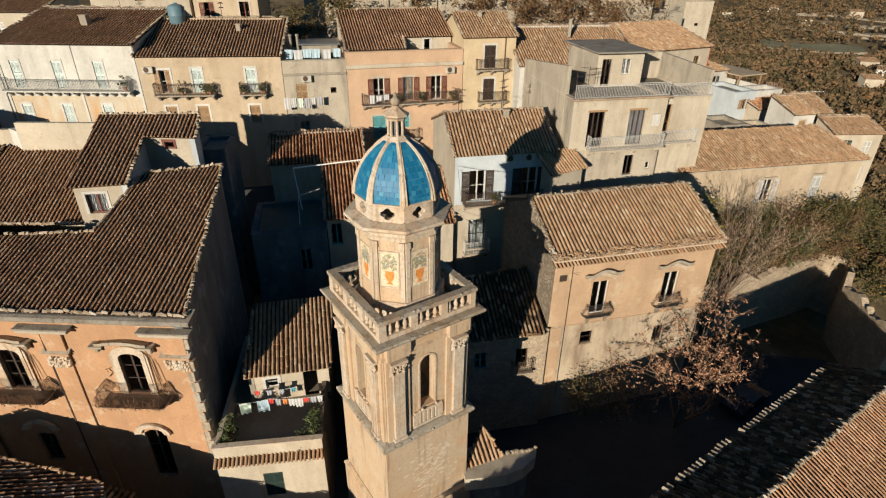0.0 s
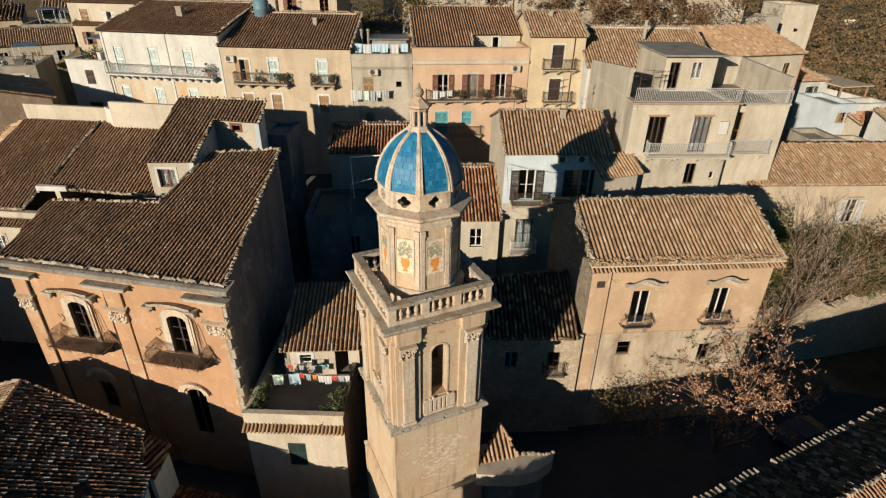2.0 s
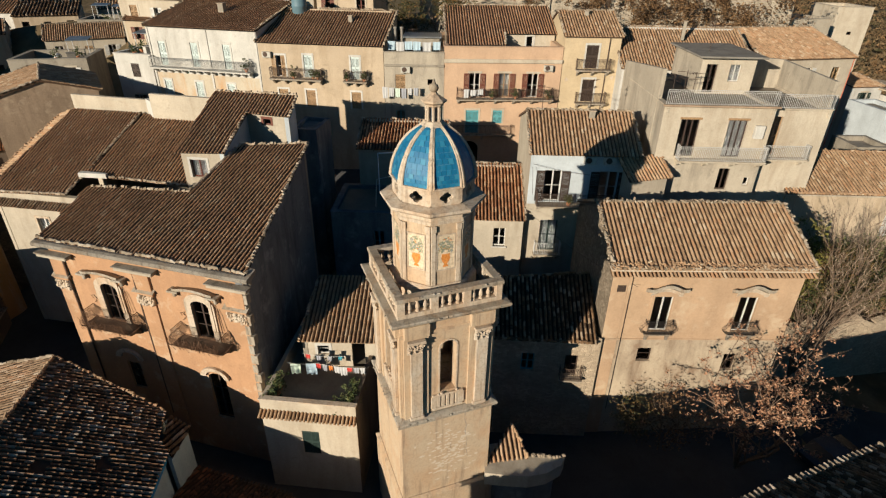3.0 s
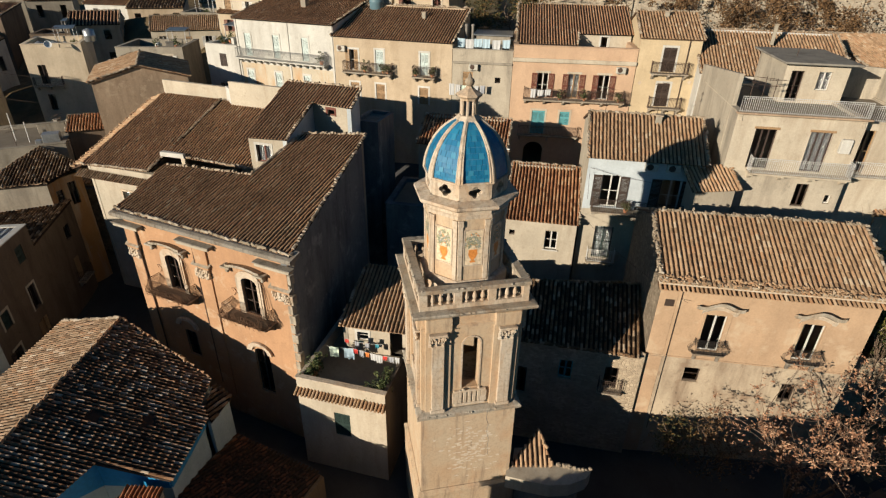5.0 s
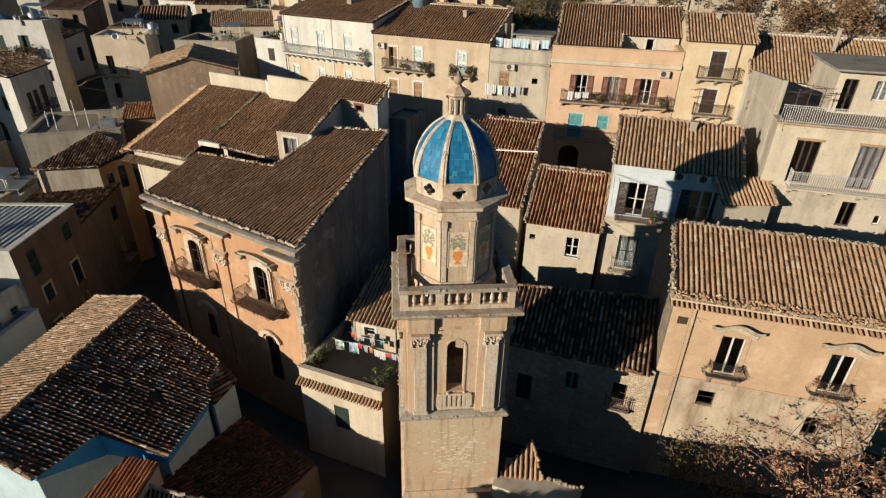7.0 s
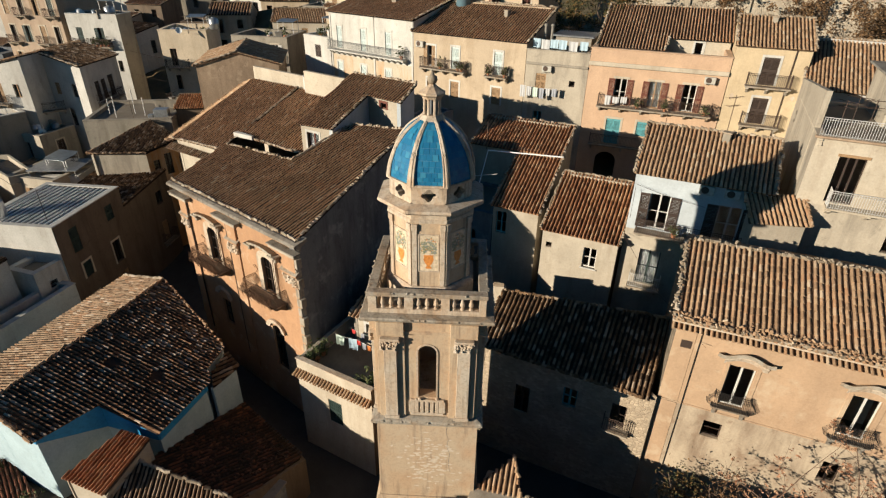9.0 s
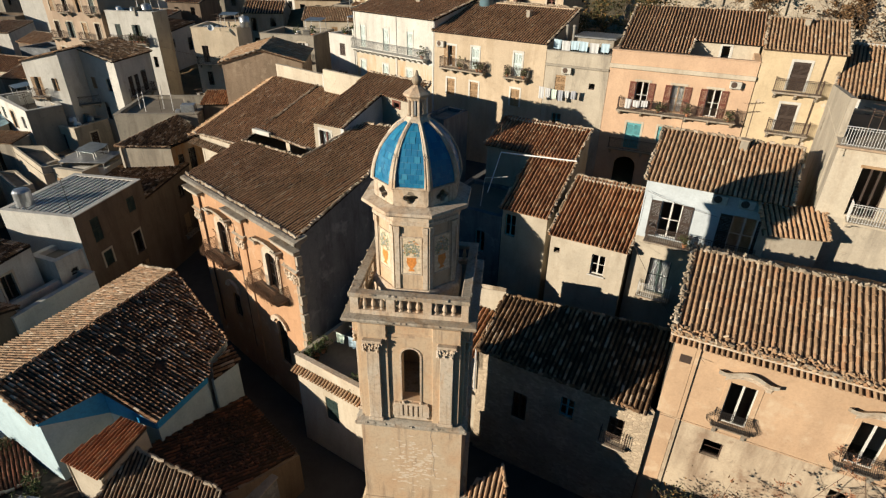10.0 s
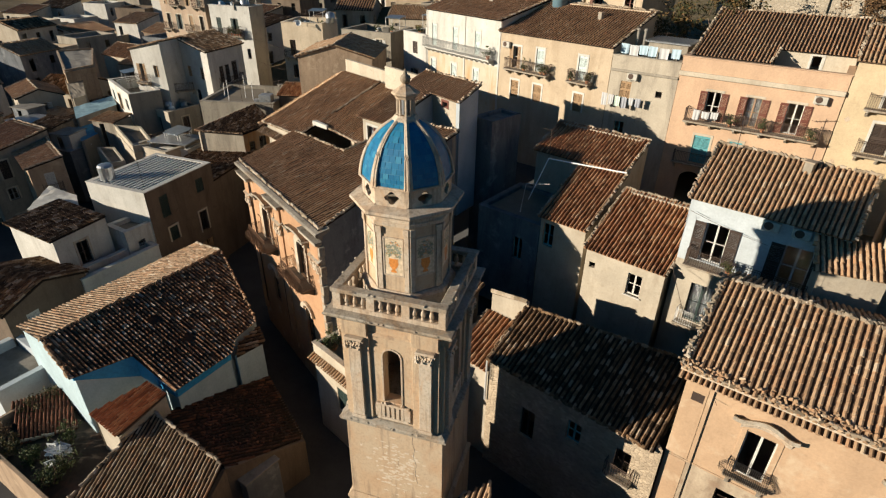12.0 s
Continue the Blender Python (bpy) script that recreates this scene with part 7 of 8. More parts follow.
# The shadow on this roof is painted by the darkened tiles.
tile_roof(h, q, T_RED_SHADE, pitch=0.2, caps=[(q[0], q[1])], edge=T_EDGE)
for a, b in zip(q, q[1:] + q[:1]):
    slope_wall(h, (a[0] * 0.96 - 0.77, a[1] * 0.96 + 0.21, a[2] - 0.2), (b[0] * 0.96 - 0.77, b[1] * 0.96 + 0.21, b[2] - 0.2), 2.5, PL_CREAM, 0.15)
h, f, r, l_ = house_box("town_house", "low pale house with a parapet roof beside the white house", -26.6, 1.6, 20, 5.2, 3.6, 2, 6.9, ("flat", 0.6), PL_BLUEW, None, group="yard roofs")
h = thing("ridge_house", "low house with a ridged tan tiled roof", "house", group="yard roofs")
q = [(-10.8, 5.2, 6.6), (-5.6, 9.9, 6.6), (-7.9, 12.3, 8.1), (-13.15, 10.45, 8.1)]
pa, pb, pc = (Vector(p) for p in (q[0], q[1], q[3]))
nn = (pb - pa).cross(pc - pa).normalized()
qc = Vector(q[2])
qc.z -= nn.dot(qc - pa) / nn.z
q[2] = tuple(qc)
tile_roof(h, [q[0], q[1], q[2], q[3]], T_DULL, pitch=0.215, caps=[(q[3], q[2]), (q[0], q[3])], edge=T_EDGE, singles=300)
dk = [(-8.6, 16.9), (-14.9, 17.4), (-13.6, 11.6), (-12.9, 10.8), (-7.8, 12.5)]
zz = lambda x, y: 7.6 - 0.3 * (y - 11.3) + 0.02 * x
tile_roof(h, [(x, y, zz(x, y)) for x, y in dk], T_MOSS, row=0.36)
mr = np.random.default_rng(31)
mx, my = mr.uniform(-13.6, -8.8, 420), mr.uniform(11.9, 16.7, 420)
ms = np.stack([mx, my, zz(mx, my) + 0.09], 1)
ma = mr.uniform(0, 2 * math.pi, 420)
tile_mesh("broken_tiles", ms, ms + np.stack([np.cos(ma) * 0.16, np.sin(ma) * 0.16, 0.02 - 0.048 * np.sin(ma)], 1), np.tile((0.0, 0.29, 0.957), (420, 1)), 0.075, 0.06, T_MOSS, h, 0.0, 0.8)
P = [(-15.0, 17.5, 5.5), (-13.4, 10.3, 7.5), (-10.7, 5.0, 6.3), (-5.5, 9.7, 6.3), (-7.7, 12.4, 7.2), (-8.4, 17.0, 5.5)]
for a, b in zip(P, P[1:] + P[:1]):
    slope_wall(h, a, b, 2.2, PL_BROWN, 0.2)
h = thing("stair_shed", "small shed with a bluish rendered roof", "shed", pose(-9.3, 12.5, 0, 0, 0, 15))
Mesh().box(0, 2.2, 0, 2.1, 2.2, 5.9, 0.03).obj("body", PL_DARK, h)
Mesh().box(-0.08, 2.28, -0.08, 2.18, 5.903, 6.02, 0.03).obj("roof", CONCRETE, h)
h = thing("roof_terrace", "paved yard terrace with plants by the white house", "terrace", pose(-19.5, 2.2, 0, 0, 0, 20))
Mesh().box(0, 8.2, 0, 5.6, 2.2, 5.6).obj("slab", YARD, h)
Mesh().box(-0.2, 0, -0.2, 5.6, 2.2, 6.4, 0.02).obj("parapet", PL_TAN, h)
Mesh().box(0, 8.2, -0.2, 0, 2.2, 6.4, 0.02).obj("parapet", PL_TAN, h)

# ---- street, square, retaining wall ----
sm = Mesh()
sn = 60
for j in range(sn + 1):
    for i in range(sn + 1):
        x, y = -60 + 92 * i / sn, -20 + 56 * j / sn
        sm.v.append((x, y, land(x, y) + 0.06))
sm.f = [(j * (sn + 1) + i, j * (sn + 1) + i + 1, (j + 1) * (sn + 1) + i + 1, (j + 1) * (sn + 1) + i) for j in range(sn) for i in range(sn)]
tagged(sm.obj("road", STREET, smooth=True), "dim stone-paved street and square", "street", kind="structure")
# Added dark sheet: paints shade over a sunlit strip of ground.
ln_ = Mesh()
for j in range(9):
    for i in range(13):
        x, y = -33 + 2 * i, 38 + 1.5 * j
        ln_.v.append((x, y, land(x, y) + 0.12))
ln_.f = [(j * 13 + i, j * 13 + i + 1, (j + 1) * 13 + i + 1, (j + 1) * 13 + i) for j in range(8) for i in range(12)]
tagged(ln_.obj("lane", STREET, smooth=True), "dark sheet standing in for shade below the row houses", "lane", kind="structure")
rw = thing("retaining_wall", "tall pale stone retaining wall above the houses", "wall", pose(-16, 67.5, 0, 0, 0, 9))
Mesh().box(0, 42, 0, 1.2, 8, 36, 0.05).obj("face", ASHLAR, rw)
for i in range(7):
    Mesh().box(3 + i * 5.6, 3.9 + i * 5.6, -0.25, -0.003, 8, 33, 0.04).obj("buttress", ASHLAR, rw)
gw = thing("garden_wall", "rough pale garden wall with a broken top", "wall")
rng = random.Random(9)
path = [(19.6, 37.3), (21.8, 37.9), (24.3, 38.9), (27.2, 40.0), (30.3, 41.6), (32.6, 42.8), (35.0, 43.9), (36.2, 42.6), (34.8, 40.8), (33.6, 39.2), (33.0, 35.6), (32.3, 31.6)]
for a, b in zip(path, path[1:]):
    d = (Vector(b) - Vector(a))
    ln = d.length
    d.normalize()
    k = max(2, int(ln / 0.5))
    n2 = Vector((d.y, -d.x, 0)) * -0.5
    top = [7.85 + rng.uniform(-0.22, 0.22) + 0.25 * math.sin(a[0] * 2 + i) for i in range(k + 1)]
    poly = [(a[0], a[1], 2)] + [(b[0], b[1], 2)] + [(a[0] + d.x * ln * i / k, a[1] + d.y * ln * i / k, top[i]) for i in range(k, -1, -1)]
    Mesh().extrude(poly, n2).obj("stretch", PALE_RUBBLE, gw)
gt = Mesh().prism([(17.5, 37.3), (19.5, 37.6), (24.1, 39.3), (27.0, 40.4), (30.1, 42.0), (34.9, 44.3), (36.5, 43.0), (44, 46), (44, 50), (18, 46)], 3.0, 7.4)
tagged(gt.obj("garden", EARTH), "raised garden soil behind the pale wall", "garden", kind="structure")

# ---- plants ----
BARK = simple("grey-brown bark", (0.16, 0.11, 0.075), 0.9, var=0.4, scale=18)
TWIG = simple("pale bare twigs", (0.34, 0.26, 0.19), 0.9, var=0.3, scale=18)
LEAF_DRY = leaf_mat("dry brown leaves", [(0.0, (0.14, 0.065, 0.035)), (0.4, (0.3, 0.155, 0.088)), (0.8, (0.41, 0.235, 0.14)), (1.0, (0.46, 0.31, 0.2))])
LEAF_OLIVE = leaf_mat("olive scrub leaves", [(0.0, (0.025, 0.028, 0.012)), (0.5, (0.06, 0.058, 0.022)), (0.85, (0.105, 0.082, 0.03)), (1.0, (0.2, 0.12, 0.035))])
LEAF_GREEN = leaf_mat("dark green leaves", [(0.0, (0.03, 0.045, 0.018)), (0.6, (0.07, 0.09, 0.03)), (1.0, (0.13, 0.13, 0.05))])
LEAF_RUSTY = leaf_mat("dark green and rusty leaves", [(0.0, (0.03, 0.036, 0.015)), (0.5, (0.065, 0.06, 0.024)), (0.8, (0.12, 0.075, 0.028)), (1.0, (0.22, 0.12, 0.04))])
LEAF_BROWN = leaf_mat("withered creeper leaves", [(0.0, (0.05, 0.03, 0.016)), (0.5, (0.12, 0.07, 0.035)), (1.0, (0.22, 0.13, 0.06))])


def grow(rng, me, p, d, length, r, depth, tips, droop=0.0, spread=0.6, kids=3):
    pts, rad_ = [Vector(p)], [r]
    q, v = Vector(p), Vector(d).normalized()
    n = 4
    for i in range(n):
        v = (v + Vector((rng.gauss(0, 0.12), rng.gauss(0, 0.12), rng.gauss(0, 0.08) - droop))).normalized()
        q = q + v * length / n
        pts.append(q.copy())
        rad_.append(r * (1 - 0.5 * (i + 1) / n))
    me.tube(pts, rad_, 5 if r > 0.03 else 4)
    if depth == 0:
        tips += pts[1:]
        return
    if depth == 1:
        tips.append(pts[-1])
    for k in range(kids):
        at = rng.choice(pts[1:]) if k else pts[-1]
        a = Vector((rng.gauss(0, 1), rng.gauss(0, 1), rng.gauss(0.1, 0.6))).normalized()
        grow(rng, me, at, (v + a * spread).normalized(), length * rng.uniform(0.55, 0.8), r * 0.5, depth - 1, tips, droop, spread, kids)


def leaves_at(rng, tips, count, size, jitter, fold=0.35):
    g = Mesh()
    for _ in range(count):
        c = rng.choice(tips) + Vector((rng.gauss(0, jitter), rng.gauss(0, jitter), rng.gauss(0, jitter)))
        s = size * rng.uniform(0.6, 1.3)
        a = Vector((rng.gauss(0, 1), rng.gauss(0, 1), rng.gauss(0, 0.7))).normalized()
        b = a.cross(Vector((rng.gauss(0, 1), rng.gauss(0, 1), rng.gauss(0, 1)))).normalized()
        n = a.cross(b) * s * fold
        g.add([c - a * s, c + b * s * 0.45 + n, c + a * s, c - b * s * 0.45 + n], [(0, 1, 2), (0, 2, 3)])
    return g


def tree(name, label, base, heads, length, r, depth, seed, leaf=None, count=0, size=0.15, jitter=0.2, bark=None, spread=0.6, kids=3, droop=0.0, category="tree", bare=False):
    rng = random.Random(seed)
    t = thing(name, label, category, Matrix.Translation(base))
    me, tips = Mesh(), []
    for d in heads:
        grow(rng, me, (0, 0, 0), d, length, r, depth, tips, droop, spread, kids)
    me.obj("trunk", bark or BARK, t)
    if bare:
        tw = Mesh()
        for p in tips[::2]:
            d = Vector((rng.gauss(0, 0.5), rng.gauss(0, 0.5), rng.uniform(0.4, 1.2))).normalized() * rng.uniform(0.4, 0.9)
            tw.tube([p, p + d * 0.5 + Vector((rng.gauss(0, 0.04), rng.gauss(0, 0.04), 0)), p + d], [0.012, 0.009, 0.004], 3)
        tw.obj("twig_mass", TWIG, t)["kind"] = "stuff"
    if leaf:
        ob = leaves_at(rng, tips, count, size, jitter).obj("crown", leaf, t)
        ob["kind"] = "stuff"
    return t


def shrub(label, x, y, z, rx, rz, count, leaf, seed, size=0.14, category="shrub"):
    rng = random.Random(seed)
    t = thing("shrub", label, category, Matrix.Translation((x, y, z)))
    me, tips = Mesh(), []
    for k in range(5):
        a = rng.uniform(0, 6.3)
        grow(rng, me, (rng.uniform(-0.3, 0.3) * rx, rng.uniform(-0.3, 0.3) * rx, 0), (0.5 * math.cos(a), 0.5 * math.sin(a), 1), rz * 0.55, 0.05, 1, tips, 0, 0.7, 3)
    me.obj("woody_base", BARK, t)
    pts = []
    for k in range(26):
        v = Vector((rng.gauss(0, 1), rng.gauss(0, 1), rng.gauss(0, 1))).normalized() * rng.uniform(0.45, 1.0)
        pts.append(Vector((v.x * rx, v.y * rx, rz * 0.55 + v.z * rz * 0.5)))
    ob = leaves_at(rng, pts + tips[::4], count, size, 0.22 * rx).obj("foliage", leaf, t)
    ob["kind"] = "stuff"
    return t


leafy = tree("tree", "spreading tree with clustered dry brown leaves in the square", (15.9, 27.1, 3.6), [(0.05, 0.05, 1), (0.4, -0.3, 1), (-0.45, -0.3, 1), (0.1, -0.6, 1)], 4.0, 0.13, 4, 3, None, 0, 0, 0, BARK, 0.9, 3)
rng = random.Random(31)
trunk = [c for c in leafy.children][0]
ends = [v.co.copy() for v in trunk.data.vertices if v.co.z > 2.6]
crown = Mesh()
for _ in range(780):
    c = rng.choice(ends) + Vector((rng.gauss(0, 0.16), rng.gauss(0, 0.16), rng.gauss(0, 0.12)))
    for _ in range(rng.randint(4, 7)):
        g = leaves_at(rng, [c], 1, 0.092, 0.09)
        crown.add(g.v, g.f)
crown.obj("crown", LEAF_DRY, leafy)["kind"] = "stuff"
rng = random.Random(71)
for k in range(5):
    shrub("dark leafy yard plant in a corner", -16.8 + rng.uniform(-0.6, 3.0), 3.6 + rng.uniform(0, 4.2), 5.55, rng.uniform(0.35, 0.7), rng.uniform(0.8, 1.6), 320, rng.choice([LEAF_GREEN, LEAF_OLIVE]), 720 + k, 0.09)
tree("tree", "bare thin-branched tree beside the ochre house", (21.3, 36.6, 4.0), [(0.0, 0.1, 1), (0.12, 0.1, 1), (0.28, 0.15, 1), (-0.1, 0.1, 1), (0.2, 0.0, 1), (0.1, 0.25, 1), (0.4, 0.1, 1)], 6.0, 0.08, 3, 8, None, 0, 0, 0, BARK, 0.3, 4, bare=True)
shrub("dusty green bush against the ochre house", 9.4, 27.0, 5.0, 1.3, 3.2, 700, LEAF_RUSTY, 5, 0.09)
shrub("thin bush with dry leaves by the ochre house", 11.6, 27.2, 4.6, 1.5, 4.2, 1000, LEAF_BROWN, 6, 0.09)
rng = random.Random(21)
for k in range(26):
    x = 20.5 + k * 0.68 + rng.uniform(-0.3, 0.3)
    y = 39.0 + (x - 20.5) * 0.33 + rng.uniform(-0.1, 1.0)
    shrub("dense brown-green garden scrub", x, y, 7.3, rng.uniform(1.1, 1.6), rng.uniform(4.4, 6.8), 2300, rng.choice([LEAF_OLIVE, LEAF_OLIVE, LEAF_OLIVE, LEAF_BROWN, LEAF_GREEN]), 200 + k, 0.11)
for k in range(10):
    shrub("brown scrub on the garden edge", 37.0 + rng.uniform(-1.5, 6), 41 + rng.uniform(-2.5, 5), 6.5, rng.uniform(1.4, 2.2), rng.uniform(3.0, 5.0), 1100, rng.choice([LEAF_OLIVE, LEAF_BROWN]), 250 + k, 0.16)
shrub("yellow-green ivy mound on the house end", 20.0, 38.9, 8, 1.6, 7.5, 3000, leaf_mat("ivy leaves", [(0, (0.06, 0.06, 0.015)), (0.6, (0.14, 0.13, 0.03)), (1, (0.22, 0.19, 0.05))]), 333)
tree("tree", "dark evergreen tree with rusty leaves behind the laundry roof", (-11.6, 60.2, 21.2), [(0, 0, 1), (0.4, -0.2, 0.8), (-0.5, -0.1, 0.8)], 3.0, 0.18, 4, 12, LEAF_RUSTY, 5200, 0.15, 0.28, None, 0.9, 3)
for k, (x, z, rx, rz) in enumerate(((8.5, 19.5, 1.4, 7), (11.0, 18.5, 1.6, 8), (13.6, 19, 1.2, 7), (17.5, 19, 1.0, 6.5), (20.0, 18, 1.2, 6), (24.0, 17, 2.0, 9), (-3, 20, 0.9, 7), (4.2, 21, 0.8, 6))):
    shrub("withered creeper hanging on the stone wall", x, 67.0 + 0.16 * (x + 16), z + 2.6, rx * 1.25, rz, 2600, LEAF_BROWN, 400 + k, 0.15, "creeper")

# woods and scrub of the valley: crowns of many small leaf cards turned outwards, one joined sheet
CLUMP, cn, cl, cb = material("winter woodland", 0.85, spec=0.1)
hue = ramp(cn, cl, noise_of(cn, cl, coords(cn, cl), 0.11, 3, 0.5), [(0.32, (0.06, 0.055, 0.027)), (0.45, (0.115, 0.084, 0.046)), (0.58, (0.16, 0.105, 0.058)), (0.72, (0.2, 0.115, 0.052))])
own = ramp(cn, cl, cn.new("ShaderNodeNewGeometry").outputs["Random Per Island"], [(0.0, grey(0.6)), (0.7, grey(1.0)), (1.0, (1.15, 1.05, 0.9))])
cl.new(mix(cn, cl, 1.0, hue, own, "MULTIPLY"), cb.inputs["Base Color"])
FIELDS = ((248, 396, 62, 20, 0), (262, 368, 48, 10, 0), (300, 440, 120, 9, 1), (345, 405, 100, 8, 1), (330, 470, 120, 9, 1), (390, 440, 90, 9, 1), (370, 505, 130, 10, 1), (255, 350, 70, 7, 1))
FIELD_TURN = -0.42
wr = np.random.default_rng(77)
homes = [(15, 29, 50, 80), (29, 52, 50, 92), (17, 47, 36, 56)]
cen, size = [], []
while len(cen) < 9500:
    near_ = len(cen) < 3000
    if near_:
        x, y = wr.uniform(38, 290), wr.uniform(50, 360)
    else:
        x, y = wr.uniform(60, 620), 330 + 620 * wr.random() ** 1.5
    if x < 0.3 * y or x > 0.95 * y + 40 or any(a < x < b and c < y < d for a, b, c, d in homes):
        continue
    fu = [((x - fx) * math.cos(FIELD_TURN) + (y - fy) * math.sin(FIELD_TURN), (y - fy) * math.cos(FIELD_TURN) - (x - fx) * math.sin(FIELD_TURN), w, d) for fx, fy, w, d, _ in FIELDS]
    if any(abs(u) < w / 2 + 2 and -d / 2 - 5 < v < d / 2 + 1 for u, v, w, d in fu):
        continue
    if not near_ and noise.noise(Vector((x, y, 9)) * 0.013) < -0.15 and wr.random() < 0.6:
        continue
    cen.append((x, y, land(x, y)))
    size.append(wr.uniform(1.6, 3.4) if near_ else wr.uniform(2.0, 4.4))
cen, size = np.array(cen), np.array(size)
dist = np.hypot(cen[:, 0], cen[:, 1])
count = np.clip(9000 / dist, 14, 80).astype(int)
own_ = np.repeat(np.arange(len(cen)), count)
n_ = len(own_)
way = wr.normal(0, 1, (n_, 3))
way /= np.linalg.norm(way, axis=1, keepdims=True)
way[:, 2] = np.abs(way[:, 2]) * 0.9 - 0.1
lump = wr.normal(0, 0.28, (len(cen), 4, 3))[own_, wr.integers(0, 4, n_)]
at_ = cen[own_] + (way * wr.uniform(0.45, 0.8, (n_, 1)) + lump + (0, 0, 0.75)) * size[own_][:, None]
nrm_ = way + wr.normal(0, 0.45, (n_, 3))
nrm_ /= np.linalg.norm(nrm_, axis=1, keepdims=True)
ta = np.cross(nrm_, wr.normal(0, 1, (n_, 3)))
ta /= np.linalg.norm(ta, axis=1, keepdims=True)
tb = np.cross(nrm_, ta)
reach = (np.clip(dist / 330, 0.28, 1.0)[own_] * wr.uniform(0.6, 1.3, n_))[:, None]
quad = np.stack([at_ - ta * reach, at_ - tb * reach * 0.55, at_ + ta * reach, at_ + tb * reach * 0.55], 1).reshape(-1, 3)
wm = Mesh()
wm.v, wm.f = quad.tolist(), np.arange(n_ * 4).reshape(-1, 4).tolist()
tagged(wm.obj("woodland", CLUMP), "brown winter woods across the valley", "woods", kind="stuff")
# small far houses, terraced fields and their dry-stone walls
rng = random.Random(78)
ROUGH[0] = 2.5
for k, (x, y, w, d, hgt) in enumerate(((168, 258, 12, 5, 3.2), (155, 272, 7, 5, 3), (206, 278, 9, 6, 5), (214, 268, 6, 6, 4), (232, 322, 10, 7, 4), (250, 310, 8, 6, 4), (318, 400, 12, 8, 4.5), (330, 385, 9, 7, 4), (226, 300, 7, 5, 4),
                                       (280, 470, 9, 7, 4), (350, 520, 11, 8, 4), (400, 500, 10, 7, 4.5), (430, 560, 12, 8, 4), (300, 560, 9, 7, 4), (470, 610, 12, 8, 5), (240, 520, 8, 6, 4), (270, 335, 8, 6, 3.5), (380, 420, 9, 7, 4))):
    z = land(x, y)
    house_box("far_house", "small pale house among valley trees", x, y, -24 + rng.uniform(-12, 30), w, d, z - 2, z + hgt, ("mono", z + hgt + 1.3) if k % 3 else ("flat", 0.3), rng.choice([PL_WHITE, PL_IVORY, PL_CREAM]), T_TAN, group="valley houses", caps=False)
ROUGH[0] = 1.0
FIELD = simple("green field", (0.15, 0.145, 0.09), 0.95, var=0.3, scale=0.4)
FALLOW = simple("pale fallow terrace", (0.26, 0.2, 0.14), 0.95, var=0.35, scale=0.5)
for x, y, w, d, pale in FIELDS:
    fm, bank = Mesh(), Mesh()
    n = 14
    co, si = math.cos(FIELD_TURN), math.sin(FIELD_TURN)
    for j in range(n + 1):
        for i in range(n + 1):
            u, v = (i / n - 0.5) * w, (j / n - 0.5) * d
            px_, py_ = x + u * co - v * si, y + u * si + v * co
            fm.v.append((px_, py_, land(px_, py_) + 1.2))
    fm.f = [(j * (n + 1) + i, j * (n + 1) + i + 1, (j + 1) * (n + 1) + i + 1, (j + 1) * (n + 1) + i) for j in range(n) for i in range(n)]
    tagged(fm.obj("field", FALLOW if pale else FIELD, smooth=True), "narrow terraced field in the valley", "field", kind="structure")
    for i in range(n):
        a, b = Vector(fm.v[i]), Vector(fm.v[i + 1])
        bank.extrude([a - Vector((0, 0, 3)), b - Vector((0, 0, 3)), b + Vector((0, 0, 0.5)), a + Vector((0, 0, 0.5 + 0.2 * (i % 2)))], (-0.5 * si, 0.5 * co, 0))
    tagged(bank.obj("field_wall", DECK), "low dry-stone wall along a valley terrace", "wall")

# ---- small things ----
CLOTH = {c: simple(c + " cloth", v, 0.9, var=0.12, scale=4) for c, v in (("white", (0.44, 0.44, 0.43)), ("pale blue", (0.36, 0.47, 0.53)), ("red", (0.5, 0.05, 0.04)), ("orange", (0.62, 0.2, 0.05)), ("teal", (0.06, 0.28, 0.34)), ("pale green", (0.5, 0.6, 0.5)), ("grey", (0.3, 0.31, 0.33)))}
DULL_PAINT = simple("yellowed enamel", (0.42, 0.4, 0.34), 0.5, var=0.2)
TERRACOTTA = simple("terracotta", (0.42, 0.18, 0.09), 0.85, var=0.2)
TANK_BLUE = simple("blue-grey plastic", (0.10, 0.17, 0.20), 0.5, var=0.15)
DARK_PAINT = simple("dark car paint", (0.02, 0.03, 0.04), 0.25, 0.4, 0.1, spec=0.5)
RUBBER = simple("black rubber", (0.015, 0.015, 0.015), 0.8)


def cloth(kind, colour, p, along, width, drop, seed):
    """A hanging cloth from a line at p, along a direction, with folds."""
    rng = random.Random(seed)
    a = Vector((along[0], along[1], 0)).normalized()
    b = Vector((-a.y, a.x, 0))
    n, k = 7, 4
    vs = []
    for j in range(k + 1):
        for i in range(n + 1):
            fold = 0.05 * math.sin(i * 1.9 + seed) * (0.3 + j / k) + 0.02 * rng.random()
            vs.append(Vector(p) + a * (width * (i / n - 0.5) * (1 - 0.06 * j / k)) + b * fold - Vector((0, 0, drop * j / k * rng.uniform(0.97, 1.03))))
    m = Mesh().add(vs, [(j * (n + 1) + i, j * (n + 1) + i + 1, (j + 1) * (n + 1) + i + 1, (j + 1) * (n + 1) + i) for j in range(k) for i in range(n)])
    ob = m.obj(kind, CLOTH[colour], smooth=True)
    return tagged(ob, colour + " " + kind.replace("_", " ") + " hung out to dry on a line", "laundry", "hanging laundry")


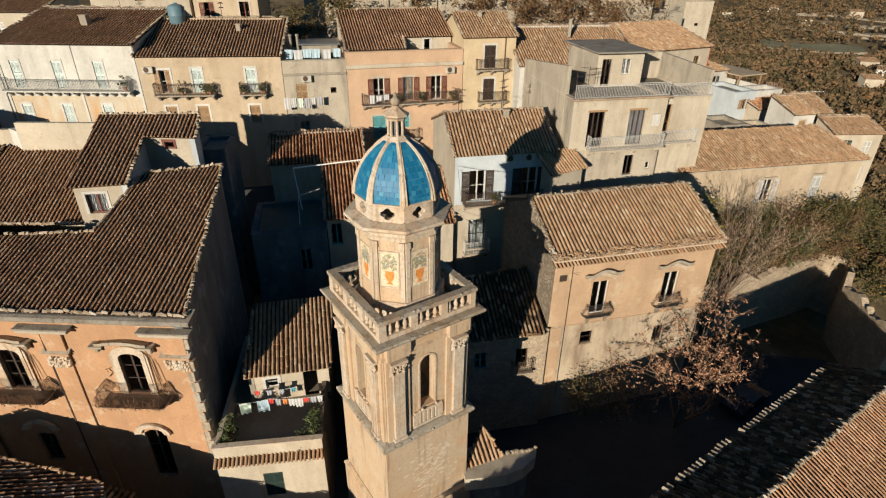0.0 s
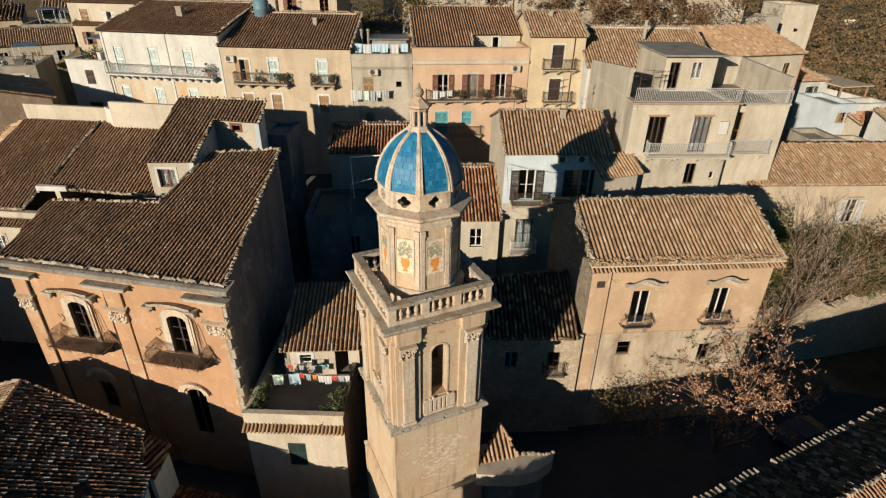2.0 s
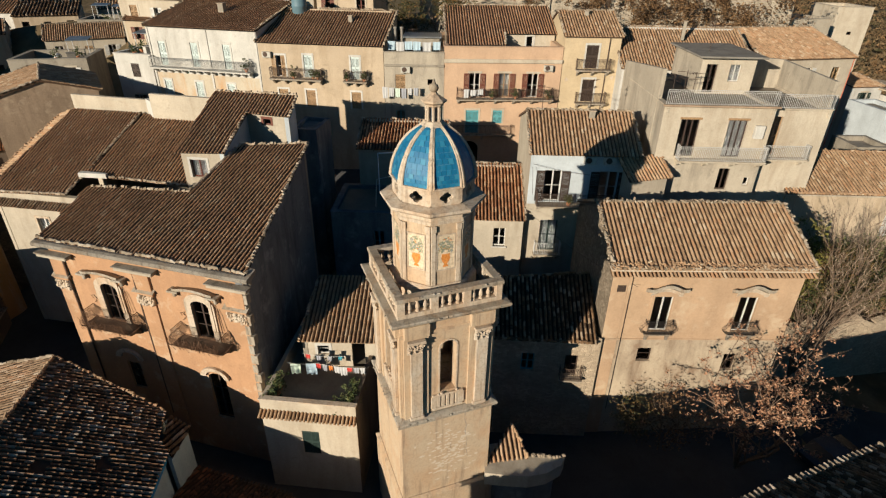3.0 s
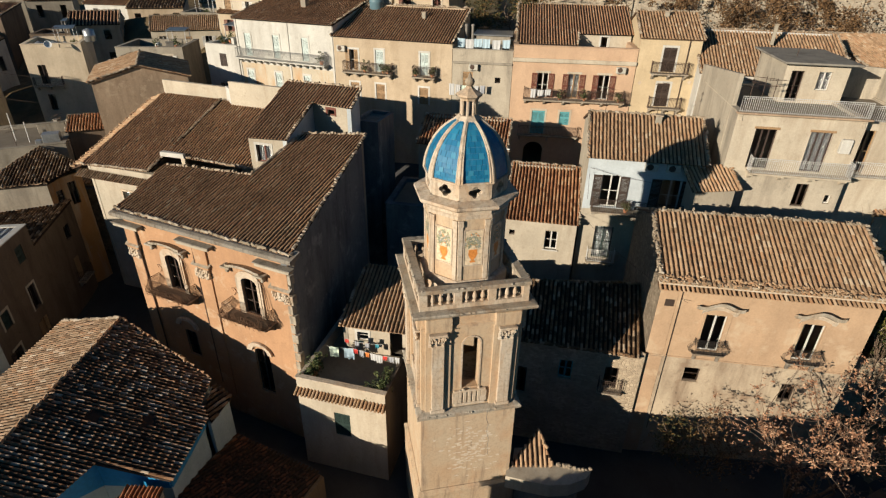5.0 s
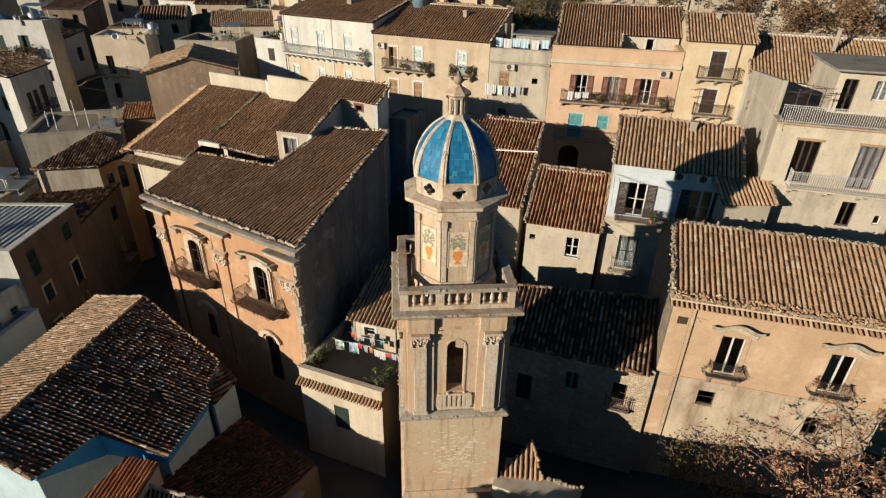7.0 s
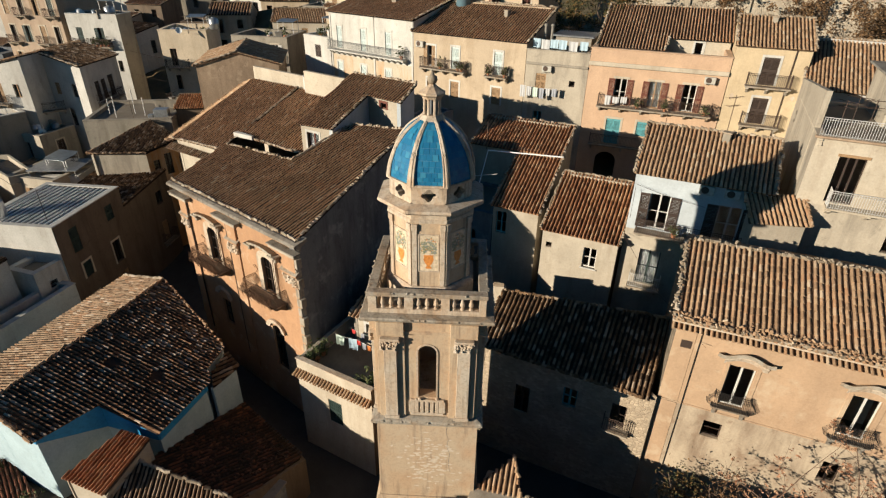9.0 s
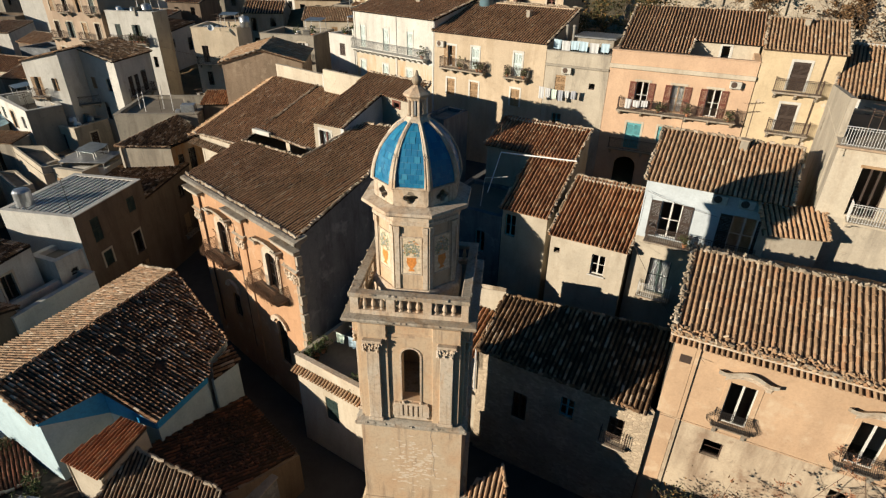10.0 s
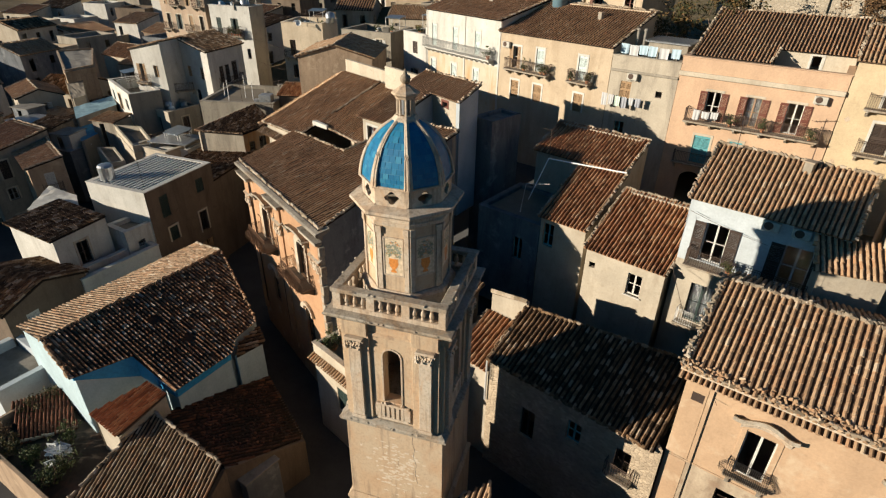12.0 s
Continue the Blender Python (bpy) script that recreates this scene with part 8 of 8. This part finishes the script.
def washing_line(p, q, items, seed, label="thin washing line with laundry"):
    p, q = Vector(p), Vector(q)
    t = thing("washing_line", label, "washing line")
    pts = [p.lerp(q, i / 8) - Vector((0, 0, 0.12 * math.sin(math.pi * i / 8))) for i in range(9)]
    Mesh().tube(pts, 0.008, 4).obj("rope", IRON_PALE, t)
    d = q - p
    for i, (kind, colour, w, h) in enumerate(items):
        f = (i + 0.5) / len(items)
        c = p.lerp(q, f) - Vector((0, 0, 0.12 * math.sin(math.pi * f)))
        cloth(kind, colour, c, d, w, h, seed + i)


# terrace by the palazzo
washing_line((-11.2, 22.2, 10.0), (-9.4, 22.7, 10.0), [("towel", "pale green", 0.6, 0.75), ("sheet", "pale blue", 0.65, 0.8)], 10)
washing_line((-9.6, 22.6, 10.0), (-6.6, 23.0, 9.95), [("shirt", "red", 0.28, 0.35), ("shirt", "grey", 0.3, 0.45), ("shirt", "orange", 0.26, 0.35), ("towel", "white", 0.4, 0.5), ("shirt", "white", 0.42, 0.6), ("shirt", "red", 0.3, 0.3), ("shirt", "grey", 0.35, 0.4), ("towel", "white", 0.32, 0.45)], 30)
washing_line((-10.6, 23.0, 10.2), (-8.0, 23.4, 10.2), [("shirt", "red", 0.28, 0.3), ("shirt", "grey", 0.3, 0.45), ("shirt", "grey", 0.28, 0.4), ("shirt", "teal", 0.24, 0.3)], 50)
# roof terrace of the grey house
gm_ = pose(-14.04, 48.9, 0, 0, 0, 13.8)
for k, (u0, u1) in enumerate(((0.3, 2.6), (2.5, 5.2))):
    washing_line(gm_ @ Vector((u0, 0.5, 24.15)), gm_ @ Vector((u1, 0.5, 24.15)), [("sheet", "pale blue", 0.7, 0.75), ("sheet", "white", 0.75, 0.8), ("sheet", "pale blue", 0.7, 0.7)], 70 + 9 * k)
washing_line(gm_ @ Vector((-0.2, -0.75, 20.35)), gm_ @ Vector((3.2, -0.75, 20.3)), [("towel", "white", 0.5, 1.0), ("shirt", "white", 0.45, 0.8), ("shirt", "pale green", 0.45, 0.8), ("towel", "grey", 0.45, 0.9), ("shirt", "white", 0.4, 0.6), ("shirt", "grey", 0.45, 0.7)], 90)
# pink house balcony
pm_ = pose(-8.72, 50.2, 0, 0, 0, 16.2)
washing_line(pm_ @ Vector((1.7, -0.95, 20.3)), pm_ @ Vector((3.6, -0.95, 20.3)), [("towel", "white", 0.5, 0.75), ("towel", "white", 0.55, 0.5), ("towel", "white", 0.5, 0.5)], 120)

# shed, pipes and clutter on that roof terrace
sh = thing("roof_shed", "corrugated roof shed with two flue pipes", "shed", gm_)
Mesh().box(1.8, 5.0, 2.6, 5.2, 22.3, 24.2, 0.03).obj("body", PL_GREY, sh)
for i in range(18):
    x = 1.6 + i * 0.2
    Mesh().box(x, x + 0.11, 2.3, 5.4, 24.21, 24.29, 0.015).obj("corrugation", METAL, sh)
Mesh().box(1.6, 5.2, 2.3, 5.4, 24.15, 24.205).obj("sheet_roof", METAL, sh)
for u in (0.9, 1.5):
    Mesh().lathe([(0.12, 22.3), (0.12, 24.9), (0.17, 24.92), (0.17, 25.05), (0.1, 25.1)], 10, u, 2.4).obj("flue", CONCRETE, sh)


def ac_unit(m, label="white air conditioner unit on brackets"):
    t = thing("air_conditioner", label, "air conditioner", m, "air conditioners")
    Mesh().box(-0.42, 0.42, -0.34, -0.04, 0, 0.52, 0.03).obj("casing", DULL_PAINT, t)
    Mesh().lathe([(0.22, -0.02), (0.22, 0.0), (0.05, 0.01)], 18).obj("fan_grille", IRON, t, Matrix.Translation((-0.1, -0.345, 0.29)) @ pose(0, 0, 0, 90))
    for x in (-0.3, 0.3):
        Mesh().box(x - 0.02, x + 0.02, -0.34, 0, -0.05, -0.005).obj("bracket", IRON_PALE, t)


frames_ = {"be": pose(-25.75, 47.5, 0, 0, 0, 6.8), "gy": gm_, "pk": pm_, "wh": pose(0.78, 37.25, 0, 0, 0, 12.5), "gv": pose(9.2, 39.5, 0, 0, 0, 12.7), "hr": pose(6.62, 27.9, 0, 0, 0, 14.5)}
for key, u, z in (("be", 0.85, 22.4), ("be", 9.95, 20.8), ("gy", 1.95, 21.5), ("pk", 9.5, 21.75), ("wh", 4.1, 18.45), ("wh", 5.5, 18.45)):
    ac_unit(frames_[key] @ Matrix.Translation((u, 0, z)))


def potted_plant(p, r, h, seed, leaf=None, label="bushy plant in a terracotta pot"):
    t = thing("potted_plant", label, "potted plant", Matrix.Translation(p), "potted plants")
    Mesh().lathe([(r * 0.65, 0), (r * 0.95, r * 1.3), (r * 1.1, r * 1.35), (r * 1.1, r * 1.6), (r * 0.9, r * 1.6)], 12).obj("pot", TERRACOTTA, t)
    rng = random.Random(seed)
    tips = [Vector((rng.gauss(0, r * 0.9), rng.gauss(0, r * 0.9), r * 1.6 + abs(rng.gauss(0.4, 0.35)) * h)) for _ in range(24)]
    ob = leaves_at(rng, tips, 170, 0.09, r * 0.4).obj("leaves", leaf or LEAF_GREEN, t)
    ob["kind"] = "stuff"


th_ = pose(-11.55, 19.5, 0, 0, 0, 8)
for k in range(5):
    potted_plant(tuple(TALL_WHITE @ Vector((3.2 + 0.5 * k, -0.5, 18.56))), 0.16, 0.8, 640 + k)
for k, (u, v, h) in enumerate(((0.45, 0.6, 1.3), (0.5, 1.2, 1.1), (0.4, 1.9, 0.9), (4.9, 0.6, 1.5), (5.0, 1.2, 1.0), (5.0, 2.0, 0.8), (4.3, 0.5, 0.7))):
    potted_plant(th_ @ Vector((u, v, 8.6)), 0.2, h, 500 + k)
for key, u, z, out in (("be", 5.6, 20.66, 0.5), ("be", 5.2, 20.66, 0.5), ("be", 10.0, 20.66, 0.5), ("be", 3.3, 20.66, 0.5), ("be", 8.4, 20.66, 0.5), ("pk", 4.4, 19.31, 0.6), ("pk", 6.6, 19.31, 0.6), ("pk", 9.6, 19.31, 0.6), ("wh", 2.9, 15.43, 0.6)):
    potted_plant(frames_[key] @ Vector((u, -out, z)), 0.15, 0.6, int(u * 100) + 7)
potted_plant(pose(-37.25, 47.3, 0, 0, 0, 1) @ Vector((10.3, -0.5, 21.01)), 0.2, 0.8, 808)


def water_tank(p, r, h, label, mat):
    t = thing("water_tank", label, "water tank", Matrix.Translation(p), "roof water tanks")
    Mesh().lathe([(r * 0.9, 0), (r, 0.08), (r, h * 0.45), (r * 1.03, h * 0.47), (r * 1.03, h * 0.53), (r, h * 0.55), (r, h * 0.9), (r * 0.7, h), (r * 0.25, h * 1.04)], 18).obj("barrel", mat, t, smooth=True)
    Mesh().lathe([(0.18, h * 1.03), (0.2, h * 1.09), (0.05, h * 1.1)], 10).obj("cap", mat, t)


water_tank((-24.3, 53.6, 25.45), 0.72, 1.7, "blue-grey upright roof water tank", TANK_BLUE)
water_tank((-58.0, 46.5, 21), 0.6, 1.3, "grey roof water tank", METAL)
water_tank((-70.0, 39.5, 22.0), 0.6, 1.3, "grey roof water tank", METAL)


def antenna(p, h, seed, label="thin roof television antenna"):
    rng = random.Random(seed)
    t = thing("antenna", label, "antenna", Matrix.Translation(p) @ pose(0, 0, 0, 0, 0, rng.uniform(0, 180)), "roof antennas")
    Mesh().tube([(0, 0, 0), (0, 0, h)], 0.022, 6).obj("mast", IRON, t)
    for z, ln in ((h * 0.95, 1.2), (h * 0.75, 0.9)):
        b = Mesh().tube([(-ln / 2, 0, z), (ln / 2, 0, z)], 0.014, 4)
        for k in range(7):
            x = -ln / 2 + ln * k / 6
            b.tube([(x, -0.25 + 0.02 * k, z), (x, 0.25 - 0.02 * k, z)], 0.009, 4)
        b.obj("yagi", IRON, t)["kind"] = "stuff"


for k, p in enumerate(((9.9, 42.5, 22.4), (11.2, 42.2, 22.4), (10.4, 41.0, 22.4), (12.5, 46.5, 25.0), (-13.0, 54.5, 23), (-20, 53, 25.6), (1.0, 40.5, 20.9), (4.4, 41.8, 21.0), (-43, 31, 14.4), (-49, 30, 14.7), (-60, 44, 20.5), (-35, 16, 12.7), (-8, 56, 25.2), (-30, 55, 26), (-12, 40, 17.0))):
    antenna(p, 1.6 + 0.3 * (k % 4), k)


def dish(p, az, label="white satellite dish on a short arm"):
    t = thing("satellite_dish", label, "satellite dish", Matrix.Translation(p) @ pose(0, 0, 0, 70, 0, az), "satellite dishes")
    Mesh().lathe([(0.03, 0.0), (0.2, 0.03), (0.36, 0.1), (0.4, 0.14), (0.37, 0.13), (0.2, 0.05), (0.03, 0.02)], 18).obj("reflector", WHITE_PAINT, t, smooth=True)
    Mesh().tube([(0, 0, -0.3), (0, 0, 0.0)], 0.025, 6).obj("arm", IRON, t)


for p, az in (((-60, 42.8, 21), 60),):
    dish(p, az)


def chimney(p, h, w, mat, label="small rendered chimney with a tile cap"):
    t = thing("chimney", label, "chimney", Matrix.Translation(p), "chimneys")
    Mesh().box(-w, w, -w, w, -0.6, h, 0.02).obj("shaft", mat, t)
    Mesh().box(-w - 0.06, w + 0.06, -w - 0.06, w + 0.06, h + 0.003, h + 0.08, 0.015).obj("cap", T_EDGE, t)


for p, h, w in (((4.6, 41.2, 21.1), 0.25, 0.22), ((-31.5, 51.5, 25.8), 0.6, 0.3), ((-18.5, 52.5, 25.3), 0.4, 0.2), ((3.2, 57.0, 26.2), 0.35, 0.2), ((12.0, 57.2, 25), 1.0, 0.14)):
    chimney(p, h, w, PL_GREY)

# rail and pole on the dim terrace behind the tower
rp = thing("roof_rail", "pale thin rail along a dim flat roof", "rail")
Mesh().tube([(-11.4, 39.3, 17.2), (-5.9, 41.1, 17.4)], 0.05, 6).obj("top_rail", WHITE_PAINT, rp)
Mesh().tube([(-11.4, 39.3, 17.2), (-10.2, 36.2, 15.2)], 0.03, 6).obj("side_rail", WHITE_PAINT, rp)


def cable(p, q, sag, label="thin sagging overhead cable", r=0.012):
    p, q = Vector(p), Vector(q)
    pts = [p.lerp(q, i / 12) - Vector((0, 0, sag * math.sin(math.pi * i / 12))) for i in range(13)]
    tagged(Mesh().tube(pts, r, 4).obj("cable", IRON), label, "cable", "overhead cables")


for p, q, s_ in (((-58.5, 45.4, 17.5), (-68, 39.5, 18.2), 0.6), ((-58.5, 45.4, 14.5), (-68, 39.5, 15.2), 0.6), ((-52, 45.5, 17), (-58.5, 45.4, 17), 0.4), ((1.0, 37.0, 18.4), (5.0, 37.8, 17.7), 0.1), ((1.0, 36.9, 18.2), (1.2, 36.3, 16.4), 0.0), ((8.2, 28.3, 14.8), (0.8, 36.8, 15.0), 0.5)):
    cable(p, q, s_)


def car(m):
    t = thing("parked_car", "dark parked car with a pale windscreen", "car", m)
    prof = [(-2.0, 0.35), (-2.05, 0.75), (-1.2, 0.88), (-0.55, 1.38), (0.9, 1.42), (1.6, 0.95), (2.0, 0.85), (2.02, 0.4)]
    Mesh().extrude([(x, -0.82, z) for x, z in prof], (0, 1.64, 0)).obj("body", DARK_PAINT, t)
    Mesh().add([(-1.15, -0.7, 0.93), (-1.15, 0.7, 0.93), (-0.6, 0.62, 1.38), (-0.6, -0.62, 1.38)], [(0, 1, 2, 3)]).obj("windscreen", METAL, t, Matrix.Translation((-0.02, 0, 0.02)))
    for x in (-1.3, 1.3):
        for y in (-0.8, 0.8):
            w = Mesh().lathe([(0.32, -0.1), (0.34, -0.06), (0.34, 0.06), (0.32, 0.1)], 16).obj("wheel", RUBBER, t, Matrix.Translation((x, y, 0.34)) @ pose(0, 0, 0, 90))


car(pose(22.3, 30.2, land(22.3, 30.2) + 0.08, 0, 0, 215))


def garden_chair(m):
    t = thing("garden_chair", "white plastic garden chair on the yard terrace", "chair", m, "yard chairs")
    Mesh().box(-0.24, 0.24, -0.24, 0.24, 0.4, 0.44, 0.015).obj("seat", WHITE_PAINT, t)
    lattice(-0.24, 0.24, 0.44, 0.9, [(-0.16, -0.06, 0.5, 0.82), (-0.04, 0.04, 0.5, 0.82), (0.06, 0.16, 0.5, 0.82)], 0.2, 0.24).obj("backrest", WHITE_PAINT, t)
    for x in (-0.21, 0.21):
        for y in (-0.21, 0.21):
            Mesh().tube([(x, y, 0), (x * 0.95, y * 0.95, 0.41)], 0.022, 6).obj("leg", WHITE_PAINT, t)


ty_ = pose(-19.5, 2.2, 5.6, 0, 0, 20)
for k, (u, v, a) in enumerate(((4.6, 1.6, 30), (5.3, 2.1, 150), (5.4, 1.2, 250))):
    garden_chair(ty_ @ pose(u, v, 0, 0, 0, a))
gt = thing("garden_table", "white slatted garden table in the yard", "table", ty_ @ pose(4.9, 1.9, 0, 0, 0, 15))
for i in range(6):
    Mesh().box(-0.55, 0.55, -0.4 + i * 0.135, -0.29 + i * 0.135, 0.7, 0.73).obj("slat", METAL, gt)
for x in (-0.45, 0.45):
    for y in (-0.32, 0.32):
        Mesh().tube([(x, y, 0), (x, y, 0.7)], 0.025, 6).obj("leg", WHITE_PAINT, gt)
for k, (u, v) in enumerate(((0.6, 4.9), (1.5, 5.1), (2.4, 5.2), (3.3, 5.0), (0.5, 3.8), (0.5, 2.6), (1.0, 0.5), (2.4, 0.5))):
    q_ = ty_ @ Vector((u, v, 0))
    shrub("yard plants in a bed beside the wall", q_.x, q_.y, q_.z, 0.55, 1.3, 420, LEAF_BROWN if k % 3 == 0 else LEAF_OLIVE, 700 + k, 0.09, "plant")


# ---- huts, parapets and odds on the flat roofs of the old town ----
def roof_hut(x, y, z, heading, w, d, hgt, wallm, seed):
    rng = random.Random(seed)
    word = {PL_WHITE: "white", PL_CREAM: "cream", PL_GREY: "grey", PL_DARK: "dark", PL_BROWN: "brown", RUBBLE: "stone"}[wallm]
    h = thing("roof_hut", word + " plastered hut with a sheet roof among the roofs", "hut", pose(x, y, 0, 0, 0, heading), "roof huts")
    f = wall(h, (0, 0), (w, 0), z, z + hgt, wallm, [(w * 0.3, w * 0.3 + 0.7, z + 0.3, z + hgt - 0.3)], 0.2)
    window(h, f, w * 0.3, w * 0.3 + 0.7, z + 0.3, z + hgt - 0.3, rng.choice([WOOD_DARK, WOOD_GREEN, WOOD_BROWN]), 1)
    for a, b in (((w, 0), (w, d)), ((w, d), (0, d)), ((0, d), (0, 0))):
        wall(h, a, b, z, z + hgt, wallm, thick=0.2)
    k = rng.random()
    if k < 0.5:
        tile_roof(h, [(-0.15, -0.2, z + hgt), (w + 0.15, -0.2, z + hgt), (w + 0.15, d + 0.15, z + hgt + 0.35), (-0.15, d + 0.15, z + hgt + 0.35)], rng.choice([T_OLD, T_BROWN, T_TAN]), thick=0.06)
    else:
        Mesh().box(-0.15, w + 0.15, -0.2, d + 0.15, z + hgt + 0.003, z + hgt + 0.1, 0.02).obj("roof", rng.choice([METAL, CONCRETE, ZINC]), h)


rng = random.Random(88)
for k in range(46):
    x, y = rng.uniform(-78, -44), rng.uniform(4, 36)
    if (x > -54 and y < 14) or math.hypot(x + 62, y - 30) < 6.5 or math.hypot(x + 44, y - 27) < 4:
        continue
    roof_hut(x, y, 3.0, rng.choice([30, 40, 120, 25]) + rng.uniform(-6, 6), rng.uniform(2.2, 4.2), rng.uniform(2.0, 3.6), rng.uniform(5.0, 9.2), rng.choice([PL_WHITE, PL_CREAM, PL_GREY, PL_DARK, PL_BROWN, RUBBLE]), 900 + k)


def crate(m, w, d, hgt, mat, label):
    c = thing("roof_box", label, "box", m, "roof boxes")
    Mesh().box(-w, w, -d, d, 0, hgt, 0.03).obj("body", mat, c)
    Mesh().box(-w - 0.04, w + 0.04, -d - 0.04, d + 0.04, hgt + 0.003, hgt + 0.06, 0.02).obj("lid", mat, c)


def pergola(m, w, d, hgt):
    p = thing("pergola", "light sheet canopy on thin posts over a roof", "canopy", m, "roof canopies")
    for u in (0, w):
        for v in (0, d):
            Mesh().tube([(u, v, 0), (u, v, hgt + 0.1 * v)], 0.04, 5).obj("post", IRON_PALE, p)
    Mesh().extrude([(-0.1, -0.1, hgt + 0.02), (w + 0.1, -0.1, hgt + 0.02), (w + 0.1, d + 0.1, hgt + 0.12 * d), (-0.1, d + 0.1, hgt + 0.12 * d)], (0, 0, 0.05)).obj("sheet", ZINC, p)


rng = random.Random(404)
for m, W, D, z, grp in FLATS:
    if grp != "west town houses" or m.translation.x < -95 or m.translation.x > -41:
        continue
    for k in range(rng.randint(4, 7)):
        u, v = rng.uniform(0.9, max(1.0, W - 0.9)), rng.uniform(0.9, max(1.0, D - 0.9))
        at = m @ Vector((u, v, z))
        kind = rng.choice("tank box pot pole canopy dish hut wall".split())
        if kind == "tank":
            water_tank(tuple(at), 0.4, 0.9, "round pale roof water tank", rng.choice([METAL, WHITE_PAINT, ZINC]))
        elif kind == "box":
            crate(m @ pose(u, v, z, 0, 0, rng.uniform(0, 90)), rng.uniform(0.2, 0.6), rng.uniform(0.2, 0.4), rng.uniform(0.4, 0.9), rng.choice([CONCRETE, WOOD_BROWN, PL_WHITE]), "weathered storage box on a flat roof")
        elif kind == "pot":
            potted_plant(tuple(at), 0.2, rng.uniform(0.5, 0.9), 700 + k)
        elif kind == "pole":
            antenna(tuple(at), rng.uniform(1.6, 2.8), 800 + k)
        elif kind == "canopy" and W > 3.5 and D > 3:
            pergola(m @ pose(min(u, W - 2.6), min(v, D - 2.2), z), 2.0, 1.6, 2.0)
        elif kind == "dish":
            dish(tuple(at + Vector((0, 0, 0.3))), -115)
        elif kind == "wall":
            crate(m @ pose(u, v, z, 0, 0, rng.choice([0, 90])), rng.uniform(0.8, 1.5), 0.09, rng.uniform(0.8, 1.5), rng.choice([PL_CREAM, PL_WHITE, PL_GREY]), "low plastered screen wall on a flat roof")
